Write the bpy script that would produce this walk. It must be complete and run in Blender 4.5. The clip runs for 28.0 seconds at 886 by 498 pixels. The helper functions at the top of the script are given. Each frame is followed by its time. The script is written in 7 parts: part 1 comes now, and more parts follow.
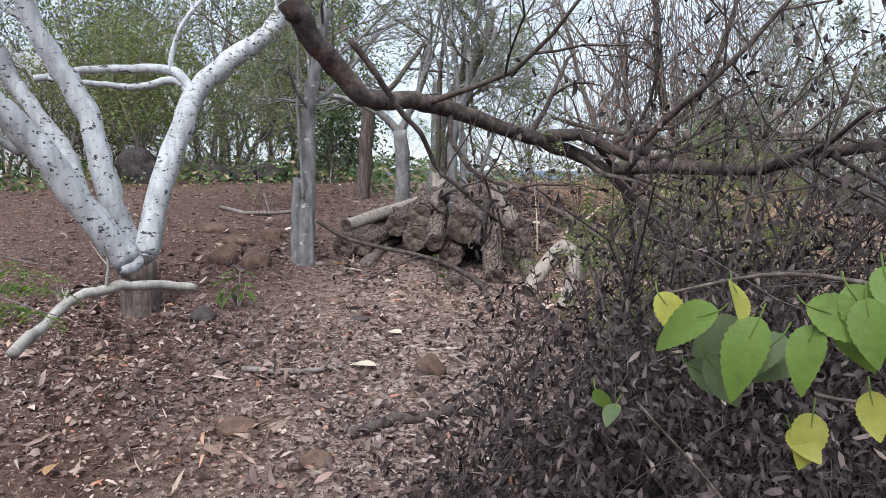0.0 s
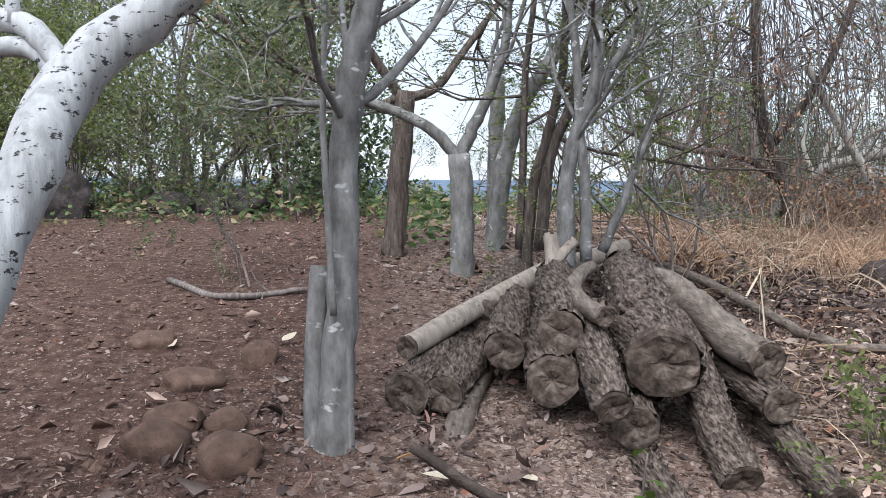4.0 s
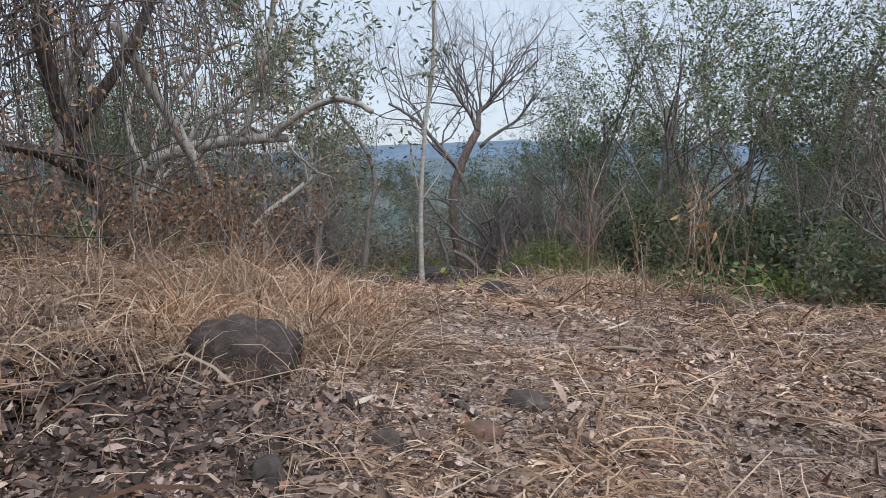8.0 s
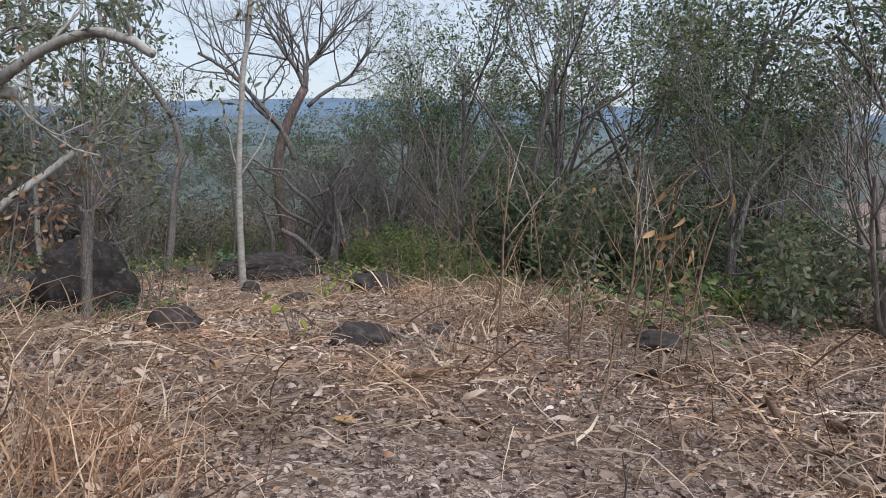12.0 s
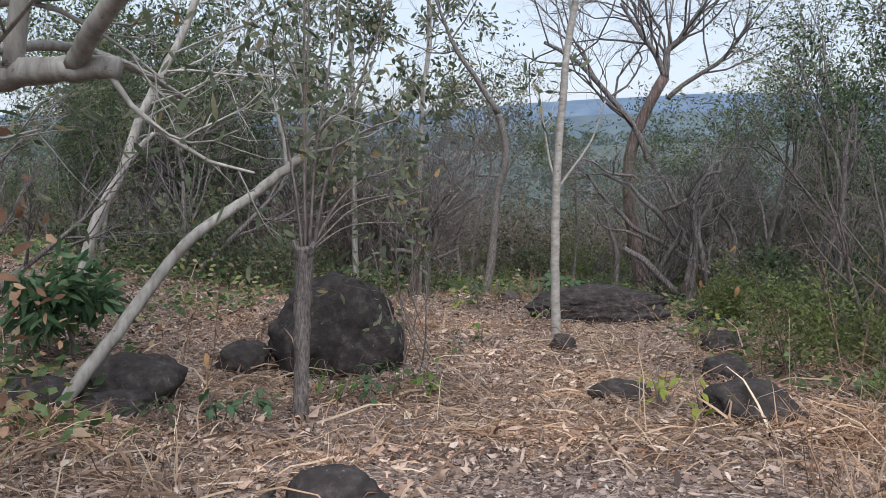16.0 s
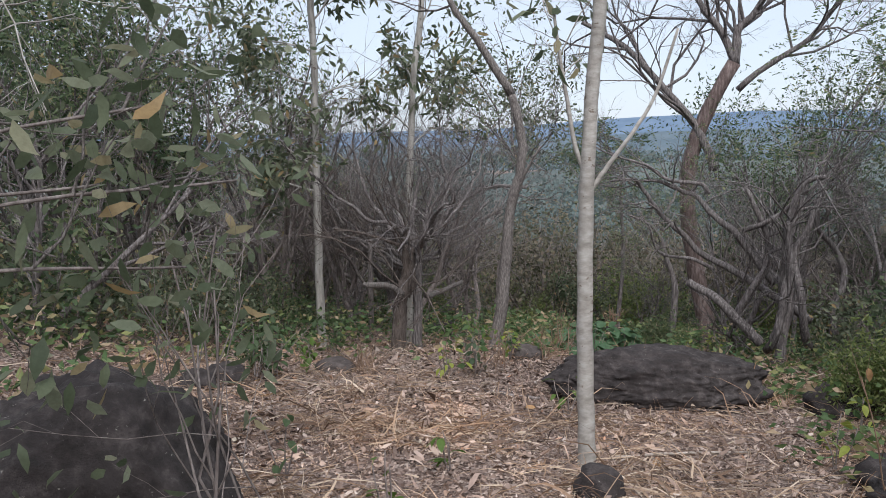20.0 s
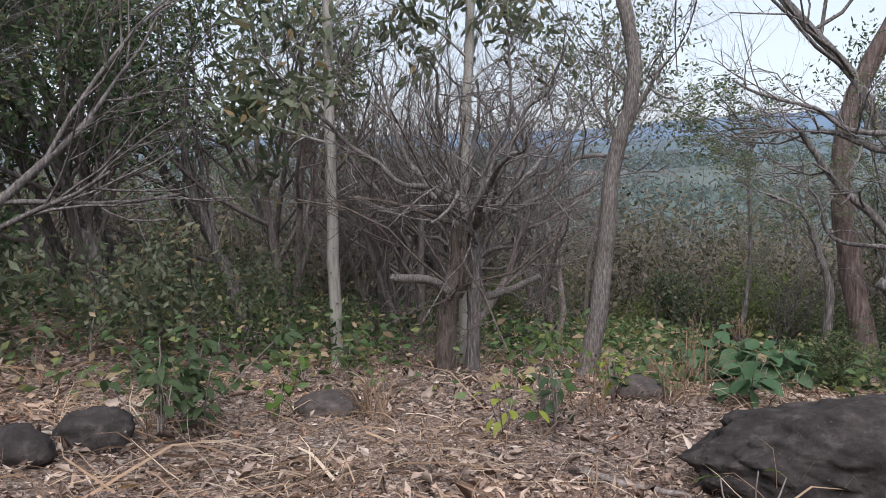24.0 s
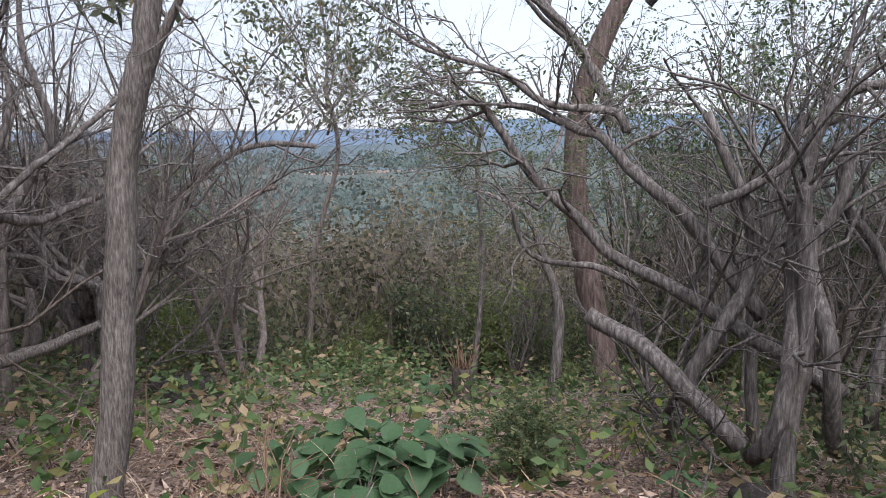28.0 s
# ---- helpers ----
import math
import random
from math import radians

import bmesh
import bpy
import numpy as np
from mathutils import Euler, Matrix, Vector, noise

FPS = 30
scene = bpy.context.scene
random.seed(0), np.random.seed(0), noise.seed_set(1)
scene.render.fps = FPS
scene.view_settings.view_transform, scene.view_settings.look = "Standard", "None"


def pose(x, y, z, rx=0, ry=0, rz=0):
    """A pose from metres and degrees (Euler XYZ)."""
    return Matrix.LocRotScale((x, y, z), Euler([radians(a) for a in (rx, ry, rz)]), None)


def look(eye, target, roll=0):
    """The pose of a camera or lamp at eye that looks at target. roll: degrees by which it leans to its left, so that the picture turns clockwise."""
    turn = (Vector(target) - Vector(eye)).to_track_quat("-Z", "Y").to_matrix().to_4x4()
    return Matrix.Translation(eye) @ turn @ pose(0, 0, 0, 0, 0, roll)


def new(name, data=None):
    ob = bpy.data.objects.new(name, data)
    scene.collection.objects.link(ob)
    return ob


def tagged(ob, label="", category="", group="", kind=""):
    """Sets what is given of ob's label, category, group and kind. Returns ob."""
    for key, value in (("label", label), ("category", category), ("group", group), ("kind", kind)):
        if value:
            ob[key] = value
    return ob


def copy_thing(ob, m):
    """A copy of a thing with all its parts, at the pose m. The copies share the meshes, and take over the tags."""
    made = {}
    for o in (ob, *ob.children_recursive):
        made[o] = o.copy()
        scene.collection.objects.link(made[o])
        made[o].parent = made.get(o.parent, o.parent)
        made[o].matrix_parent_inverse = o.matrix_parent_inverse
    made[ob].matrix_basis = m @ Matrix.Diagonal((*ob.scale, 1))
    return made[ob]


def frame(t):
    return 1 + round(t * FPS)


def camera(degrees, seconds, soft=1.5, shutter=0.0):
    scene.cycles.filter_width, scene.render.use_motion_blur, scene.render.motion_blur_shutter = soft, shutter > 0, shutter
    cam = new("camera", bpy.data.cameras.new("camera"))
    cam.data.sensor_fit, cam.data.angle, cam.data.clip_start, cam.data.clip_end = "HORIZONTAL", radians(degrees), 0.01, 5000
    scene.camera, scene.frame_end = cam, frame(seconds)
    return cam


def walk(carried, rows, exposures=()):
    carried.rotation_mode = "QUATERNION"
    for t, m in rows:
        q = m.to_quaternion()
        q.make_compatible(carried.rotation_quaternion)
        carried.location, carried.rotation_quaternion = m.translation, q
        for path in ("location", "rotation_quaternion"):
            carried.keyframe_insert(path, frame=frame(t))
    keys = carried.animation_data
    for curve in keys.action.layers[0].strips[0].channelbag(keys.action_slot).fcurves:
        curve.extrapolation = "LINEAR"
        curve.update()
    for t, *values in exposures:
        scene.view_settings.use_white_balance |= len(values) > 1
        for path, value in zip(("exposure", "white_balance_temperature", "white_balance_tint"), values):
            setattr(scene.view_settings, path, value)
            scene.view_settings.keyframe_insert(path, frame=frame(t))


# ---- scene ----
cam = camera(58.0, 28.0, 0.6)
PATH = [
    (0, (0.000, 0.000, 1.500), (-0.015, 1.991, 1.316), 0.0),
    (0.5, (-0.071, 0.279, 1.454), (-0.090, 2.272, 1.284), 0.0),
    (1, (-0.161, 0.717, 1.498), (-0.176, 2.711, 1.334), 0.0),
    (1.5, (-0.410, 1.092, 1.519), (-0.421, 3.086, 1.359), 0.1),
    (2, (-0.551, 1.337, 1.609), (-0.563, 3.332, 1.456), 0.0),
    (2.5, (-0.613, 1.895, 1.627), (-0.618, 3.889, 1.470), 0.1),
    (4.5, (-0.810, 3.601, 1.853), (-0.673, 5.589, 1.689), 0.1),
    (5, (-0.701, 3.959, 1.908), (-0.227, 5.894, 1.740), 0.9),
    (5.5, (-0.513, 4.237, 1.842), (0.359, 6.029, 1.670), 1.7),
    (6, (-0.277, 4.588, 1.918), (0.884, 6.206, 1.731), 1.9),
    (6.5, (0.021, 4.931, 1.952), (1.308, 6.449, 1.752), 1.3),
    (7, (0.314, 5.187, 1.951), (1.646, 6.664, 1.744), 0.4),
    (7.5, (0.653, 5.508, 2.008), (2.028, 6.944, 1.794), 0.1),
    (8, (0.912, 5.895, 2.039), (2.318, 7.300, 1.813), -0.0),
    (8.5, (1.166, 6.196, 2.034), (2.587, 7.582, 1.793), -0.2),
    (9, (1.380, 6.546, 2.089), (2.815, 7.917, 1.839), -0.2),
    (9.5, (1.534, 6.942, 2.120), (2.978, 8.301, 1.859), -0.2),
    (10, (1.720, 7.180, 2.078), (3.174, 8.526, 1.809), -0.3),
    (10.5, (2.035, 7.457, 2.097), (3.605, 8.662, 1.807), 0.7),
    (11, (2.303, 7.670, 2.078), (3.948, 8.765, 1.766), 1.1),
    (11.5, (2.634, 7.865, 2.146), (4.303, 8.919, 1.822), 0.9),
    (13.5, (4.282, 8.771, 2.150), (5.884, 9.921, 1.812), -1.0),
    (14, (4.613, 8.959, 2.133), (6.057, 10.301, 1.798), -2.0),
    (14.5, (4.992, 9.251, 2.129), (6.294, 10.731, 1.793), -2.1),
    (15, (5.444, 9.660, 2.072), (6.624, 11.241, 1.739), -1.8),
    (15.5, (5.590, 9.949, 2.090), (6.685, 11.590, 1.759), -1.1),
    (16, (5.849, 10.332, 2.058), (6.894, 12.005, 1.728), -0.6),
    (16.5, (6.071, 10.782, 2.041), (7.078, 12.480, 1.720), -0.5),
    (17, (6.333, 11.208, 2.026), (7.316, 12.920, 1.707), -0.5),
    (17.5, (6.727, 11.705, 1.942), (7.699, 13.424, 1.626), -0.4),
    (18, (7.032, 12.142, 1.841), (7.997, 13.865, 1.525), -0.6),
    (18.5, (7.311, 12.506, 1.853), (8.271, 14.234, 1.546), -0.7),
    (19, (7.735, 12.828, 1.740), (8.693, 14.559, 1.444), -0.7),
    (19.5, (8.201, 13.148, 1.627), (9.157, 14.881, 1.341), -0.8),
    (20, (8.581, 13.436, 1.581), (9.536, 15.170, 1.299), -0.9),
    (20.5, (8.876, 13.728, 1.513), (9.826, 15.467, 1.238), -0.9),
    (22.5, (9.779, 15.167, 1.180), (10.621, 16.959, 0.900), -0.7),
    (23, (10.017, 15.549, 1.127), (10.830, 17.355, 0.849), -1.0),
    (23.5, (10.197, 16.014, 1.003), (10.982, 17.833, 0.728), -1.0),
    (24, (10.391, 16.372, 0.867), (11.154, 18.200, 0.592), -1.1),
    (24.5, (10.589, 16.785, 0.896), (11.342, 18.617, 0.620), -1.0),
    (25, (10.810, 17.234, 0.858), (11.560, 19.067, 0.582), -0.9),
    (25.5, (11.143, 17.458, 0.775), (11.912, 19.284, 0.500), -0.9),
    (26, (11.520, 17.701, 0.690), (12.462, 19.443, 0.407), -0.1),
    (26.5, (11.863, 17.780, 0.640), (12.955, 19.432, 0.357), 0.3),
    (27, (12.316, 17.898, 0.650), (13.452, 19.519, 0.366), 0.0),
    (27.5, (12.722, 17.959, 0.707), (13.893, 19.554, 0.418), -0.3),
    (28, (13.174, 18.072, 0.653), (14.371, 19.649, 0.369), -0.3),
]
EXPOSURES = [(0.0, 2.0, 5880, 10), (2.0, 2.05, 5880, 10), (5.0, 1.95, 5880, 10), (7.5, 1.54, 5880, 10), (11.0, 1.54, 5880, 10), (16.0, 1.67, 5880, 11), (23.0, 1.77, 5980, 12), (28.0, 2.0, 6020, 14)]
walk(cam, [(t, look(eye, target, roll)) for t, eye, target, roll in PATH], EXPOSURES)

# ---- daylight: a bright, thinly overcast sky ----
world = bpy.data.worlds.new("overcast_sky")
scene.world = world
world.use_nodes = True
wn = world.node_tree.nodes
sky = wn.new("ShaderNodeTexSky")
sky.sky_type = "NISHITA"
sky.sun_disc = False
sky.sun_elevation, sky.sun_rotation = radians(52), radians(200)
sky.air_density, sky.dust_density, sky.ozone_density = 1.0, 0.6, 3.0
wn["Background"].inputs["Strength"].default_value = 0.068
veil = wn.new("ShaderNodeMix")                      # a thin, even layer of cloud over the blue
veil.data_type = "RGBA"
veil.inputs[0].default_value = 0.88
veil.inputs[7].default_value = (3.65, 3.83, 3.97, 1)
world.node_tree.links.new(sky.outputs[0], veil.inputs[6])
world.node_tree.links.new(veil.outputs[2], wn["Background"].inputs["Color"])
sun_data = bpy.data.lights.new("sun", "SUN")
sun_data.energy, sun_data.angle, sun_data.color = 1.5, radians(50), (1.0, 0.96, 0.9)
sun = new("sun", sun_data)
SUN_WAY = Vector((math.cos(radians(52)) * math.sin(radians(200)), math.cos(radians(52)) * math.cos(radians(200)), math.sin(radians(52))))
sun.matrix_world = look(SUN_WAY * 60, (0, 0, 0))

# ---- materials ----
def material(name):
    m = bpy.data.materials.new(name)
    m.use_nodes = True
    nt = m.node_tree
    return m, nt, nt.nodes["Principled BSDF"]


def node(nt, kind, **values):
    n = nt.nodes.new("ShaderNode" + kind)
    for key, v in values.items():
        n.inputs[key].default_value = v
    return n


def ramp(nt, source, stops):
    r = nt.nodes.new("ShaderNodeValToRGB")
    els = r.color_ramp.elements
    while len(els) < len(stops):
        els.new(0.5)
    for e, (at, colour) in zip(els, stops):
        e.position, e.color = at, (*colour, 1)
    nt.links.new(source, r.inputs[0])
    return r.outputs[0]


def mixed(nt, fac, a, b, mode="MIX"):
    n = nt.nodes.new("ShaderNodeMix")
    n.data_type, n.blend_type = "RGBA", mode
    for sock, v in ((n.inputs[0], fac), (n.inputs[6], a), (n.inputs[7], b)):
        if isinstance(v, bpy.types.NodeSocket):
            nt.links.new(v, sock)
        else:
            sock.default_value = v if isinstance(v, float) else (*v, 1)
    return n.outputs[2]


def coords(nt, scale=(1, 1, 1)):
    c = nt.nodes.new("ShaderNodeTexCoord")
    m = nt.nodes.new("ShaderNodeMapping")
    m.inputs["Scale"].default_value = scale
    nt.links.new(c.outputs["Object"], m.inputs[0])
    return m.outputs[0]


def noise_of(nt, at, scale, detail=6.0, rough=0.6):
    n = node(nt, "TexNoise", Scale=scale, Detail=detail, Roughness=rough)
    nt.links.new(at, n.inputs["Vector"])
    return n.outputs[0]


def bump(nt, bsdf, height, strength, distance):
    b = node(nt, "Bump", Strength=strength, Distance=distance)
    nt.links.new(height, b.inputs["Height"])
    nt.links.new(b.outputs[0], bsdf.inputs["Normal"])


def bark(name, stops, marks=None, furrow=14.0, depth=0.02, mark_scale=9.0, mark_at=0.62, grain_way=(1, 1, 0.16)):
    """Bark: fine grain drawn out along z, broad stains, and dark marks where the tree has them."""
    m, nt, b = material(name)
    at = coords(nt, grain_way)
    flat = coords(nt)
    grain = noise_of(nt, at, furrow * 2.2, 8.0, 0.65)
    colour = ramp(nt, grain, stops)
    stain = noise_of(nt, flat, 2.3, 4.0)
    colour = mixed(nt, 0.45, colour, ramp(nt, stain, [(0.3, (0.45, 0.43, 0.41)), (0.7, (1.0, 0.98, 0.95))]), "MULTIPLY")
    if marks:
        spots = coords(nt, (1, 1, 1.8))
        speck = ramp(nt, noise_of(nt, spots, mark_scale, 3.0, 0.7), [(mark_at, (0, 0, 0)), (mark_at + 0.05, (1, 1, 1))])
        colour = mixed(nt, speck, colour, marks)
    nt.links.new(colour, b.inputs["Base Color"])
    b.inputs["Roughness"].default_value = 0.9
    b.inputs["Specular IOR Level"].default_value = 0.2
    bump(nt, b, grain, 0.8, depth)
    return m


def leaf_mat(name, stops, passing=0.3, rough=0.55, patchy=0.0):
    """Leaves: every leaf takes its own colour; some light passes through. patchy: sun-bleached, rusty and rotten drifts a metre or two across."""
    m, nt, b = material(name)
    geo = nt.nodes.new("ShaderNodeNewGeometry")
    colour = ramp(nt, geo.outputs["Random Per Island"], stops)
    vein = noise_of(nt, coords(nt), 55.0, 5.0, 0.7)
    colour = mixed(nt, 0.35, colour, ramp(nt, vein, [(0.33, (0.4, 0.37, 0.33)), (0.62, (1, 1, 1))]), "MULTIPLY")
    if patchy:
        drift = noise_of(nt, coords(nt), 0.9, 3.0, 0.55)
        colour = mixed(nt, patchy, colour, ramp(nt, drift, [(0.36, (0.6, 0.56, 0.56)), (0.5, (0.97, 0.92, 0.9)), (0.62, (1.25, 1.05, 0.88))]), "MULTIPLY")
    bump(nt, b, vein, 0.35, 0.004)
    nt.links.new(colour, b.inputs["Base Color"])
    b.inputs["Roughness"].default_value = rough
    b.inputs["Specular IOR Level"].default_value = 0.3
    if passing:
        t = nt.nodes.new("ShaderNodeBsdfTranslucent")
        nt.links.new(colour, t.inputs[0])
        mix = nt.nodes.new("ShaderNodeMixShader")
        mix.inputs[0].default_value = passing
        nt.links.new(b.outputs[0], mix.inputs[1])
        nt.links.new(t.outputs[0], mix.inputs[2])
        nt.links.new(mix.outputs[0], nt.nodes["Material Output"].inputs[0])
    return m


def soil_mat():
    """Reddish earth strewn with crumbled leaf: crumbs of two sizes, thick under the trees, sparse on the bare terrace."""
    m, nt, b = material("red_soil")
    at = coords(nt)
    big = noise_of(nt, at, 0.35, 4.0)
    fine = noise_of(nt, at, 16.0, 9.0, 0.72)
    shift = nt.nodes.new("ShaderNodeVectorMath")
    shift.operation = "MULTIPLY_ADD"
    swirl = node(nt, "TexNoise", Scale=22.0, Detail=2.0)
    nt.links.new(at, swirl.inputs["Vector"])
    nt.links.new(swirl.outputs["Color"], shift.inputs[0])
    shift.inputs[1].default_value = (0.05, 0.05, 0.05)
    nt.links.new(at, shift.inputs[2])

    def crumbs(scale, stops):
        v = node(nt, "TexVoronoi", Scale=scale)
        nt.links.new(shift.outputs[0], v.inputs["Vector"])
        split = nt.nodes.new("ShaderNodeSeparateColor")
        nt.links.new(v.outputs["Color"], split.inputs[0])
        return ramp(nt, split.outputs[0], stops), split.outputs[1], v.outputs["Distance"]

    earth = ramp(nt, fine, [(0.3, (0.05, 0.031, 0.024)), (0.5, (0.13, 0.082, 0.064)), (0.7, (0.23, 0.156, 0.126))])
    tan = [(0.0, (0.045, 0.033, 0.028)), (0.35, (0.14, 0.102, 0.086)), (0.65, (0.27, 0.205, 0.172)), (0.9, (0.42, 0.335, 0.285)), (1.0, (0.55, 0.46, 0.4))]
    small, pick, small_h = crumbs(85.0, tan)
    large, pick_l, large_h = crumbs(34.0, tan)
    leafy = mixed(nt, ramp(nt, pick_l, [(0.45, (0, 0, 0)), (0.5, (1, 1, 1))]), small, large)
    patch = ramp(nt, big, [(0.35, (0.45, 0.45, 0.45)), (0.6, (0.9, 0.9, 0.9))])
    colour = mixed(nt, patch, earth, leafy)
    # the bare red terrace round the white-barked tree
    where = nt.nodes.new("ShaderNodeSeparateXYZ")
    nt.links.new(at, where.inputs[0])
    edge = nt.nodes.new("ShaderNodeMath")
    edge.operation = "ADD"
    nt.links.new(where.outputs["X"], edge.inputs[0])
    nt.links.new(big, edge.inputs[1])
    red = ramp(nt, fine, [(0.3, (0.03, 0.018, 0.015)), (0.52, (0.092, 0.055, 0.044)), (0.72, (0.19, 0.124, 0.102))])
    red = mixed(nt, ramp(nt, pick, [(0.86, (0, 0, 0)), (0.9, (0.6, 0.6, 0.6))]), red, small)
    bare = nt.nodes.new("ShaderNodeMapRange")
    bare.inputs["From Min"].default_value, bare.inputs["From Max"].default_value = 0.1, -0.9
    nt.links.new(edge.outputs[0], bare.inputs["Value"])
    colour = mixed(nt, bare.outputs[0], colour, red)
    nt.links.new(colour, b.inputs["Base Color"])
    b.inputs["Roughness"].default_value = 0.95
    b.inputs["Specular IOR Level"].default_value = 0.1
    relief = mixed(nt, 0.5, fine, mixed(nt, 0.5, small_h, large_h))
    bump(nt, b, relief, 1.0, 0.03)
    return m


def rock_mat(name, dark, mid, pale, lichen=0.66):
    m, nt, b = material(name)
    at = coords(nt)
    grain = noise_of(nt, at, 11.0, 10.0, 0.7)
    broad = noise_of(nt, at, 1.7, 5.0)
    colour = ramp(nt, grain, [(0.3, dark), (0.52, mid), (0.75, pale)])
    colour = mixed(nt, 0.6, colour, ramp(nt, broad, [(0.35, (0.42, 0.38, 0.37)), (0.65, (1, 1, 1))]), "MULTIPLY")
    spot = ramp(nt, noise_of(nt, at, 26.0, 4.0, 0.8), [(lichen, (0, 0, 0)), (lichen + 0.06, (1, 1, 1))])
    colour = mixed(nt, spot, colour, (0.3, 0.28, 0.25))
    nt.links.new(colour, b.inputs["Base Color"])
    b.inputs["Roughness"].default_value = 0.85
    b.inputs["Specular IOR Level"].default_value = 0.3
    bump(nt, b, grain, 0.8, 0.03)
    return m


# Two-tone noise surface; glow adds emission, used on far things to paint haze.
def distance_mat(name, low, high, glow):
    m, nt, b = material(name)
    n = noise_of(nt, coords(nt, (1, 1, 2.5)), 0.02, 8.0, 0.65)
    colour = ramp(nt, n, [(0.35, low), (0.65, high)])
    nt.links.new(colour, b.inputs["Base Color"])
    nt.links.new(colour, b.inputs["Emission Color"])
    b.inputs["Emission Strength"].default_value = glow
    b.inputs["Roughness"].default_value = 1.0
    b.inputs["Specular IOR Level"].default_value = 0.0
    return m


SOIL = soil_mat()
WHITE_BARK = bark("white_bark", [(0.3, (0.27, 0.275, 0.28)), (0.5, (0.43, 0.44, 0.45)), (0.7, (0.57, 0.58, 0.595))], (0.045, 0.043, 0.042), 10, 0.008, 21.0, 0.585)
GREY_BARK = bark("grey_bark", [(0.3, (0.1, 0.097, 0.094)), (0.5, (0.19, 0.186, 0.182)), (0.7, (0.3, 0.298, 0.295))], (0.42, 0.42, 0.41), 9, 0.012, 7.0, 0.62, (1, 1, 0.45))
PALE_BARK = bark("pale_bark", [(0.3, (0.2, 0.185, 0.165)), (0.5, (0.34, 0.32, 0.29)), (0.7, (0.47, 0.45, 0.42))], (0.13, 0.1, 0.085), 9, 0.008, 8.0, 0.64)
RINGED_BARK = bark("ringed_bark", [(0.3, (0.23, 0.21, 0.185)), (0.5, (0.34, 0.315, 0.285)), (0.7, (0.45, 0.43, 0.4))], (0.16, 0.125, 0.1), 9, 0.006, 11.0, 0.63, (0.6, 0.6, 1.3))
BROWN_BARK = bark("brown_bark", [(0.3, (0.045, 0.035, 0.03)), (0.5, (0.125, 0.1, 0.086)), (0.7, (0.23, 0.195, 0.175))], None, 20, 0.03)
RED_BARK = bark("red_brown_bark", [(0.3, (0.06, 0.043, 0.039)), (0.5, (0.15, 0.11, 0.1)), (0.7, (0.28, 0.225, 0.21))], None, 9, 0.012)
BOUGH_BARK = bark("bough_bark", [(0.3, (0.022, 0.017, 0.015)), (0.5, (0.065, 0.05, 0.043)), (0.7, (0.14, 0.115, 0.1))], None, 11, 0.02, grain_way=(0.8, 0.8, 0.8))
DARK_BARK = bark("dark_bark", [(0.3, (0.035, 0.028, 0.026)), (0.5, (0.09, 0.074, 0.066)), (0.7, (0.17, 0.145, 0.13))], None, 18, 0.02)
THICKET = bark("thicket_bark", [(0.3, (0.05, 0.043, 0.041)), (0.5, (0.15, 0.131, 0.126)), (0.7, (0.33, 0.3, 0.29))], None, 18, 0.025)
CREEPER = bark("creeper_bark", [(0.3, (0.05, 0.043, 0.041)), (0.5, (0.13, 0.113, 0.107)), (0.7, (0.26, 0.235, 0.222))], None, 20, 0.005)
FURROWED = bark("furrowed_bark", [(0.32, (0.06, 0.051, 0.047)), (0.5, (0.16, 0.14, 0.13)), (0.68, (0.3, 0.27, 0.25))], None, 48, 0.02)
TWIG = bark("dry_twig", [(0.3, (0.09, 0.073, 0.068)), (0.5, (0.19, 0.16, 0.148)), (0.7, (0.33, 0.288, 0.266))], None, 20, 0.005)
LOG_BARK = bark("log_bark", [(0.37, (0.02, 0.015, 0.013)), (0.48, (0.095, 0.073, 0.061)), (0.58, (0.185, 0.147, 0.125)), (0.7, (0.32, 0.27, 0.235))], None, 34, 0.02, grain_way=(1, 0.16, 1))
GREY_LOG = bark("grey_log", [(0.3, (0.075, 0.06, 0.051)), (0.5, (0.16, 0.132, 0.113)), (0.7, (0.27, 0.232, 0.203))], (0.05, 0.04, 0.034), 20, 0.012, 16.0, 0.63, (1, 0.2, 1))
BARE_WOOD = bark("bare_wood", [(0.3, (0.2, 0.17, 0.145)), (0.5, (0.33, 0.285, 0.245)), (0.7, (0.45, 0.4, 0.35))], (0.12, 0.09, 0.075), 12, 0.012, 9.0, 0.63)


def sawn_mat():
    """A weathered sawn face: growth rings round the pith, greyed and stained."""
    m, nt, b = material("cut_wood")
    at = coords(nt)
    rings = nt.nodes.new("ShaderNodeTexWave")
    rings.wave_type, rings.rings_direction = "RINGS", "Z"
    for key, v in (("Scale", 55.0), ("Distortion", 4.0), ("Detail", 3.0), ("Detail Scale", 2.0)):
        rings.inputs[key].default_value = v
    nt.links.new(at, rings.inputs["Vector"])
    stain = noise_of(nt, at, 14.0, 6.0, 0.7)
    colour = ramp(nt, stain, [(0.34, (0.022, 0.017, 0.014)), (0.5, (0.095, 0.073, 0.06)), (0.68, (0.22, 0.18, 0.152))])
    colour = mixed(nt, 0.4, colour, ramp(nt, rings.outputs[0], [(0.2, (0.45, 0.42, 0.4)), (0.7, (1, 1, 1))]), "MULTIPLY")
    nt.links.new(colour, b.inputs["Base Color"])
    b.inputs["Roughness"].default_value = 0.95
    b.inputs["Specular IOR Level"].default_value = 0.15
    bump(nt, b, stain, 0.8, 0.012)
    return m


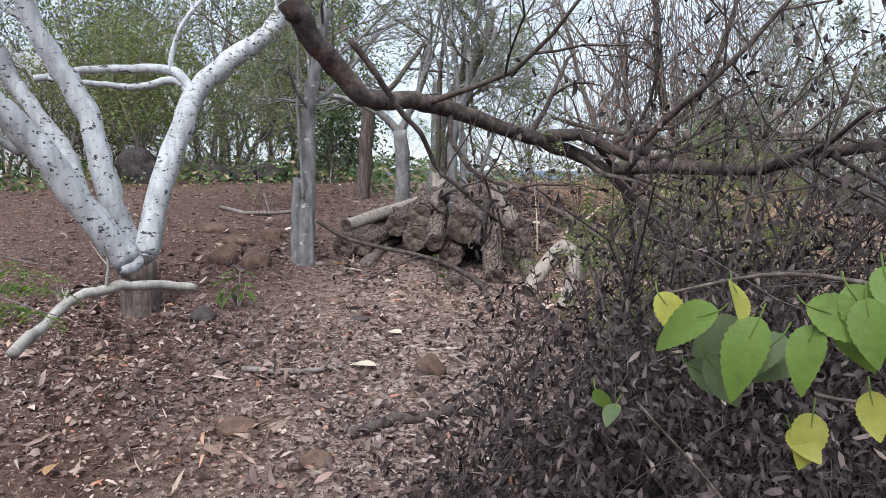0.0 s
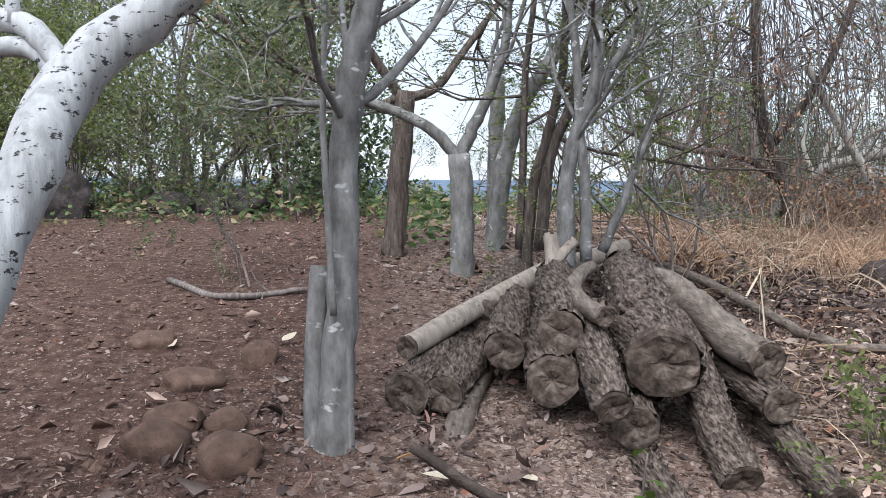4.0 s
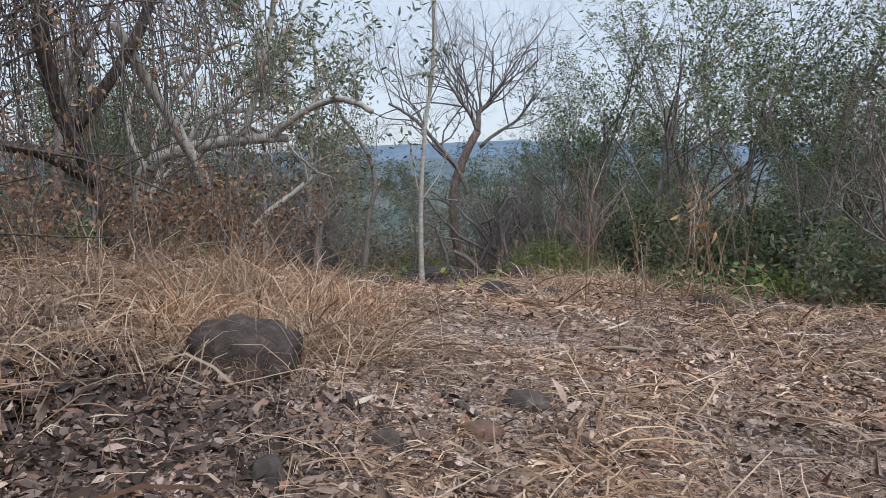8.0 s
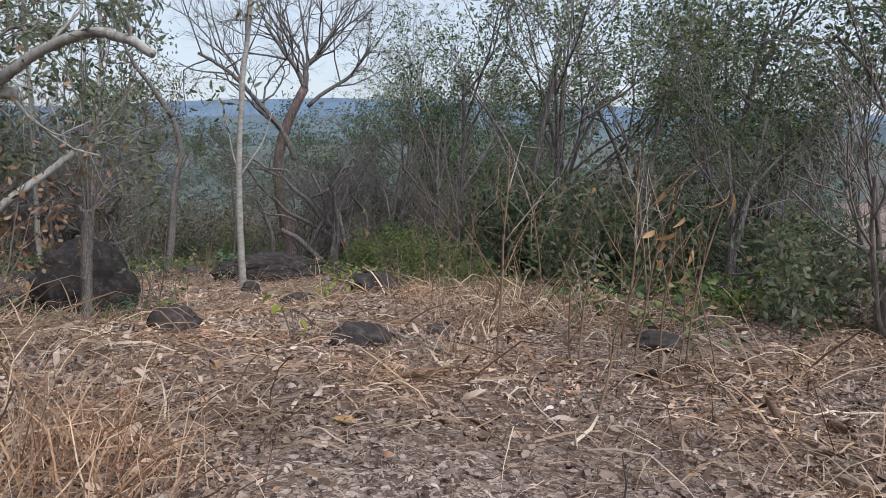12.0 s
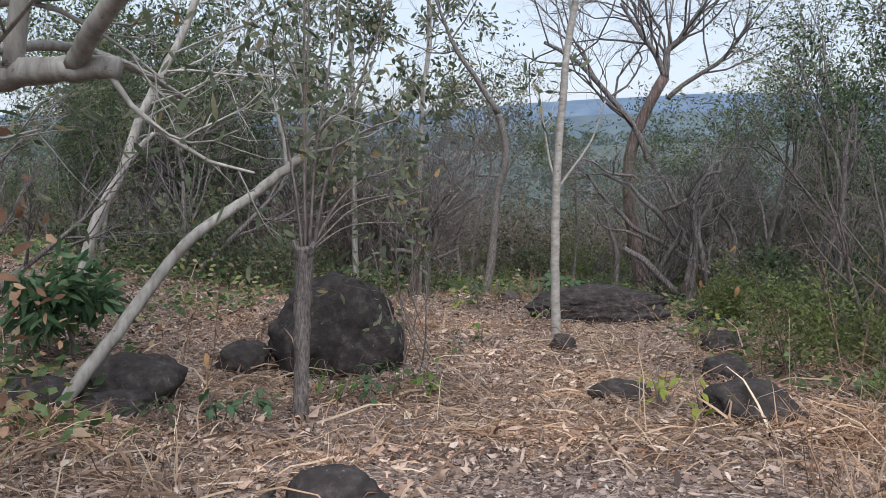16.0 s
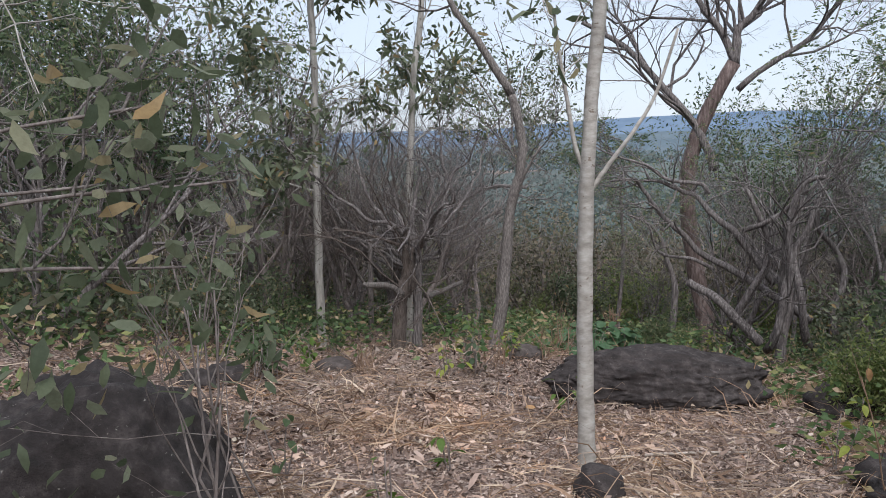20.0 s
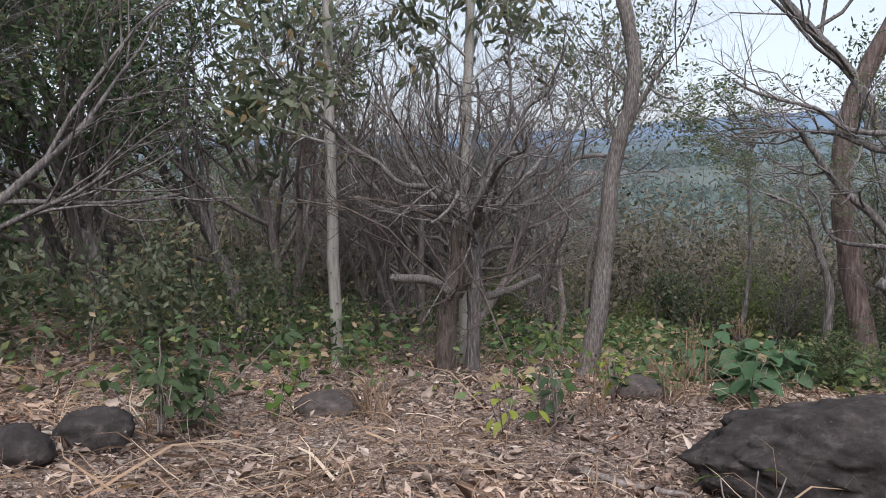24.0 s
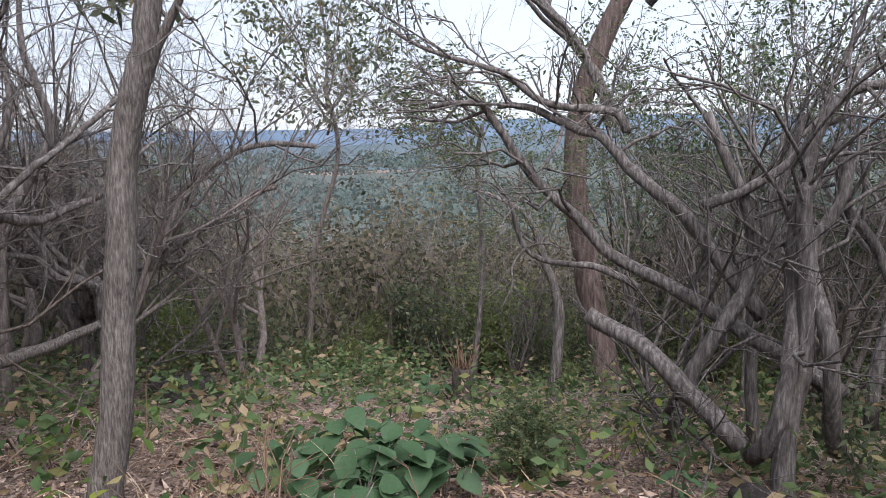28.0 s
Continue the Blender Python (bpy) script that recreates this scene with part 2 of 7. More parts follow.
CUT_WOOD = sawn_mat()
ROCK = rock_mat("dark_basalt", (0.016, 0.013, 0.012), (0.046, 0.038, 0.036), (0.125, 0.105, 0.1))
EARTHY = rock_mat("earthy_rock", (0.022, 0.017, 0.015), (0.06, 0.046, 0.042), (0.15, 0.118, 0.105), 0.72)
STONE = rock_mat("grey_stone", (0.035, 0.029, 0.027), (0.085, 0.07, 0.064), (0.17, 0.145, 0.13))
RED_STONE = rock_mat("reddish_stone", (0.07, 0.045, 0.035), (0.16, 0.1, 0.075), (0.26, 0.17, 0.13))
LITTER = leaf_mat("dry_leaf_litter", [(0.0, (0.03, 0.022, 0.019)), (0.3, (0.125, 0.09, 0.076)), (0.6, (0.28, 0.208, 0.172)), (0.88, (0.44, 0.345, 0.285)), (0.97, (0.52, 0.44, 0.38)), (1.0, (0.38, 0.17, 0.085))], 0.0, 0.8, 0.7)
PALE_LITTER = leaf_mat("bleached_leaf_litter", [(0.0, (0.08, 0.058, 0.048)), (0.25, (0.22, 0.162, 0.132)), (0.6, (0.36, 0.272, 0.225)), (0.9, (0.5, 0.405, 0.34)), (0.97, (0.6, 0.52, 0.46)), (1.0, (0.44, 0.22, 0.12))], 0.0, 0.75, 0.6)
# dark brown leaf colour, deepened to carry the shade around the leaves
SHADE_DARK_LEAF = leaf_mat("shade_dark_leaf", [(0.0, (0.03, 0.022, 0.02)), (0.5, (0.09, 0.066, 0.058)), (0.9, (0.18, 0.134, 0.116)), (1.0, (0.28, 0.15, 0.1))], 0.0, 0.75, 0.3)
RED_LITTER = leaf_mat("brown_leaf_litter", [(0.0, (0.05, 0.035, 0.032)), (0.4, (0.15, 0.108, 0.096)), (0.75, (0.27, 0.208, 0.186)), (0.95, (0.43, 0.36, 0.33)), (1.0, (0.34, 0.14, 0.085))], 0.0, 0.8, 0.6)
STRAW = leaf_mat("dry_straw", [(0.0, (0.12, 0.075, 0.05)), (0.4, (0.29, 0.195, 0.13)), (0.75, (0.44, 0.325, 0.225)), (1.0, (0.64, 0.54, 0.42))], 0.15, 0.7, 0.6)
TALL_GRASS = leaf_mat("tall_dry_grass", [(0.0, (0.13, 0.078, 0.052)), (0.4, (0.33, 0.222, 0.15)), (0.75, (0.5, 0.365, 0.255)), (1.0, (0.68, 0.58, 0.45))], 0.25, 0.7, 0.6)
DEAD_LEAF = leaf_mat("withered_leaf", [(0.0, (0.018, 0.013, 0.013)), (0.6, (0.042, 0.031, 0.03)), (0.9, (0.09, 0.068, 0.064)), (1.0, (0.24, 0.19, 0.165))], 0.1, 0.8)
RUST_LEAF = leaf_mat("rusty_dry_leaf", [(0.0, (0.09, 0.05, 0.03)), (0.5, (0.2, 0.115, 0.07)), (1.0, (0.33, 0.21, 0.13))], 0.2, 0.8)
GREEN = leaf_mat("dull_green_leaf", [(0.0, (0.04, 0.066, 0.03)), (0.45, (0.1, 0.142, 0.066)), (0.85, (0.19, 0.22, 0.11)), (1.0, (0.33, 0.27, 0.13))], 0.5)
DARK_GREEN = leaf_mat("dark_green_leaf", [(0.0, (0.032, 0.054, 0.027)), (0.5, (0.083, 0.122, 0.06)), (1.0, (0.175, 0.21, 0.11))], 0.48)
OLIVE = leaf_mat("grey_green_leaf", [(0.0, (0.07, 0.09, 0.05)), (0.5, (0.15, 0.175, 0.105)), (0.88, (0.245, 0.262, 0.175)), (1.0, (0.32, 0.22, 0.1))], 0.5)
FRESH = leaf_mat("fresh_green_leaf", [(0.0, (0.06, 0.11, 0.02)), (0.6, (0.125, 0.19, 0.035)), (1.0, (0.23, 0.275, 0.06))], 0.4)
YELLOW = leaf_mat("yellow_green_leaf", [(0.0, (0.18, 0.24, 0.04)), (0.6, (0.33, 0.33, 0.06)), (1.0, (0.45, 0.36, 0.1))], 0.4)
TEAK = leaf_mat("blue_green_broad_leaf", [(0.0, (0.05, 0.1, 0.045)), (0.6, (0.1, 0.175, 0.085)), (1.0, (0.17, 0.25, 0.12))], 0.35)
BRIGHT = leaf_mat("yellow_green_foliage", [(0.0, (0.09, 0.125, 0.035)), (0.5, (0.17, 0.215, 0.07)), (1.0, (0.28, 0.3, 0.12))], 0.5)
# aerial haze painted in: bluer base colours with distance, plus a faint emission
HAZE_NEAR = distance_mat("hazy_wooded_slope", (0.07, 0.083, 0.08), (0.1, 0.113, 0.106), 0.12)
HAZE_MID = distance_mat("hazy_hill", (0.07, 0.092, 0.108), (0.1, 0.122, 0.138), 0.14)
HAZE_FAR = distance_mat("hazy_blue_hill", (0.085, 0.118, 0.165), (0.115, 0.15, 0.2), 0.15)
WALL_PAINT = distance_mat("whitewash", (0.55, 0.56, 0.55), (0.66, 0.67, 0.66), 0.0)
BLOSSOM = leaf_mat("pale_dry_petal", [(0.0, (0.5, 0.42, 0.3)), (1.0, (0.68, 0.6, 0.5))], 0.2)

# ---- mesh helpers ----
class Geo:
    """Vertices and faces of one mesh, gathered as arrays."""

    def __init__(self):
        self.v, self.q, self.t, self.n = [], [], [], 0

    def add(self, verts, quads=(), tris=()):
        verts = np.asarray(verts, float).reshape(-1, 3)
        if len(quads):
            self.q.append(np.asarray(quads, int).reshape(-1, 4) + self.n)
        if len(tris):
            self.t.append(np.asarray(tris, int).reshape(-1, 3) + self.n)
        self.v.append(verts)
        self.n += len(verts)

    def mesh(self, name, mat, smooth=True):
        me = bpy.data.meshes.new(name)
        v = np.concatenate(self.v)
        q = np.concatenate(self.q) if self.q else np.zeros((0, 4), int)
        t = np.concatenate(self.t) if self.t else np.zeros((0, 3), int)
        me.vertices.add(len(v))
        me.vertices.foreach_set("co", v.ravel())
        loops = np.concatenate([q.ravel(), t.ravel()])
        me.loops.add(len(loops))
        me.loops.foreach_set("vertex_index", loops.astype(np.int32))
        sizes = np.r_[np.full(len(q), 4), np.full(len(t), 3)]
        me.polygons.add(len(sizes))
        me.polygons.foreach_set("loop_start", np.r_[0, np.cumsum(sizes)[:-1]].astype(np.int32))
        me.polygons.foreach_set("loop_total", sizes.astype(np.int32))
        me.polygons.foreach_set("use_smooth", np.full(len(sizes), smooth))
        me.update(calc_edges=True)
        me.validate()
        me.materials.append(mat)
        return me


def part(name, geo, mat, parent=None, label="", smooth=True):
    ob = new(name, geo.mesh(name, mat, smooth))
    if parent is not None:
        ob.parent = parent
        if parent.type == "EMPTY":
            ob.matrix_parent_inverse = parent.matrix_basis.inverted()
    if label:
        ob["label"] = label
    return ob


def thing(name, at, label, category, group=""):
    """The Empty at the base of a thing; its parts are given in world coordinates."""
    ob = new(name)
    ob.empty_display_size = 0.1
    ob.matrix_basis = Matrix.Translation(at)
    return tagged(ob, label, category, group)


def curve_of(points, steps=4):
    """A smooth line through the points."""
    p = np.asarray(points, float)
    if len(p) < 3:
        return np.linspace(p[0], p[-1], steps + 1)
    e = np.vstack([2 * p[0] - p[1], p, 2 * p[-1] - p[-2]])
    out = []
    for a, b, c, d in zip(e, e[1:], e[2:], e[3:]):
        for u in np.arange(steps) / steps:
            out.append(0.5 * (2 * b + (c - a) * u + (2 * a - 5 * b + 4 * c - d) * u * u + (3 * b - a - 3 * c + d) * u**3))
    return np.vstack([*out, p[-1]])


def tube(geo, pts, radii, sides=6, rough=0.0, rng=None, close=True):
    """A tapered tube along a line."""
    p = np.asarray(pts, float)
    n = len(p)
    r = np.interp(np.linspace(0, 1, n), np.linspace(0, 1, len(radii)), radii)
    d = np.gradient(p, axis=0)
    d /= np.linalg.norm(d, axis=1)[:, None] + 1e-9
    side = np.cross(d[0], (0.31, 0.9, 0.27) if abs(d[0][1]) < 0.8 else (0.9, 0.1, 0.3))
    rings, a = [], np.arange(sides) * 2 * math.pi / sides
    for k in range(n):
        side = side - d[k] * (side @ d[k])
        side /= np.linalg.norm(side) + 1e-9
        other = np.cross(d[k], side)
        rr = r[k] * (1 + (rng.normal(0, rough, sides) if rough else 0))
        rings.append(p[k] + (np.cos(a) * rr)[:, None] * side + (np.sin(a) * rr)[:, None] * other)
    i = np.arange(sides)
    j = (i + 1) % sides
    quads = np.concatenate([np.stack([k * sides + i, k * sides + j, (k + 1) * sides + j, (k + 1) * sides + i], 1) for k in range(n - 1)])
    verts = np.concatenate(rings)
    tris = []
    if close:
        verts = np.vstack([verts, p[0], p[-1]])
        tris = np.concatenate([np.stack([j, i, np.full(sides, n * sides)], 1),
                               np.stack([(n - 1) * sides + i, (n - 1) * sides + j, np.full(sides, n * sides + 1)], 1)])
    geo.add(verts, quads, tris)


def unit(v):
    v = np.asarray(v, float)
    return v / (np.linalg.norm(v, axis=-1, keepdims=True) + 1e-9)


def leaves(geo, at, axis, length, width, rng, curl=0.15, fine=False):
    """Folded leaf blades, one at each place, along its own axis; fine ones have a rounder outline."""
    at, axis = np.asarray(at, float), unit(axis)
    n = len(at)
    if not n:
        return
    length, width = np.broadcast_to(length, n)[:, None], np.broadcast_to(width, n)[:, None]
    side = unit(np.cross(axis, unit(rng.normal(0, 1, (n, 3)))))
    face = np.cross(side, axis)
    lift = length * curl * rng.uniform(-1, 1, (n, 1))
    if fine:
        end = at + axis * length + face * lift * rng.uniform(-1.5, 0.5, (n, 1))
        low, high = at + axis * length * 0.3 + face * lift * 0.7, at + axis * length * 0.68 + face * lift
        v = np.stack([at, low + side * width * 0.5, high + side * width * 0.4, end, high - side * width * 0.4, low - side * width * 0.5], 1)
        k = np.arange(n)[:, None] * 6
        geo.add(v.reshape(-1, 3), k + [1, 2, 4, 5], np.concatenate([k + [0, 1, 5], k + [2, 3, 4]]))
        return
    v = np.stack([at, at + axis * length * 0.42 + side * width * 0.5 + face * lift, at + axis * length + face * lift * rng.uniform(-1, 1, (n, 1)),
                  at + axis * length * 0.42 - side * width * 0.5 + face * lift], 1)
    k = np.arange(n)[:, None] * 4
    geo.add(v.reshape(-1, 3), tris=np.concatenate([k + [0, 1, 2], k + [0, 2, 3]]))


def tufts(geo, at, out, size, rng):
    """Leaf sprays lying in the surface of a crown, facing outwards."""
    n = len(at)
    out = unit(out + rng.normal(0, 0.35, (n, 3)))
    a = unit(np.cross(out, rng.normal(0, 1, (n, 3))))
    b = np.cross(out, a)
    s = np.broadcast_to(size, n)[:, None] * rng.uniform(0.6, 1.3, (n, 1))
    v = np.stack([at + a * s, at + b * s * 0.55 + out * s * 0.2, at - a * s * 0.8, at - b * s * 0.5 - out * s * 0.15], 1)
    k = np.arange(n)[:, None] * 4
    geo.add(v.reshape(-1, 3), tris=np.concatenate([k + [0, 1, 2], k + [0, 2, 3]]))


def blades(geo, at, head, length, width, rng, droop=0.5):
    """Grass blades of two bent pieces."""
    at, head = np.asarray(at, float), unit(head)
    n = len(at)
    length, width = np.broadcast_to(length, n)[:, None], np.broadcast_to(width, n)[:, None]
    side = unit(np.cross(head, unit(rng.normal(0, 1, (n, 3))))) * width * 0.5
    mid = at + head * length * 0.55
    tip = mid + (head + np.c_[rng.normal(0, 0.35, (n, 2)), -rng.uniform(0, 2 * droop, n)]) * length * 0.45
    v = np.stack([at - side, at + side, mid + side * 0.8, mid - side * 0.8, tip], 1)
    k = np.arange(n)[:, None] * 5
    geo.add(v.reshape(-1, 3), k + [0, 1, 2, 3], k + [3, 2, 4])


def arcs(geo, at, head, length, width, rng, sag):
    """Long blades that bow over under their own weight, of four pieces."""
    at, d = np.asarray(at, float), unit(head)
    n = len(at)
    length, width, sag = (np.broadcast_to(v, n)[:, None] for v in (length, width, sag))
    side = unit(np.cross(d, unit(rng.normal(0, 1, (n, 3))))) * width * 0.5
    p, rows = at, [at - side, at + side]
    for k, taper in enumerate((0.95, 0.75, 0.5)):
        p = p + d * length * 0.27
        d = unit(d + rng.normal(0, 0.16, (n, 3)) - sag * (0.5 + 0.5 * k) * np.array((0, 0, 1)))
        rows += [p - side * taper, p + side * taper]
    v = np.stack([*rows, p + d * length * 0.25], 1)
    k = np.arange(n)[:, None] * 9
    geo.add(v.reshape(-1, 3), np.concatenate([k + [0, 1, 3, 2], k + [2, 3, 5, 4], k + [4, 5, 7, 6]]), k + [6, 7, 8])


def wander(rng, p, d, length, n, bend, up):
    """A crooked line from p along d."""
    pts, step = [np.asarray(p, float)], length / n
    d = unit(d)
    for _ in range(n):
        d = unit(d + rng.normal(0, bend, 3) + (0, 0, up))
        pts.append(pts[-1] + d * step)
    return np.array(pts)


CLEAR = {"on": False}
WALKED = [(0, 0), (-0.16, 0.72), (-0.61, 1.9), (-0.81, 3.6), (-0.28, 4.59), (0.91, 5.89), (1.72, 7.18), (2.63, 7.87), (4.28, 8.77), (5.44, 9.66), (5.85, 10.33), (6.33, 11.21),
          (7.31, 12.51), (8.58, 13.44), (9.78, 15.17), (10.39, 16.37), (11.14, 17.46), (11.86, 17.78), (13.17, 18.07)]


def over_path(x, y, z):
    """Whether a place hangs in the way of someone walking."""
    h = z - gz(x, y)
    if h < 0.5 or h > 2.3:
        return False
    for (x0, y0), (x1, y1) in zip(WALKED, WALKED[1:]):
        dx, dy = x1 - x0, y1 - y0
        u = min(1, max(0, ((x - x0) * dx + (y - y0) * dy) / (dx * dx + dy * dy)))
        if math.hypot(x - x0 - u * dx, y - y0 - u * dy) < 0.75:
            return True
    return False


def ramify(geo, rng, p, d, length, r, levels, kids, spread, tips, bend=0.16, up=0.04, sides=5, shrink=0.62, start=0.25):
    """A branch with its side branches; tips gathers (place, direction) along the last order."""
    n = 4 if levels else 3
    line = wander(rng, p, d, length, n, bend, up)
    if CLEAR["on"] and (over_path(*line[-1]) or over_path(*line[n // 2])):
        return
    tube(geo, line, [r, r * 0.45 if levels else r * 0.3], max(3, sides), close=False)
    ends = unit(np.diff(line, axis=0))
    if levels == 0:
        for k in range(1, n + 1):
            tips.append((line[k], ends[k - 1]))
        return
    for c in range(kids):
        u = start + (1 - start) * (c + rng.uniform(0.2, 0.9)) / kids
        k = min(int(u * n), n - 1)
        at = line[k] + (line[k + 1] - line[k]) * (u * n - k)
        turn = unit(ends[k] + spread * unit(rng.normal(0, 1, 3)))
        ramify(geo, rng, at, turn, length * shrink * rng.uniform(0.7, 1.15), r * (1 - 0.5 * u) * 0.6, levels - 1, kids, spread, tips,
               bend, up, sides - 1, shrink, start)


def crown_on(tips, rng, per, length, width, jitter=0.08, droop=0.3, fine=False, curl=0.15):
    """Leaves round the twigs."""
    geo = Geo()
    at = np.array([t[0] for t in tips]).repeat(per, 0)
    ax = np.array([t[1] for t in tips]).repeat(per, 0)
    at = at + rng.normal(0, jitter, at.shape)
    ax = ax * 0.5 + rng.normal(0, 0.6, ax.shape) - (0, 0, droop)
    leaves(geo, at, ax, length * rng.uniform(0.6, 1.25, len(at)), width * rng.uniform(0.7, 1.2, len(at)), rng, curl, fine)
    return geo


def feathers_on(tips, rng, per, length, pairs, leaflet):
    """Feathery leaves: pairs of leaflets along a stalk."""
    geo = Geo()
    at = np.array([t[0] for t in tips]).repeat(per, 0)
    ax = unit(np.array([t[1] for t in tips]).repeat(per, 0) * 0.5 + rng.normal(0, 0.6, (len(at), 3)) - (0, 0, 0.15))
    side = unit(np.cross(ax, rng.normal(0, 0.4, ax.shape) + (0, 0, 1)))
    ln = length * rng.uniform(0.6, 1.2, (len(at), 1))
    for k in range(pairs):
        u = (k + 1) / pairs
        base = at + ax * ln * u - np.array((0, 0, 1)) * ln * 0.25 * u * u
        for s in (-1, 1):
            leaves(geo, base, ax * 0.45 + side * s, leaflet * (1.15 - 0.5 * u), leaflet * 0.34, rng, 0.05)
    return geo

# ---- the lie of the land ----
HEIGHTS = np.array([
    (0, 0, 0.0), (-4, 1, 0.0), (4, 0, 0.0), (-0.6, 2, 0.18), (-2, 4.8, 0.7), (-1.1, 6.05, 0.82), (0, 5.7, 0.66), (-4, 8, 1.1),
    (0, 9, 1.2), (-3, 13, 1.36), (1, 13, 1.3), (2.5, 8.5, 0.76), (4.3, 8.6, 0.66), (4.3, 14, 1.15), (7.5, 11.7, 0.52), (8.6, 9.8, 0.46),
    (7, 4, 0.4), (9.5, 13, 0.3), (7.4, 14.6, 0.1), (6.4, 16.2, 0.12), (7.3, 21, 0.15), (10.4, 15, -0.25), (12.2, 17.8, -0.66),
    (14.3, 17.9, -0.9), (11.6, 21.7, -1.05), (13.4, 23.4, -1.45), (14, 21.8, -1.15), (17.9, 20.7, -1.75), (19, 25.5, -2.65),
    (15.3, 27.5, -2.25), (13.2, 18, -0.88), (13, 12, -0.1)])


def spline_kernel(a, b):
    d2 = ((a[:, None, :] - b[None, :, :]) ** 2).sum(-1)
    return 0.5 * d2 * np.log(d2 + 1e-9)


def fit_heights():
    n = len(HEIGHTS)
    xy = HEIGHTS[:, :2]
    k = spline_kernel(xy, xy) + np.eye(n) * 0.8
    p = np.c_[np.ones(n), xy]
    full = np.block([[k, p], [p.T, np.zeros((3, 3))]])
    return np.linalg.solve(full, np.r_[HEIGHTS[:, 2], 0, 0, 0])


HEIGHT_WEIGHTS = fit_heights()


def ground_at(x, y):
    """Height of the ground, for arrays."""
    x, y = np.broadcast_arrays(np.asarray(x, float), np.asarray(y, float))
    q = np.c_[x.ravel(), y.ravel()]
    near = spline_kernel(q, HEIGHTS[:, :2]) @ HEIGHT_WEIGHTS[:-3] + np.c_[np.ones(len(q)), q] @ HEIGHT_WEIGHTS[-3:]
    s = (q[:, 0] - 8) * 0.62 + (q[:, 1] - 13) * 0.78
    far = np.interp(s, [-400, -40, -10, 0, 12, 45, 120, 260, 3000], [30, 3.5, 0.9, 0.1, -1.9, -8.5, -19, -30, -30])
    r = np.hypot(q[:, 0] - 8, q[:, 1] - 13)
    w = np.clip((r - 15) / 10, 0, 1)
    w = w * w * (3 - 2 * w)
    z = near.clip(-6, 6) * (1 - w) + far * w
    z = z + 0.022 * np.sin(q[:, 0] * 2.3 + 1.7 * np.sin(q[:, 1] * 1.1)) * np.cos(q[:, 1] * 2.9 + q[:, 0]) + 0.01 * np.sin(q[:, 0] * 7.1 + q[:, 1] * 5.3)
    return z.reshape(x.shape)


def gz(x, y):
    return float(ground_at(x, y))


# the line walked, and the open ground beside it
CLEARING = [(-6, -3), (4.5, -3), (6.5, 3), (8.8, 6), (10, 9), (11, 11.2), (12.6, 13.8), (14.4, 16), (16, 18.2), (18.5, 20), (20, 23.5), (19.5, 26.5),
            (15.5, 26), (12.8, 24.4), (10.2, 23.2), (8.2, 20.6), (6.2, 18.2), (5.2, 15), (3.6, 13.4), (1.5, 10.2), (-0.5, 10.8), (-2, 12.5), (-6.5, 13)]


def inside(x, y):
    x, y = np.asarray(x, float), np.asarray(y, float)
    hit = np.zeros(x.shape, bool)
    for (x0, y0), (x1, y1) in zip(CLEARING, CLEARING[1:] + CLEARING[:1]):
        hit ^= ((y0 > y) != (y1 > y)) & (x < (x1 - x0) * (y - y0) / (y1 - y0 + 1e-12) + x0)
    return hit


def build_ground():
    g = Geo()
    r = np.r_[np.linspace(0, 24, 130), 24 * 1.09 ** np.arange(1, 56)]
    a = np.linspace(0, 2 * math.pi, 241)[:-1]
    rr, aa = np.meshgrid(r, a, indexing="ij")
    x, y = 8 + rr * np.cos(aa), 12 + rr * np.sin(aa)
    z = ground_at(x, y)
    n, m = len(r), len(a)
    i, j = np.meshgrid(np.arange(n - 1), np.arange(m), indexing="ij")
    k = (j + 1) % m
    g.add(np.stack([x, y, z], -1), np.stack([i * m + j, (i + 1) * m + j, (i + 1) * m + k, i * m + k], -1))
    tagged(part("ground", g, SOIL), "red-brown woodland soil sloping down to a valley", "ground", kind="structure")


build_ground()


def ridge(name, mat, radius, profile, label, base, seed):
    """A far ridge: a broad hill form round part of the horizon."""
    rng = np.random.default_rng(seed)
    g = Geo()
    a = np.radians(np.linspace(-45, 140, 260))
    top = np.interp(np.degrees(a), [p[0] for p in profile], [p[1] for p in profile])
    bumps = sum(np.sin(a * f + rng.uniform(0, 6)) / f**0.75 for f in (23, 51, 97, 190, 310))
    top = top + bumps * radius * 0.0022
    rows = []
    for u, lift in ((0.8, 0.0), (0.88, 0.35), (0.94, 0.72), (1.0, 1.0), (1.08, 0.8), (1.2, 0.2)):
        rows.append(np.c_[np.sin(a) * radius * u + 8, np.cos(a) * radius * u + 12, base + (top - base) * lift])
    n = len(a)
    i = np.arange(n - 1)
    quads = np.concatenate([np.stack([k * n + i, k * n + i + 1, (k + 1) * n + i + 1, (k + 1) * n + i], 1) for k in range(len(rows) - 1)])
    g.add(np.concatenate(rows), quads)
    tagged(part(name, g, mat), label, "hill", kind="structure")


# ridges whose haze lies in their colour and weak glow
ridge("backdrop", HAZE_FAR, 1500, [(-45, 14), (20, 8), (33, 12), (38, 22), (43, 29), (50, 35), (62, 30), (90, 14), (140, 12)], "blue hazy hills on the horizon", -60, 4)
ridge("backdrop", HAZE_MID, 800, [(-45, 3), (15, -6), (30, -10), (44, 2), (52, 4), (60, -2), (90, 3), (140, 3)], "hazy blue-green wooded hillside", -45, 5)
ridge("backdrop", HAZE_NEAR, 380, [(-45, -6), (15, -15), (30, -18), (45, -12), (60, -10), (90, -6), (140, -6)], "hazy grey-green wooded valley side", -40, 6)

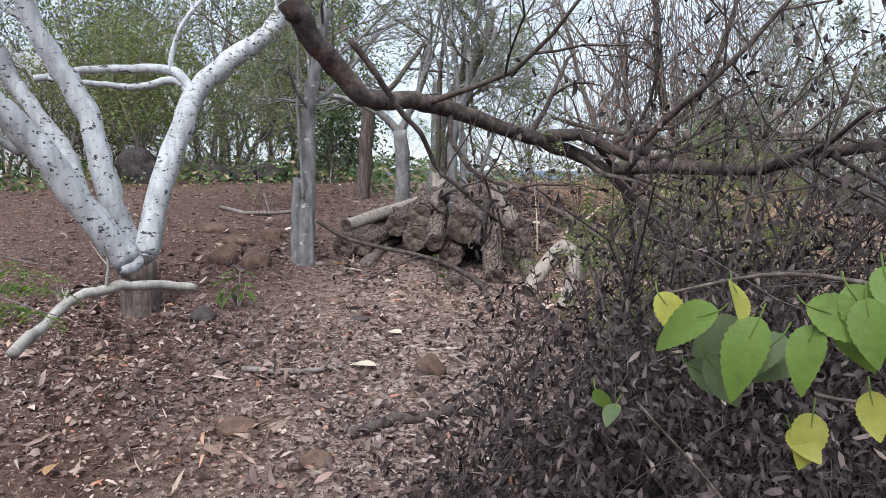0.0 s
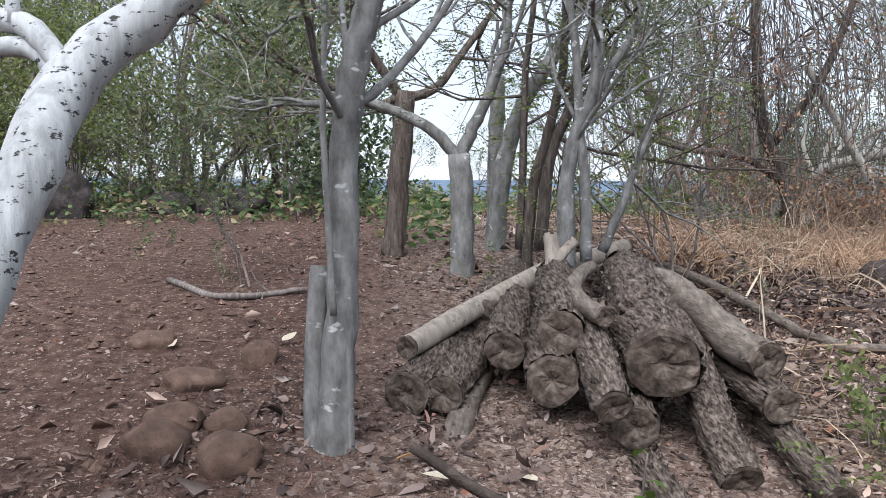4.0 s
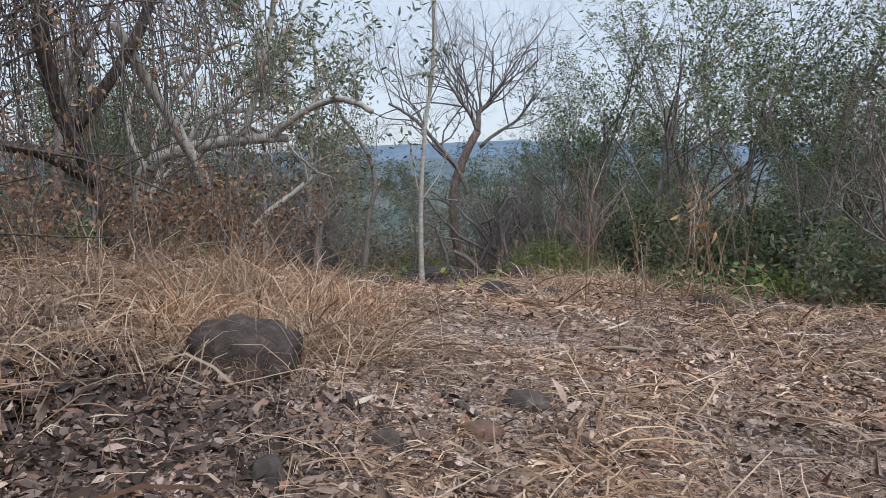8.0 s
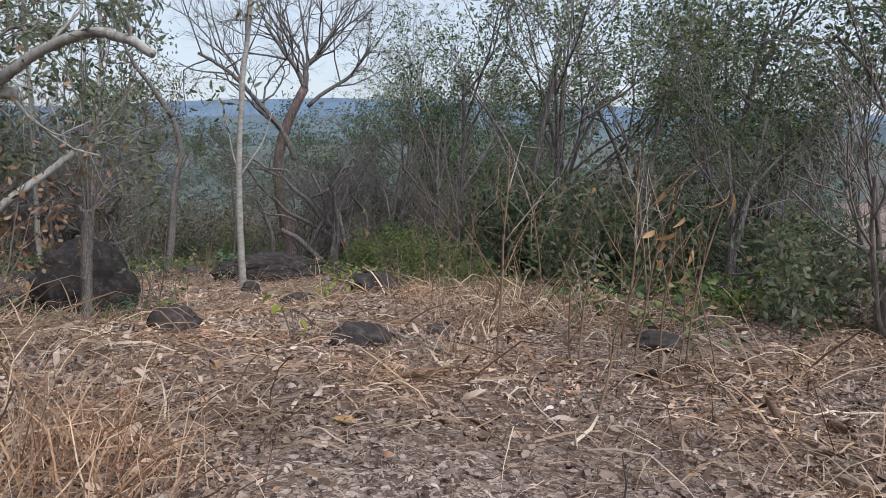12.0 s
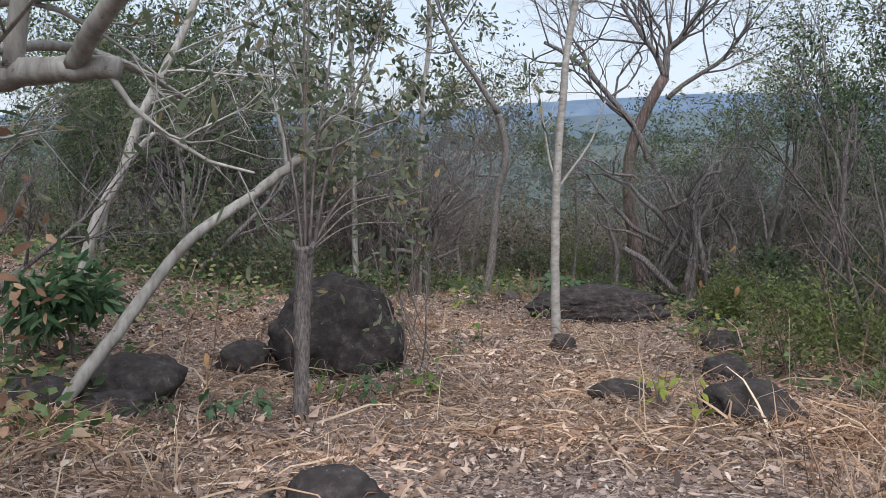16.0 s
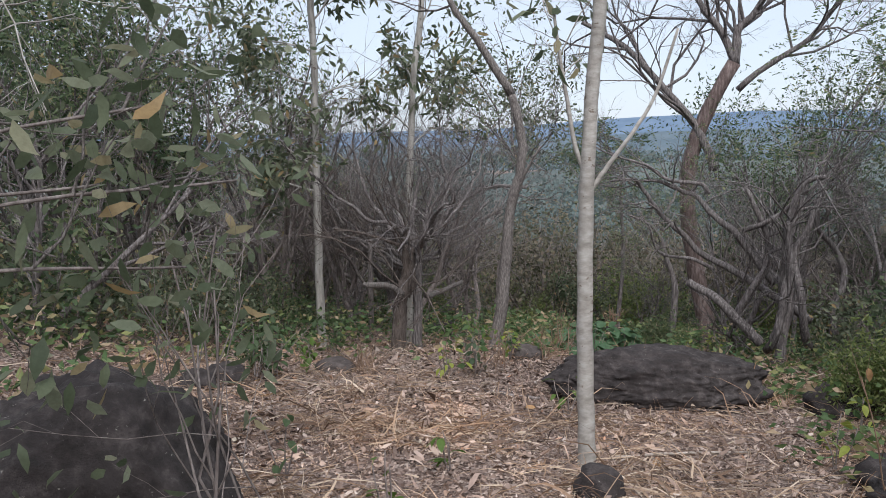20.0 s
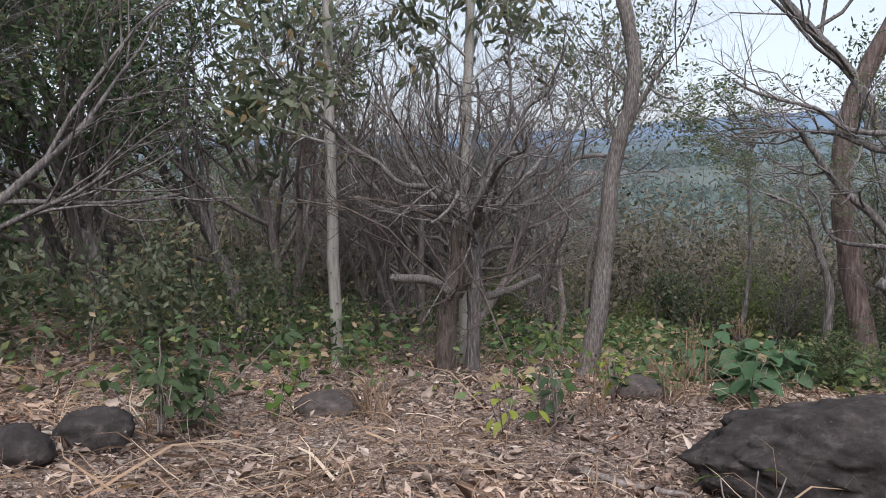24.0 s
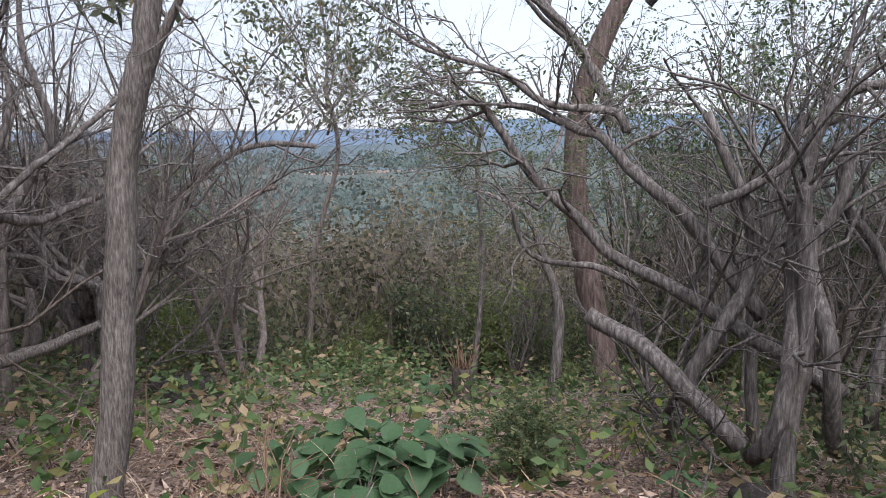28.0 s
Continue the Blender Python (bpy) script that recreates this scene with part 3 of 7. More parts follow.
# ---- the trees along the walk ----
class StemTree:
    """A tree from its trunk and limbs, given from the foot up; twigs and leaves grow from them."""

    def __init__(self, name, label, mat, seed, category="tree", sides=10, rough=0.05, crooked=0.0, kink=0.2):
        self.crooked, self.kink = crooked, kink
        self.name, self.label, self.mat, self.category, self.sides, self.rough = name, label, mat, category, sides, rough
        self.rng = np.random.default_rng(seed)
        self.ob, self.lines, self.tips, self.limbs, self.sprays = None, [], [], [], {}

    def limb(self, pts, r0, r1, mat=None):
        first = self.ob is None
        z = gz(pts[0][0], pts[0][1])
        if first:
            self.ob = thing(self.name, (pts[0][0], pts[0][1], z), self.label, self.category)
            pts = [(pts[0][0], pts[0][1], z - 0.12), (pts[0][0], pts[0][1], z + 0.03)] + [p for p in pts[1:] if p[2] > z + 0.15]
        elif pts[0][2] < z + 0.2:
            pts = [(pts[0][0], pts[0][1], z - 0.08)] + list(pts[1:])
        line = curve_of(pts, 5)
        line[1:-1] += self.rng.normal(0, r0 * 0.06, line[1:-1].shape)
        if self.crooked:                           # slow bends along the limb
            u = np.linspace(0, 1, len(line))[:, None]
            span = np.linalg.norm(line[-1] - line[0])
            line = line + sum(np.sin(math.pi * k * u) * self.rng.normal(0, self.crooked * span / k, 3) for k in (1, 2, 3, 4))
        rr = [r0 * 1.55, r0 * 1.12, r0, r0 * 0.6 + r1 * 0.4, (r0 + r1) / 2, r1 * 0.7 + r0 * 0.3, r1] if first else [r0, (r0 + r1) / 2, r1]
        g = Geo()
        tube(g, line, rr, self.sides if r0 > 0.03 else 6, self.rough, self.rng)
        self.limbs.append(part("trunk" if first else "limb", g, mat or self.mat, self.ob))
        self.lines.append((line, r0, r1))
        return self

    def twigs(self, which, count, length, levels, kids, spread, up, start=0.5, most=0.016):
        CLEAR["on"] = True
        line, r0, r1 = self.lines[which]
        n, rng = len(line), self.rng
        g = self.sprays.setdefault(which, Geo())
        for c in range(count):
            u = start + (1 - start) * (c + rng.uniform(0, 1)) / count
            k = min(int(u * (n - 1)), n - 2)
            d = unit(line[k + 1] - line[k])
            r = (r0 + (r1 - r0) * u) * 0.5
            ramify(g, rng, line[k], unit(d * 0.6 + spread * unit(rng.normal(0, 1, 3)) + (0, 0, up)), length * rng.uniform(0.6, 1.2),
                   min(max(r, 0.005), most), levels, kids, 0.75, self.tips, self.kink, up * 0.3)
        CLEAR["on"] = False
        return self

    def done(self, leaf=None, per=1, length=0.15, width=0.04, feather=False):
        for which, g in self.sprays.items():
            if g.n:
                tagged(part("twigwork", g, self.mat, self.limbs[which]), kind="stuff")
        if leaf is not None and self.tips:
            geo = feathers_on(self.tips, self.rng, per, length, 5, width) if feather else crown_on(self.tips, self.rng, per, length, width, fine=True)
            part("crown", geo, leaf, self.ob)
        return self.ob


tree = StemTree('tree', 'pale white-barked tree forking into several leaning stems', WHITE_BARK, 1)
tree.limb([(-1.86, 4.77, 0.7), (-1.87, 4.76, 0.88), (-1.88, 4.76, 1.0)], 0.115, 0.11, BROWN_BARK)
tree.limb([(-1.85, 4.79, 0.96), (-1.84, 4.83, 1.05), (-1.8, 4.95, 1.36), (-1.71, 5.15, 1.82), (-1.65, 5.35, 2.07), (-1.44, 5.5, 2.3), (-1.2, 5.6, 2.52), (-1.06, 5.65, 2.85)], 0.08, 0.06)
tree.limb([(-1.91, 4.79, 0.96), (-1.95, 4.82, 1.08), (-2.04, 4.78, 1.4), (-2.12, 4.8, 1.77), (-2.27, 4.79, 2.07), (-2.39, 4.73, 2.32), (-2.49, 4.68, 2.63)], 0.085, 0.055)
tree.limb([(-1.88, 4.71, 0.96), (-1.94, 4.67, 1.06), (-2.08, 4.55, 1.31), (-2.2, 4.43, 1.56), (-2.34, 4.3, 1.79), (-2.49, 4.16, 1.99)], 0.09, 0.07)
tree.limb([(-2.12, 4.64, 1.34), (-2.29, 4.78, 1.64), (-2.45, 4.81, 1.84), (-2.61, 4.84, 2.07), (-2.71, 4.78, 2.33)], 0.055, 0.045)
tree.limb([(-1.68, 5.33, 2.04), (-1.84, 5.41, 2.19), (-2.12, 5.42, 2.21), (-2.43, 5.42, 2.2), (-2.76, 5.38, 2.14)], 0.034, 0.024)
tree.limb([(-1.7, 5.33, 2.02), (-1.83, 5.41, 2.13), (-2.05, 5.34, 2.08), (-2.32, 5.35, 2.1), (-2.59, 5.22, 2.12)], 0.03, 0.018)
tree.limb([(-1.86, 5.4, 2.19), (-1.83, 5.41, 2.37), (-1.76, 5.43, 2.53), (-1.65, 5.48, 2.68)], 0.02, 0.012)
tree.limb([(-2.33, 4.37, 1.62), (-2.41, 4.26, 1.71), (-2.52, 4.2, 1.82)], 0.028, 0.02)
tree.twigs(1, 6, 1.3, 2, 4, 0.6, 0.4, 0.85)
tree.twigs(2, 5, 1.2, 2, 4, 0.6, 0.4, 0.85)
tree.twigs(7, 3, 0.5, 1, 4, 0.6, 0.4, 0.8)
tree.twigs(3, 4, 1.2, 2, 4, 0.6, 0.4, 0.9)
tree.done(GREEN, 1, 0.16, 0.035, True)

tree = StemTree('tree', 'slender grey tree with a split foot beside the log pile', GREY_BARK, 2)
tree.limb([(-1.1, 6.06, 0.89), (-1.08, 6.07, 1.19), (-1.06, 6.07, 1.55), (-1.05, 6.07, 1.98), (-1.01, 6.07, 2.23), (-0.97, 6.08, 2.4), (-0.92, 6.08, 2.73)], 0.06, 0.045)
tree.limb([(-1.17, 6.09, 0.88), (-1.17, 6.1, 1.19), (-1.15, 6.1, 1.48)], 0.045, 0.035)
tree.limb([(-1.04, 6.04, 1.02), (-1.05, 6.04, 1.2), (-1.06, 6.04, 1.38), (-1.1, 6.03, 1.4)], 0.022, 0.015)
tree.limb([(-1.09, 5.98, 1.32), (-1.1, 5.98, 1.53), (-1.12, 5.98, 1.97), (-1.11, 5.98, 2.38), (-1.14, 5.98, 2.61)], 0.014, 0.01)
tree.limb([(-1.03, 6.09, 2.05), (-0.94, 6.2, 2.12), (-0.8, 6.4, 2.31), (-0.7, 6.5, 2.46), (-0.59, 6.59, 2.65)], 0.022, 0.012)
tree.twigs(0, 6, 1.0, 2, 4, 0.9, 0.1)
tree.twigs(4, 5, 0.8, 2, 3, 0.8, 0.1)
tree.done(OLIVE, 2, 0.14, 0.03, True)

tree = StemTree('tree', 'brown pollarded tree with level grey limbs', BROWN_BARK, 3)
tree.limb([(-1.0, 9.2, 1.02), (-0.97, 9.2, 1.48), (-0.93, 9.2, 1.99), (-0.91, 9.2, 2.45)], 0.085, 0.08)
tree.limb([(-0.93, 9.2, 2.39), (-1.06, 9.1, 2.59), (-1.24, 8.98, 2.83), (-1.4, 8.87, 2.98)], 0.04, 0.025)
tree.limb([(-0.9, 9.2, 2.41), (-0.67, 9.3, 2.5), (-0.39, 9.39, 2.88), (-0.18, 9.47, 3.17)], 0.04, 0.02)
tree.limb([(-0.91, 9.2, 2.43), (-1.14, 9.09, 2.34), (-1.48, 8.86, 2.48), (-1.85, 8.59, 2.65), (-2.07, 8.44, 2.85)], 0.035, 0.02)
tree.twigs(1, 4, 1.2, 2, 4, 0.8, 0.1)
tree.twigs(2, 5, 1.3, 2, 4, 0.8, 0.1)
tree.twigs(3, 5, 1.2, 2, 4, 0.8, 0.1)
tree.done(GREEN, 1, 0.16, 0.035, True)

tree = StemTree('tree', 'grey forked tree on the red terrace', GREY_BARK, 4)
tree.limb([(-0.51, 8.69, 1.29), (-0.5, 8.69, 1.58), (-0.53, 8.69, 1.98)], 0.085, 0.075)
tree.limb([(-0.52, 8.69, 1.94), (-0.69, 8.7, 2.12), (-0.9, 8.7, 2.24), (-1.11, 8.69, 2.31), (-1.32, 8.68, 2.36)], 0.045, 0.03)
tree.limb([(-0.52, 8.69, 1.96), (-0.44, 8.69, 2.15), (-0.35, 8.68, 2.33), (-0.23, 8.67, 2.68), (-0.2, 8.66, 2.99)], 0.05, 0.025)
tree.twigs(1, 4, 1.0, 2, 4, 0.9, 0.1)
tree.twigs(2, 6, 1.3, 2, 4, 0.8, 0.15)
tree.done()

tree = StemTree('tree', 'broken pale standing dead trunk', GREY_BARK, 5, category='tree')
tree.limb([(-0.15, 9.97, 1.15), (-0.16, 9.97, 1.83), (-0.15, 9.97, 2.28), (-0.14, 9.97, 2.67)], 0.075, 0.06)
tree.done()

tree = StemTree('tree', 'grey tree leaning over behind the log pile', GREY_BARK, 6)
tree.limb([(-0.2, 9.57, 1.24), (-0.12, 9.56, 1.96), (0.02, 9.54, 2.42), (0.2, 9.51, 2.7), (0.42, 9.47, 3.1), (0.52, 9.45, 3.42)], 0.07, 0.045)
tree.twigs(0, 8, 1.5, 2, 5, 0.8, 0.15)
tree.done()

tree = StemTree('tree', 'clump of slim grey stems behind the log pile', GREY_BARK, 7)
tree.limb([(0.05, 7.71, 1.01), (0.03, 7.72, 1.63), (0.06, 7.71, 1.98), (0.16, 7.69, 2.26), (0.19, 7.68, 2.5), (0.16, 7.69, 2.84)], 0.05, 0.025)
tree.limb([(0.14, 7.69, 1.34), (0.13, 7.69, 1.78), (0.1, 7.7, 2.07), (0.07, 7.71, 2.5), (0.02, 7.72, 2.9)], 0.035, 0.02)
tree.limb([(0.25, 7.77, 1.39), (0.34, 7.74, 1.63), (0.41, 7.72, 1.84), (0.49, 7.7, 2.07)], 0.03, 0.015)
tree.limb([(0.16, 7.69, 2.24), (0.26, 7.66, 2.41), (0.37, 7.63, 2.61), (0.44, 7.61, 2.88)], 0.03, 0.018)
tree.twigs(0, 6, 1.2, 2, 5, 0.8, 0.15)
tree.twigs(1, 5, 1.2, 2, 4, 0.8, 0.15)
tree.twigs(2, 4, 0.9, 2, 4, 0.8, 0)
tree.twigs(3, 5, 1.1, 2, 4, 0.8, 0.1)
tree.done(OLIVE, 1, 0.14, 0.03, True)

tree = StemTree('tree', 'dark slim many-stemmed tree', DARK_BARK, 8)
tree.limb([(-0.09, 8.55, 1.3), (-0.04, 8.54, 1.76), (0.07, 8.52, 2.18), (0.14, 8.51, 2.56), (0.15, 8.51, 2.96)], 0.04, 0.022)
tree.limb([(0.01, 8.53, 1.34), (0.06, 8.53, 1.94), (0.19, 8.5, 2.28), (0.27, 8.48, 2.62), (0.46, 8.44, 3.02)], 0.045, 0.025)
tree.limb([(-0.13, 8.55, 1.34), (-0.11, 8.55, 1.94), (-0.1, 8.55, 2.46), (-0.05, 8.54, 2.97)], 0.03, 0.02)
tree.twigs(0, 5, 1.3, 2, 5, 0.8, 0.1)
tree.twigs(1, 5, 1.3, 2, 5, 0.8, 0.1)
tree.twigs(2, 4, 1.2, 2, 4, 0.8, 0.1)
tree.done()

tree = StemTree('tree', 'dark brown tree with a thick bough hanging low over the path', BOUGH_BARK, 9)
tree.limb([(-2.4, 0.7, 0), (-2.35, 0.75, 1.2), (-2.2, 0.95, 2.2), (-1.7, 1.7, 2.9), (-1.1, 2.6, 2.75), (-0.75, 3.05, 2.35)], 0.1, 0.06)
tree.limb([(-0.63, 3.22, 2.18), (-0.59, 3.24, 2.12), (-0.54, 3.29, 2.03), (-0.45, 3.38, 1.93), (-0.34, 3.43, 1.82), (-0.16, 3.6, 1.83), (0.13, 3.85, 1.77), (0.46, 4.06, 1.67), (0.7, 4.17, 1.59), (0.96, 4.27, 1.41), (1.17, 4.27, 1.14)], 0.05, 0.03)
tree.limb([(0.49, 4.04, 1.69), (0.66, 4.08, 1.7), (0.83, 4.11, 1.63), (1.03, 4.12, 1.56)], 0.035, 0.025)
tree.limb([(-0.37, 3.03, 2.0), (-0.29, 3.07, 1.9), (-0.19, 3.15, 1.75), (-0.11, 3.19, 1.66), (-0.05, 3.27, 1.53), (0.04, 3.25, 1.45), (0.2, 3.3, 1.31)], 0.014, 0.008)
tree.limb([(0.2, 3.72, 0.87), (0.16, 3.95, 0.95), (0.07, 4.2, 0.99), (-0.1, 4.5, 1.03), (-0.44, 4.74, 1.08), (-0.63, 4.84, 1.12), (-0.81, 4.89, 1.22)], 0.016, 0.012)
tree.limb([(0.73, 3.52, 1.53), (0.93, 3.27, 1.53), (1.12, 3.0, 1.52), (1.23, 2.73, 1.57), (1.39, 2.54, 1.6)], 0.03, 0.02)
tree.limb([(0.69, 3.12, 1.52), (0.77, 3.0, 1.67), (0.89, 2.87, 1.8), (1.01, 2.83, 1.92), (1.15, 2.77, 2.09)], 0.015, 0.008)
tree.twigs(1, 9, 0.8, 2, 3, 0.8, 0)
tree.twigs(2, 6, 0.9, 2, 4, 0.8, 0)
tree.twigs(3, 5, 0.4, 1, 3, 0.8, 0)
tree.twigs(4, 5, 0.4, 1, 2, 0.8, 0)
tree.twigs(5, 6, 0.8, 2, 3, 0.8, 0.1)
tree.twigs(6, 5, 0.7, 1, 3, 0.8, 0.1)
tree.done()

tree = StemTree('tree', 'spreading tree with thick arching pale limbs', PALE_BARK, 10)
tree.limb([(5.32, 15.86, 0.94), (5.39, 15.78, 1.61), (5.43, 15.6, 1.94), (5.56, 15.43, 2.08), (5.78, 15.1, 2.17), (6.05, 14.78, 2.24), (6.31, 14.45, 2.28), (6.57, 14.22, 2.28)], 0.1, 0.05)
tree.limb([(6.4, 14.34, 2.3), (6.46, 14.11, 2.44), (6.58, 13.84, 2.61), (6.69, 13.45, 2.72), (6.77, 13.12, 2.66), (6.83, 12.94, 2.56)], 0.045, 0.033)
tree.limb([(6.17, 14.6, 2.26), (6.25, 14.49, 2.71), (6.36, 14.42, 3.16), (6.45, 14.36, 3.72), (6.51, 14.32, 4.32)], 0.048, 0.03)
tree.limb([(5.7, 15.2, 2.15), (5.81, 15.08, 2.41), (5.94, 14.9, 2.58), (6.23, 14.73, 2.62), (6.54, 14.54, 2.67)], 0.036, 0.028)
tree.limb([(5.85, 15.01, 2.19), (5.89, 14.82, 2.48), (6.09, 14.59, 2.76), (6.37, 14.3, 2.93), (6.59, 14.02, 3.15)], 0.024, 0.012)
tree.limb([(5.21, 13.58, 1.26), (5.01, 13.46, 1.82), (4.73, 13.49, 2.35), (4.51, 13.49, 2.7), (4.17, 13.53, 3.31)], 0.06, 0.05)
tree.limb([(5.9, 14.4, 2.32), (6.4, 14.85, 2.42), (6.9, 15.4, 2.34), (7.36, 16.0, 2.15)], 0.03, 0.02)
tree.limb([(5.43, 15.6, 1.94), (5.62, 15.62, 2.51), (5.84, 15.52, 2.92), (6.17, 15.35, 3.41), (6.34, 15.25, 3.94)], 0.04, 0.02)
tree.limb([(5.42, 15.66, 1.86), (5.34, 15.96, 2.39), (5.46, 16.02, 2.87), (5.84, 15.85, 3.24), (6.25, 15.64, 3.39), (6.68, 15.4, 3.59)], 0.035, 0.02)
tree.twigs(0, 4, 1.0, 2, 4, 0.8, 0.2, 0.4)
tree.twigs(2, 6, 1.3, 2, 4, 0.7, 0.3)
tree.twigs(3, 5, 0.9, 2, 4, 0.7, 0.3)
tree.twigs(4, 6, 0.8, 2, 4, 0.7, 0.3)
tree.twigs(6, 3, 0.4, 1, 3, 0.7, 0.1)
tree.twigs(7, 6, 1.4, 3, 4, 0.7, 0.2)
tree.twigs(8, 6, 1.4, 3, 4, 0.7, 0.2)
tree.twigs(1, 4, 0.5, 1, 3, 0.6, 0.5, 0.3)
tree.done(OLIVE, 1, 0.11, 0.026)

tree = StemTree('tree', 'pale bare trunk leaning low over the rocks', PALE_BARK, 11)
tree.limb([(6.36, 15.87, 0.24), (6.67, 15.85, 0.58), (7.0, 15.9, 0.95), (7.26, 15.84, 1.25), (7.59, 15.82, 1.45), (7.88, 15.76, 1.66), (8.04, 15.7, 1.78), (8.1, 15.68, 1.83)], 0.042, 0.03)
tree.twigs(0, 4, 0.8, 2, 3, 0.7, 0.25, 0.75)
tree.done(OLIVE, 1, 0.09, 0.035)

tree = StemTree('tree', 'pale leaning trunk at the edge of the wood', PALE_BARK, 12)
tree.limb([(7.09, 20.23, 0.42), (7.32, 20.2, 0.91), (7.62, 20.16, 1.46), (7.83, 20.12, 2.01), (8.09, 20.07, 2.5), (8.35, 20.01, 2.99), (8.61, 19.94, 3.6)], 0.062, 0.04)
tree.limb([(7.68, 20.14, 1.55), (7.84, 20.12, 1.74), (7.99, 20.09, 1.89)], 0.04, 0.025)
tree.twigs(0, 8, 2.0, 2, 5, 0.8, 0.1)
tree.done(OLIVE, 1, 0.1, 0.035)

tree = StemTree('tree', 'tall slender sapling with pale ringed bark', RINGED_BARK, 14, sides=12, rough=0.02)
tree.limb([(11.78, 17.34, -0.61), (11.77, 17.35, -0.09), (11.76, 17.36, 0.65), (11.77, 17.35, 1.36), (11.79, 17.34, 1.87), (11.82, 17.31, 2.37), (11.84, 17.3, 2.69), (12.02, 17.26, 3.99), (11.96, 17.21, 5.48)], 0.05, 0.034)
tree.limb([(11.77, 17.35, 1.29), (11.71, 17.4, 1.5), (11.67, 17.43, 1.77), (11.63, 17.46, 2.05), (11.6, 17.48, 2.32)], 0.017, 0.009)
tree.limb([(11.78, 17.34, 1.22), (11.88, 17.29, 1.38), (12.0, 17.24, 1.55), (12.15, 17.18, 1.8), (12.25, 17.1, 2.2)], 0.018, 0.01)
tree.twigs(0, 5, 0.9, 2, 3, 0.6, 0.3, 0.75)
tree.twigs(1, 5, 0.5, 1, 3, 0.8, 0.2)
tree.done(OLIVE, 1, 0.15, 0.045)

tree = StemTree('tree', 'straight thin pole-like pale tree', PALE_BARK, 16)
tree.limb([(12.4, 23.97, -1.26), (12.39, 23.97, -0.28), (12.4, 23.97, 0.83), (12.42, 23.96, 2.06), (12.42, 23.96, 3.11), (12.4, 23.97, 3.84), (12.46, 23.99, 5.14), (12.27, 24.01, 6.64)], 0.055, 0.035)
tree.twigs(0, 16, 1.1, 2, 4, 1.0, -0.05, 0.36)
tree.done(OLIVE, 4, 0.17, 0.05)

tree = StemTree('tree', 'tall leafless tree with a grey-brown trunk and wide fork', THICKET, 17, crooked=0.025, kink=0.3)
tree.limb([(22.14, 25.58, -2.46), (22.04, 25.69, -0.71), (22.01, 25.73, 0.88), (22.09, 25.63, 1.72), (22.25, 25.46, 3.0)], 0.19, 0.14, RED_BARK)
tree.limb([(22.25, 25.45, 2.95), (22.3, 25.39, 3.69), (22.54, 25.11, 4.12), (22.83, 24.76, 4.75)], 0.1, 0.05)
tree.limb([(22.25, 25.45, 2.95), (22.01, 25.72, 3.72), (21.69, 26.06, 4.32), (21.44, 26.32, 4.92)], 0.09, 0.04)
tree.limb([(22.01, 25.72, 0.76), (21.82, 25.92, 1.31), (21.57, 26.18, 1.98), (21.23, 26.53, 2.59), (20.79, 26.94, 3.15), (20.33, 27.34, 3.59), (19.95, 27.65, 3.97)], 0.1, 0.045)
tree.limb([(22.3, 25.4, 2.42), (22.87, 24.7, 3.07), (23.24, 24.23, 3.71), (23.51, 23.84, 4.32)], 0.07, 0.03)
tree.twigs(1, 12, 3.2, 3, 4, 0.7, 0.22, 0.2, 0.04)
tree.twigs(2, 12, 3.2, 3, 4, 0.7, 0.22, 0.2, 0.04)
tree.twigs(3, 11, 3.0, 3, 4, 0.8, 0.22, 0.25, 0.04)
tree.twigs(4, 11, 2.8, 3, 4, 0.8, 0.22, 0.25, 0.04)
tree.done()

tree = StemTree('tree', 'gnarled pollard with a broken top and level stubs', BROWN_BARK, 18)
tree.limb([(13.3, 23.35, -1.3), (13.32, 23.34, -0.93), (13.36, 23.32, -0.61), (13.44, 23.29, -0.3), (13.46, 23.28, 0.08)], 0.1, 0.085)
tree.limb([(13.45, 23.39, -0.66), (13.57, 23.34, -0.37), (13.61, 23.32, -0.07), (13.65, 23.3, 0.19)], 0.07, 0.055)
tree.limb([(13.31, 23.23, -0.59), (13.12, 23.2, -0.45), (12.8, 23.11, -0.39), (12.7, 23.08, -0.36)], 0.05, 0.034, FURROWED)
tree.limb([(13.85, 23.54, -0.73), (14.17, 23.6, -0.69), (14.5, 23.6, -0.59)], 0.045, 0.032, FURROWED)
tree.limb([(13.49, 23.38, 0.05), (13.31, 23.45, 0.1), (13.07, 23.54, 0.2), (12.8, 23.63, 0.28), (12.53, 23.71, 0.33)], 0.03, 0.015)
tree.twigs(0, 12, 1.6, 3, 4, 1.0, 0.15)
tree.twigs(4, 8, 1.0, 2, 5, 0.8, 0.1)
tree.done()

tree = StemTree('tree', 'bare spreading tree with a dome of dark twigs', THICKET, 19, crooked=0.04, kink=0.3)
tree.limb([(15.32, 27.53, -2.22), (15.27, 27.54, -1.62), (15.17, 27.56, -1.28), (14.81, 27.63, -0.93), (14.64, 27.66, -0.29)], 0.12, 0.05)
tree.limb([(15.28, 27.54, -1.36), (15.27, 27.54, -0.65), (15.26, 27.54, 0.11), (15.18, 27.56, 0.6)], 0.08, 0.045)
tree.limb([(15.34, 27.53, -1.36), (15.6, 27.46, -0.86), (15.95, 27.37, -0.82), (16.44, 27.21, -0.52), (16.92, 27.02, -0.27), (17.35, 26.83, 0.05)], 0.07, 0.03)
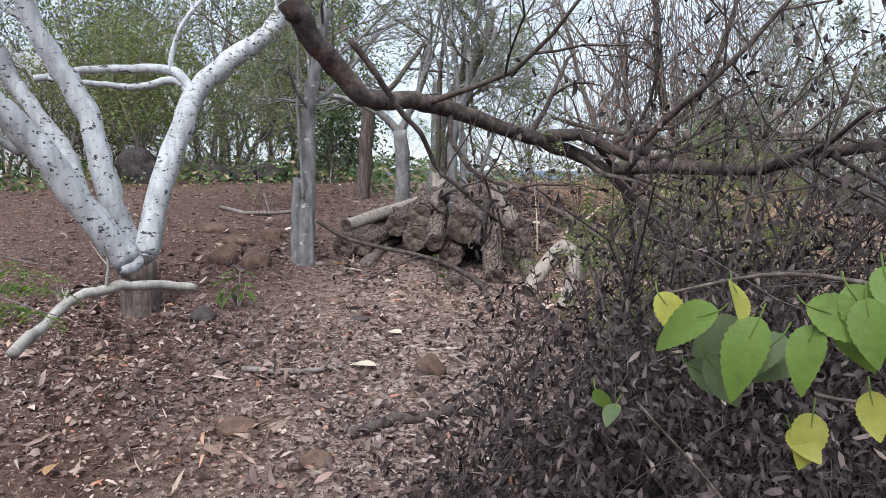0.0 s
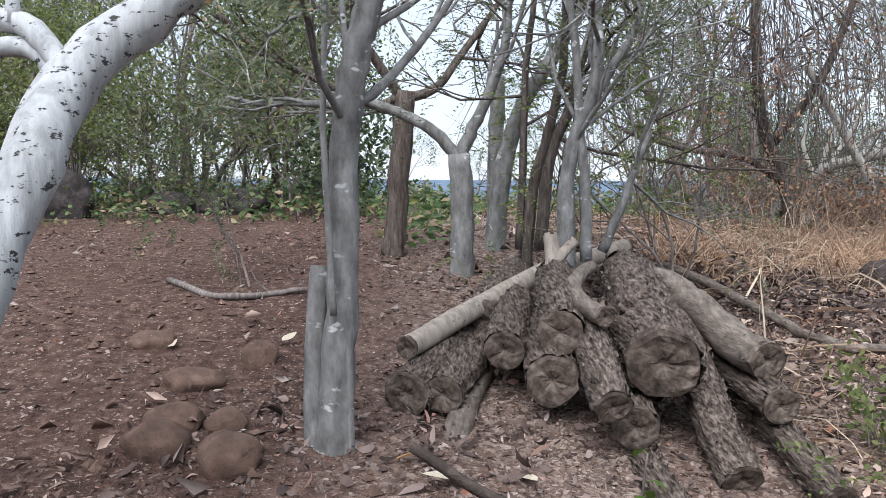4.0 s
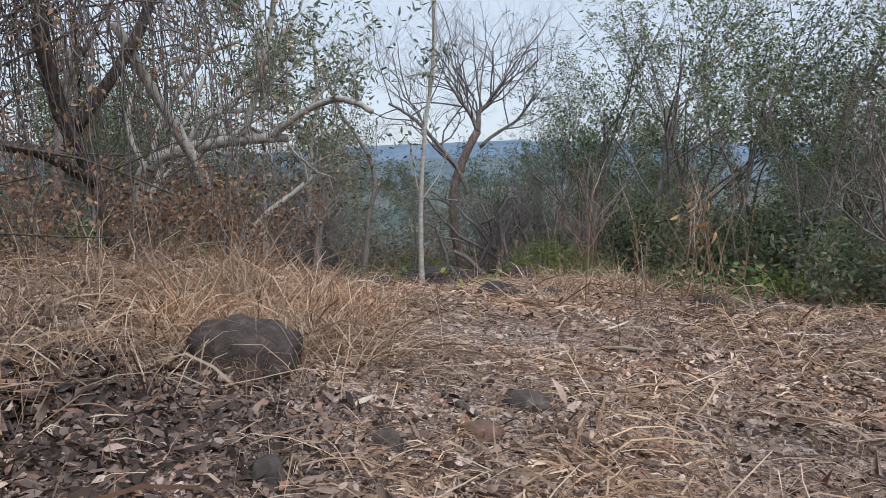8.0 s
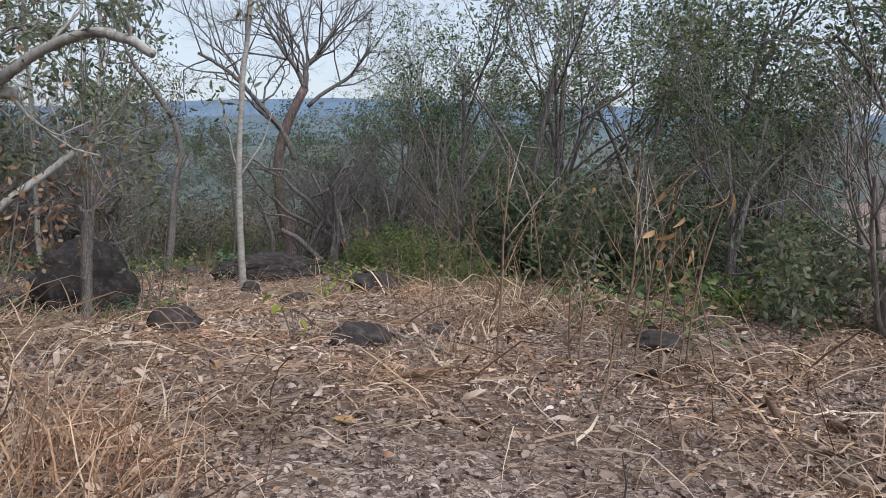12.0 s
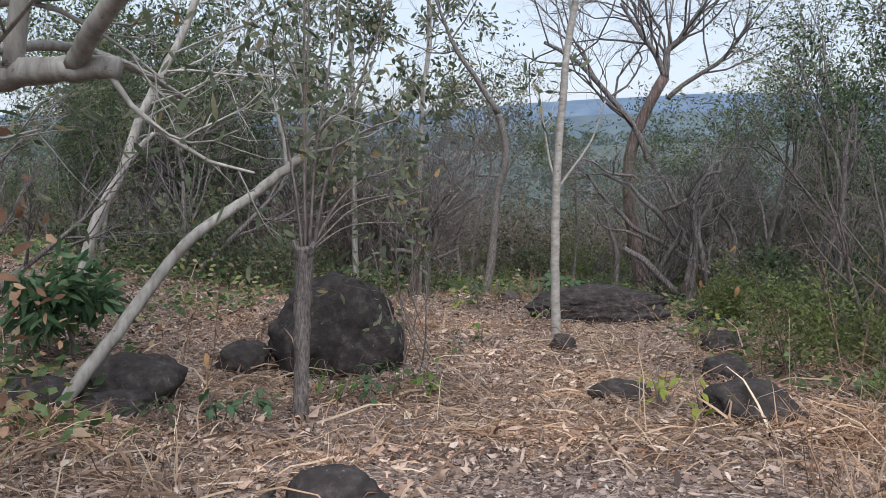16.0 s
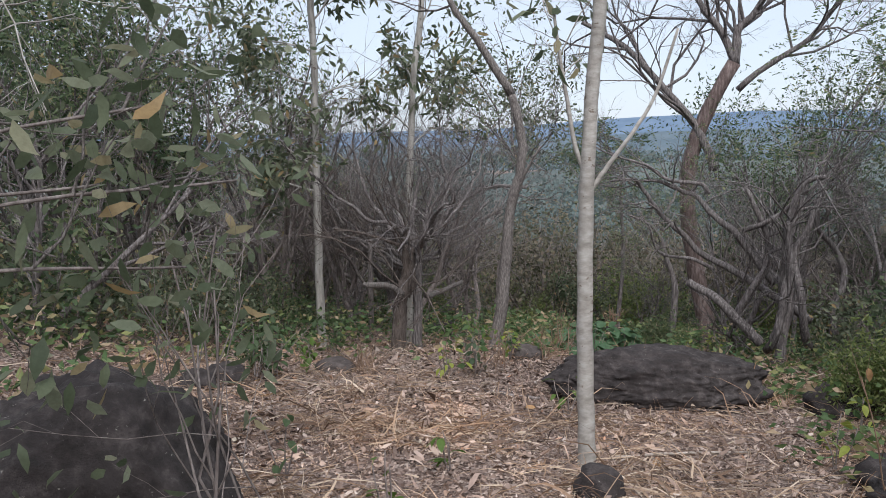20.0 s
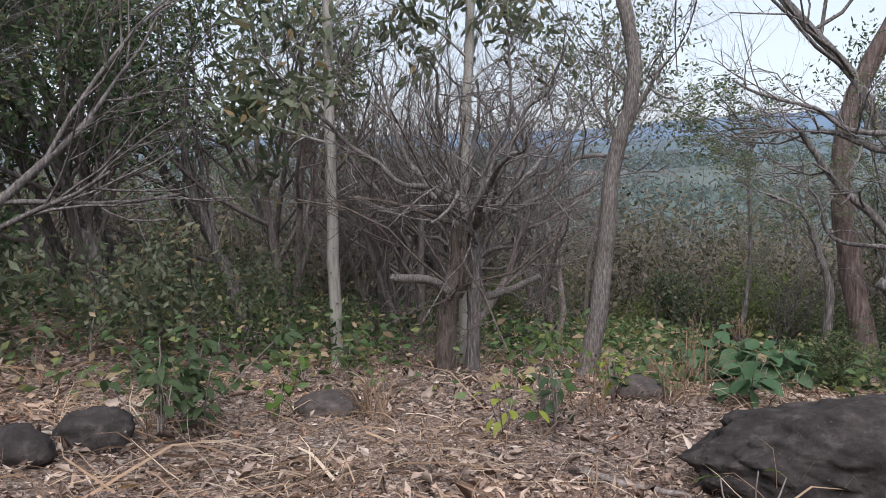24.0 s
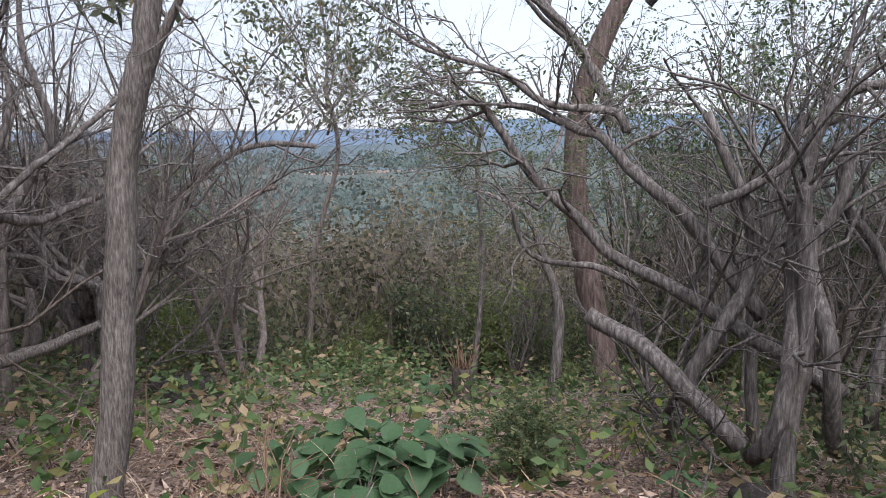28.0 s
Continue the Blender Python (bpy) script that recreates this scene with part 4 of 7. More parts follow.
tree.limb([(15.36, 27.52, -1.5), (15.47, 27.5, -1.11), (16.02, 27.35, -0.63), (16.4, 27.22, -0.06), (17.01, 26.98, 0.39), (17.77, 26.61, 0.52)], 0.07, 0.03)
tree.twigs(0, 8, 2.2, 3, 5, 0.9, 0.1)
tree.twigs(1, 10, 2.3, 3, 5, 0.9, 0.12)
tree.twigs(2, 10, 2.0, 3, 5, 0.8, 0.12)
tree.twigs(3, 10, 2.0, 3, 5, 0.8, 0.15)
tree.done()

tree = StemTree('tree', 'straight thin grey tree rising behind the pollard', PALE_BARK, 20)
tree.limb([(13.8, 24.0, -1.26), (13.82, 23.99, 0.04), (13.85, 23.98, 1.08), (13.89, 23.96, 1.78), (13.92, 23.95, 2.37), (14.09, 23.93, 3.67), (14.01, 23.9, 5.17)], 0.055, 0.04)
tree.twigs(0, 10, 1.1, 2, 4, 1.0, 0.0, 0.45)
tree.done(OLIVE, 3, 0.18, 0.05)

tree = StemTree('tree', 'tall grey-brown trunk with fissured bark', FURROWED, 21, sides=14)
tree.limb([(14.09, 22.08, -1.12), (14.16, 22.03, -0.71), (14.21, 21.99, -0.12), (14.24, 21.97, 0.41), (14.3, 21.93, 0.81), (14.37, 21.88, 1.08), (14.39, 21.86, 1.47), (14.34, 21.9, 1.81), (14.29, 21.94, 2.07)], 0.074, 0.052)
tree.limb([(14.31, 21.92, 0.85), (14.43, 21.83, 1.12), (14.56, 21.72, 1.42)], 0.03, 0.015)
tree.limb([(14.29, 21.94, 2.07), (13.94, 22.12, 2.68), (13.64, 22.29, 3.17), (13.46, 22.39, 3.64), (13.23, 22.51, 4.3)], 0.055, 0.02)
tree.twigs(2, 8, 1.6, 2, 4, 0.8, 0.1)
tree.twigs(1, 5, 0.9, 2, 4, 0.8, 0.1)
tree.done()

tree = StemTree('tree', 'many-stemmed thicket tree with low crossing boughs', THICKET, 22, crooked=0.05, kink=0.32)
tree.limb([(17.95, 20.59, -1.61), (17.95, 20.6, -1.23), (17.94, 20.61, -0.63), (17.96, 20.58, -0.09), (17.93, 20.63, 0.33)], 0.075, 0.04)
tree.limb([(17.98, 20.94, -1.54), (18.0, 20.91, -1.17), (18.02, 20.88, -0.7), (18.02, 20.88, -0.13), (18.05, 20.83, 0.13), (18.12, 20.7, 0.42), (18.2, 20.54, 0.72), (18.28, 20.36, 0.94)], 0.065, 0.03)
tree.limb([(18.41, 20.57, -1.49), (18.39, 20.61, -0.9), (18.36, 20.67, -0.33), (18.34, 20.72, 0.12), (18.38, 20.62, 0.49)], 0.062, 0.035)
tree.limb([(17.86, 20.95, -1.43), (17.78, 21.26, -1.1), (17.62, 21.64, -0.81), (17.46, 21.98, -0.65)], 0.075, 0.06)
tree.limb([(18.32, 20.52, -1.06), (18.32, 20.96, -0.93), (18.12, 21.29, -0.72), (17.89, 21.61, -0.54), (17.74, 21.81, -0.34), (17.44, 22.15, -0.02), (17.14, 22.44, 0.46), (16.99, 22.57, 0.68), (16.67, 22.83, 0.85)], 0.065, 0.018)
tree.limb([(18.25, 21.07, -0.62), (18.08, 21.34, -0.07), (18.01, 21.45, 0.14), (17.85, 21.67, 0.44), (17.7, 21.86, 0.66), (17.52, 22.07, 0.7), (17.26, 22.33, 0.82), (17.05, 22.52, 0.85)], 0.06, 0.02)
tree.limb([(17.7, 21.86, 0.66), (17.57, 22.01, 0.8), (17.29, 22.3, 0.86), (17.11, 22.47, 1.09), (16.8, 22.73, 1.29), (16.44, 22.99, 1.41)], 0.035, 0.012)
tree.limb([(17.77, 21.77, -0.46), (17.59, 21.99, -0.35), (17.33, 22.26, -0.23), (17.18, 22.41, -0.02), (17.05, 22.52, 0.27)], 0.03, 0.012)
tree.limb([(17.81, 21.38, -1.18), (17.91, 21.24, -0.72), (17.96, 21.16, -0.28), (17.95, 21.18, 0.22), (17.86, 21.32, 0.79)], 0.06, 0.035)
tree.limb([(17.85, 21.33, 0.16), (18.04, 21.04, 0.38), (18.19, 20.78, 0.6), (18.29, 20.59, 0.76)], 0.04, 0.02)
tree.limb([(18.94, 20.6, -1.46), (18.93, 20.62, -0.8), (18.89, 20.72, 0.0), (18.82, 20.88, 0.59)], 0.055, 0.03)
tree.twigs(0, 6, 1.4, 2, 5, 0.9, 0.1)
tree.twigs(1, 9, 1.4, 2, 5, 0.9, 0.1)
tree.twigs(2, 7, 1.4, 2, 5, 0.9, 0.1)
tree.twigs(4, 10, 0.9, 2, 4, 0.8, 0.15)
tree.twigs(5, 9, 0.9, 2, 4, 0.8, 0.15)
tree.twigs(6, 8, 0.8, 2, 4, 0.8, 0.15)
tree.twigs(7, 6, 0.7, 2, 3, 0.8, 0.1)
tree.twigs(8, 6, 1.2, 2, 4, 0.9, 0.1)
tree.twigs(10, 6, 1.3, 2, 4, 0.9, 0.1)
tree.done()

tree = StemTree('tree', 'small grey crooked tree', THICKET, 23)
tree.limb([(20.12, 24.99, -2.46), (20.18, 24.92, -1.59), (20.03, 25.08, -0.81), (19.87, 25.22, -0.32), (19.51, 25.55, -0.05)], 0.07, 0.02)
tree.twigs(0, 9, 1.3, 2, 5, 0.9, 0.1)
tree.done(GREEN, 1, 0.18, 0.04, True)


# ---- woodland round the clearing ----
def wood_tree(name, label, seed, height, radius, bark_mat, leaf, per, length, width, levels=3, kids=4, lean=0.15, stems=1, spread=0.8, up=0.06, start=0.3, feather=False, shrink=0.62, bend=0.12):
    rng = np.random.default_rng(seed)
    tree = thing(name, (0, 0, 0), label, "tree" if height > 2 else "shrub", "woodland trees" if height > 2 else "undergrowth shrubs")
    tips = []
    for s in range(stems):
        g = Geo()
        d = unit((rng.normal(0, lean), rng.normal(0, lean), 1))
        h = height * rng.uniform(0.8, 1.1)
        foot = np.array((rng.normal(0, 0.1 * (stems - 1)), rng.normal(0, 0.1 * (stems - 1)), -0.15))
        ramify(g, rng, foot, d, h * 0.62, radius * rng.uniform(0.75, 1.1), levels, kids, spread, tips, bend, up, 6 if height > 2 else 4, shrink, start)
        part("trunk" if s == 0 else "stem", g, bark_mat, tree)
    if leaf is not None:
        geo = feathers_on(tips, rng, per, length, 5, width) if feather else crown_on(tips, rng, per, length, width, 0.13)
        part("crown", geo, leaf, tree)
    return tree


TREES = {
    "leafy": [wood_tree("tree", "leafy dull-green woodland tree", 31 + k, 5.5, 0.08, THICKET, (GREEN, DARK_GREEN, GREEN)[k], 8, 0.11, 0.042, kids=5, start=0.4) for k in range(3)],
    "dark": [wood_tree("tree", "dense dark-green tree of the dry wood", 41 + k, 6.5, 0.1, THICKET, DARK_GREEN, 11, 0.11, 0.048, kids=5, start=0.35, shrink=0.64) for k in range(2)],
    "feather": [wood_tree("tree", "airy tree with feathery grey-green leaves", 51 + k, 5.5, 0.06, THICKET, GREEN, 2, 0.24, 0.055, kids=4, start=0.35, feather=True, shrink=0.7) for k in range(2)],
    "bare": [wood_tree("tree", "leafless grey-brown many-stemmed tree", 61 + k, 4.2, 0.06, (TWIG, THICKET)[k], None, 0, 0, 0, stems=3, lean=0.35, levels=3, kids=5, start=0.25, shrink=0.66) for k in range(2)],
    "thin": [wood_tree("tree", "thin drawn-up sapling with sparse leaves", 71 + k, 4.5, 0.03, TWIG, OLIVE, 2, 0.13, 0.04, levels=2, kids=5, start=0.35, lean=0.1) for k in range(2)],
    "shrub": [wood_tree("shrub", "green leafy shrub of the undergrowth", 81 + k, 1.7, 0.018, TWIG, (GREEN, OLIVE, DARK_GREEN)[k], 7, 0.11, 0.05, stems=5, lean=0.45, levels=2, kids=4, start=0.15) for k in range(3)],
    "bright": [wood_tree("shrub", "yellow-green sunlit leafy shrub", 85 + k, 2.0, 0.018, TWIG, BRIGHT, 8, 0.11, 0.045, stems=5, lean=0.4, levels=2, kids=5, start=0.15) for k in range(2)],
    "pale": [wood_tree("shrub", "dry grey-green shrub of the valley side", 111 + k, 1.9, 0.016, TWIG, (OLIVE, BRIGHT, OLIVE)[k], 7, 0.1, 0.045, stems=5, lean=0.45, levels=2, kids=5, start=0.15) for k in range(3)],
    "hedge": [wood_tree("tree", "tall pale-green bushy thicket of thin stems", 121 + k, 3.6, 0.022, TWIG, BRIGHT, 7, 0.085, 0.032, stems=5, lean=0.22, levels=2, kids=6, start=0.12, shrink=0.5) for k in range(2)],
    "low": [wood_tree("shrub", "low fresh-green leafy plant", 91 + k, 0.7, 0.008, TWIG, (FRESH, GREEN)[k], 4, 0.1, 0.055, stems=5, lean=0.6, levels=1, kids=4, start=0.1) for k in range(2)],
    "dry": [wood_tree("shrub", "dry leafless twiggy shrub", 101 + k, 1.7, 0.014, TWIG, None, 0, 0, 0, stems=6, lean=0.4, levels=2, kids=4, start=0.2) for k in range(2)],
}
MADE = {}


def plant(kind, x, y, size=1.0, rng=None, sink=0.0, turn=None):
    """One more tree or shrub of a kind at a place; the first of a kind is moved there itself."""
    rng = rng or VEG
    k = int(rng.integers(0, len(TREES[kind])))
    m = pose(x, y, gz(x, y) - sink, 0, 0, rng.uniform(0, 360) if turn is None else turn) @ Matrix.Diagonal((size, size, size * rng.uniform(0.9, 1.12), 1))
    if (kind, k) in MADE:
        return copy_thing(TREES[kind][k], m)
    MADE[kind, k] = True
    TREES[kind][k].matrix_basis = m
    return TREES[kind][k]


VEG = np.random.default_rng(7)


def edge_dist(x, y):
    best = 1e9
    for (x0, y0), (x1, y1) in zip(CLEARING, CLEARING[1:] + CLEARING[:1]):
        dx, dy = x1 - x0, y1 - y0
        u = min(1, max(0, ((x - x0) * dx + (y - y0) * dy) / (dx * dx + dy * dy)))
        best = min(best, math.hypot(x - x0 - u * dx, y - y0 - u * dy))
    return best


def near_path(x, y):
    return min(math.hypot(x - px, y - py) for px, py in WALKED)


# trees that stand out, by kind, place and size
plant("feather", 14.5, 10.5, 1.1)
plant("feather", 13.2, 8.4, 1.0)
plant("feather", 16.5, 12.5, 1.1)
plant("feather", 15.5, 15.5, 1.0)
plant("feather", 17.5, 17.5, 1.0)
plant("leafy", 17.0, 14.5, 1.1)
plant("feather", 13.8, 13.2, 0.9)
plant("leafy", 19.0, 19.0, 1.0)
plant("leafy", 8.8, 24.8, 0.7)
plant("dark", 10.0, 26.5, 1.0)
plant("leafy", 8.0, 27.0, 0.7)
plant("leafy", 5.0, 25.0, 0.6)
plant("hedge", -6.0, 14.5, 1.15)
plant("hedge", -3.6, 15.4, 1.2)
plant("feather", -4.8, 17.0, 1.0)
plant("hedge", -5.2, 13.9, 0.95)
plant("hedge", -4.0, 14.2, 0.95)
plant("hedge", -2.6, 14.0, 0.95)
plant("hedge", -7.0, 14.4, 0.95)
plant("hedge", -3.2, 15.0, 0.95)
plant("hedge", -6.0, 15.0, 0.95)
plant("leafy", 10.6, 25.0, 0.95)
plant("dark", 11.8, 25.6, 0.9)
plant("leafy", 9.2, 25.4, 0.75)
plant("shrub", 9.4, 22.9, 0.9)
plant("shrub", 10.2, 23.4, 0.8)
plant("shrub", 11.0, 23.9, 0.8)
plant("shrub", 8.8, 22.2, 0.9)
plant("shrub", 12.0, 24.7, 0.7)
plant("leafy", 12.4, 26.6, 0.85)
plant("dark", 14.0, 7.4, 0.9)
plant("leafy", 15.0, 9.0, 0.9)
plant("feather", 12.9, 11.2, 0.8)
plant("feather", 12.8, 12.6, 0.85)
plant("feather", 15.2, 13.6, 0.9)
plant("bright", 12.3, 14.1, 0.5)
plant("bright", 11.6, 13.2, 0.5)
plant("bright", 15.2, 17.4, 0.5)
plant("leafy", 7.6, 22.6, 0.5)
plant("feather", 19.5, 21.8, 0.9)
plant("feather", 21.5, 23.2, 0.9)
plant("dark", 23.0, 22.0, 0.9)
plant("shrub", -1.6, 13.4, 1.0)
plant("bare", 3.2, 14.5, 1.2)
plant("bare", 19.4, 22.6, 0.9)
plant("feather", 21.0, 21.0, 1.0)
plant("feather", 23.0, 24.0, 1.0)
plant("leafy", 24.0, 21.0, 1.1)
plant("leafy", 11.4, 27.6, 1.0)
plant("leafy", 12.7, 28.8, 0.9)
plant("leafy", 10.4, 28.4, 1.1)
plant("bare", 14.6, 26.8, 0.9)
plant("bare", 12.0, 26.4, 1.0)
plant("bare", 8.6, 22.4, 0.9)

# the belt of wood: thick near its edge, thinner down the slope
count = 0
while count < 340:
    x, y = VEG.uniform(-16, 46), VEG.uniform(2, 52)
    if bool(inside(x, y)) or (x < 5 and y < 8) or (x > 8 and y < 3.5):
        continue
    e = edge_dist(x, y)
    if e < 0.35 or near_path(x, y) < 1.9 or VEG.uniform() > math.exp(-e / 9.0):
        continue
    bearing = math.degrees(math.atan2(x - 3, y - 7))
    hole = 40 < bearing < 52 and e > 1.0          # the gap through which the hills show
    valley = x - 13 > 0 and 18 < math.degrees(math.atan2(x - 13.2, y - 18)) < 42
    u = VEG.uniform()
    if valley:
        if e < 3 and u < 0.6:
            continue
        plant(("pale", "dry", "bright", "pale")[int(u * 3.99)], x, y, VEG.uniform(0.7, 1.0) * (0.6 + 0.06 * min(e, 9)))
    elif hole:
        plant(("shrub", "dry", "bare")[int(u * 2.99)], x, y, VEG.uniform(0.5, 0.8))
    elif y < 21 and -6 < math.degrees(math.atan2(x + 0.7, y - 4)) < 32:      # thin, leafless growth that lets the sky through
        if u < 0.3:
            plant(("bare", "thin", "dry")[int(u * 9.9)], x, y, VEG.uniform(0.5, 0.9))
    elif 4.2 < x < 7.6 and 17.5 < y < 24.5 and u < 0.75:          # a lighter stretch behind the arching tree
        plant(("shrub", "thin", "dry")[int(u * 3.9)], x, y, VEG.uniform(0.6, 0.9))
    elif e < 1.6:
        plant(("shrub", "low", "dry", "thin", "shrub", "low")[int(u * 5.99)], x, y, VEG.uniform(0.7, 1.1))
    else:
        kind = ("leafy", "bare", "thin", "shrub", "feather", "bare", "leafy", "shrub")[int(u * 7.99)]
        plant(kind, x, y, VEG.uniform(0.55, 1.0) * (0.58 if x < 8.6 and y > 18.5 else 1))
    count += 1

for _ in range(120):
    r, b = 8 + 20 * VEG.uniform() ** 0.8, radians(VEG.uniform(8, 62))
    x, y = 13 + r * math.sin(b), 18.5 + r * math.cos(b)
    if not inside(x, y) and edge_dist(x, y) > 1.5:
        plant(("pale", "bright", "pale", "dry", "shrub")[int(VEG.integers(0, 5))], x, y, VEG.uniform(0.8, 1.2) if r > 12 else VEG.uniform(0.5, 0.8))


def thicken():
    """Tall brush along the sides of the clearing, and taller trees to either side of the view down the valley."""
    rng = np.random.default_rng(17)
    made = 0
    while made < 44:
        u = rng.uniform(0, 1)
        x, y = np.interp(u, (0, 0.3, 0.6, 1), (9.5, 11.2, 12.8, 17.5)) + abs(rng.normal(0.4, 1.3)), np.interp(u, (0, 0.3, 0.6, 1), (5.2, 9.8, 13.4, 17.8)) + rng.normal(0, 0.5)
        if inside(x, y) or edge_dist(x, y) < 0.5 or near_path(x, y) < 2.4:
            continue
        kind, size = (("shrub", 0.95), ("thin", 0.7), ("dry", 1.3), ("feather", 0.42), ("shrub", 1.1), ("bare", 0.5))[made % 6]
        plant(kind, x, y, size * rng.uniform(0.85, 1.15), rng)
        made += 1
    for k in range(40):
        left = k % 2
        b = radians(rng.uniform(2, 24) if left else rng.uniform(52, 78))
        r = rng.uniform(9, 21)
        x, y = 13 + r * math.sin(b), 18 + r * math.cos(b)
        if inside(x, y) or edge_dist(x, y) < 2:
            continue
        plant(("bare", "bare", "thin")[k % 3] if left else ("feather", "bare", "leafy")[k % 3], x, y, rng.uniform(0.7, 1.05), rng)


thicken()


def far_woods():
    """The wooded valley below: dry crowns of many small sprays over thin stems."""
    rng = np.random.default_rng(12)
    g, stems = Geo(), Geo()
    for k in range(2400):
        near = k < 1100
        r = rng.uniform(19, 58) if near else 50 + 97 * rng.uniform() ** 1.1
        b = radians(rng.uniform(-14, 84))
        x, y = 8 + r * math.sin(b), 13 + r * math.cos(b)
        if near and edge_dist(x, y) < 4.5:
            continue
        h, w, n = rng.uniform(1.2, 3.2) if rng.uniform() < 0.85 else rng.uniform(3.5, 5.0 if near else 9.0), rng.uniform(0.9, 2.4), 330 if near else 170
        v = unit(rng.normal(0, 1, (n, 3)) + (0, 0, 0.35))
        lump = 1 + 0.3 * np.sin(v[:, :1] * 5 + rng.uniform(0, 6)) * np.sin(v[:, 1:2] * 6 + rng.uniform(0, 6))
        at = v * lump * rng.uniform(0.6, 1.08, (n, 1)) * (w, w, h * 0.55) + (x, y, gz(x, y) + h * 0.5)
        tufts(g, at, v, 0.045 + r * (0.0013 if near else 0.0017), rng)
        if near:
            m = 16
            foot = np.c_[x + rng.normal(0, w * 0.4, m), y + rng.normal(0, w * 0.4, m), np.full(m, gz(x, y) - 0.1)]
            arcs(stems, foot, np.c_[rng.normal(0, 0.28, (m, 2)), np.ones(m)], h * rng.uniform(0.8, 1.35, m), 0.02 + r * 0.0006, rng, 0.12)
    tagged(part("far_woods", g, FAR_LEAF), "dry grey-green woodland filling the valley below", "woods", kind="stuff")
    tagged(part("far_stems", stems, TWIG), "thin bare stems standing through the valley's brush", "woods", kind="stuff")


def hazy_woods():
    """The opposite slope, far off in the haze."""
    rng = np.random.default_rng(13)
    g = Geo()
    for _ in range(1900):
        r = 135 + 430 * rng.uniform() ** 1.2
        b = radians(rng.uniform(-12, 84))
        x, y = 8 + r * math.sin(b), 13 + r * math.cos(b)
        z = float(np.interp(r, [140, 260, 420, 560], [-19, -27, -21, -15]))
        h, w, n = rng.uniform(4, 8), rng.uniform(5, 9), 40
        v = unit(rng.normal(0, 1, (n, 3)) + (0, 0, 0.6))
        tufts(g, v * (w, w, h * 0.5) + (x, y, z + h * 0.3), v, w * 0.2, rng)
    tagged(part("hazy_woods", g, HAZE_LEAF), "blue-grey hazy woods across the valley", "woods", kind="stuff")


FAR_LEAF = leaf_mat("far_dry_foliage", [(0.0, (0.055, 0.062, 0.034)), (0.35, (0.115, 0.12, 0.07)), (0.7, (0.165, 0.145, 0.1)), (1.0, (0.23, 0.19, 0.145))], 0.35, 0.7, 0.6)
# greyed base colour and emission paint the distant haze onto these leaves
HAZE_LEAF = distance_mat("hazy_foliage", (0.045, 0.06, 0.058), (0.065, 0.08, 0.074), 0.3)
far_woods()
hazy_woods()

# ---- logs, sticks, rocks ----
LOGS = np.random.default_rng(21)


def cut_end(ob, centre, axis, r, rng):
    """A sawn face: a dished, cracked disc with a broken rim, in its own frame."""
    sides = 22
    ang = np.arange(sides) * 2 * math.pi / sides
    wob = 1 + rng.normal(0, 0.03, sides)
    split = np.zeros(sides)
    split[rng.integers(0, sides, 3)] = 0.05
    rows = [(0, 0, -0.02)]
    for u, z in ((0.2, -0.03), (0.42, 0.02), (0.64, 0.0), (0.85, 0.04), (1.0, 0.0), (1.04, -0.3)):
        rr = r * u * wob
        zz = r * (z - split * (u < 1) + rng.normal(0, 0.018, sides) * (u < 1))
        rows += [(x, y, h) for x, y, h in zip(rr * np.cos(ang), rr * np.sin(ang), zz)]
    i = np.arange(sides)
    j = (i + 1) % sides
    g = Geo()
    g.add(rows, np.concatenate([np.stack([1 + k * sides + i, 1 + (k + 1) * sides + i, 1 + (k + 1) * sides + j, 1 + k * sides + j], 1) for k in range(5)]),
          np.stack([np.zeros(sides, int), 1 + i, 1 + j], 1))
    face = new("cut_end", g.mesh("cut_end", CUT_WOOD, False))
    face.parent = ob
    face.matrix_parent_inverse = ob.matrix_basis.inverted()
    face.matrix_basis = Matrix.Translation(centre) @ Vector(axis).to_track_quat("Z", "Y").to_matrix().to_4x4()
    face["label"] = "weathered grey-brown sawn end"


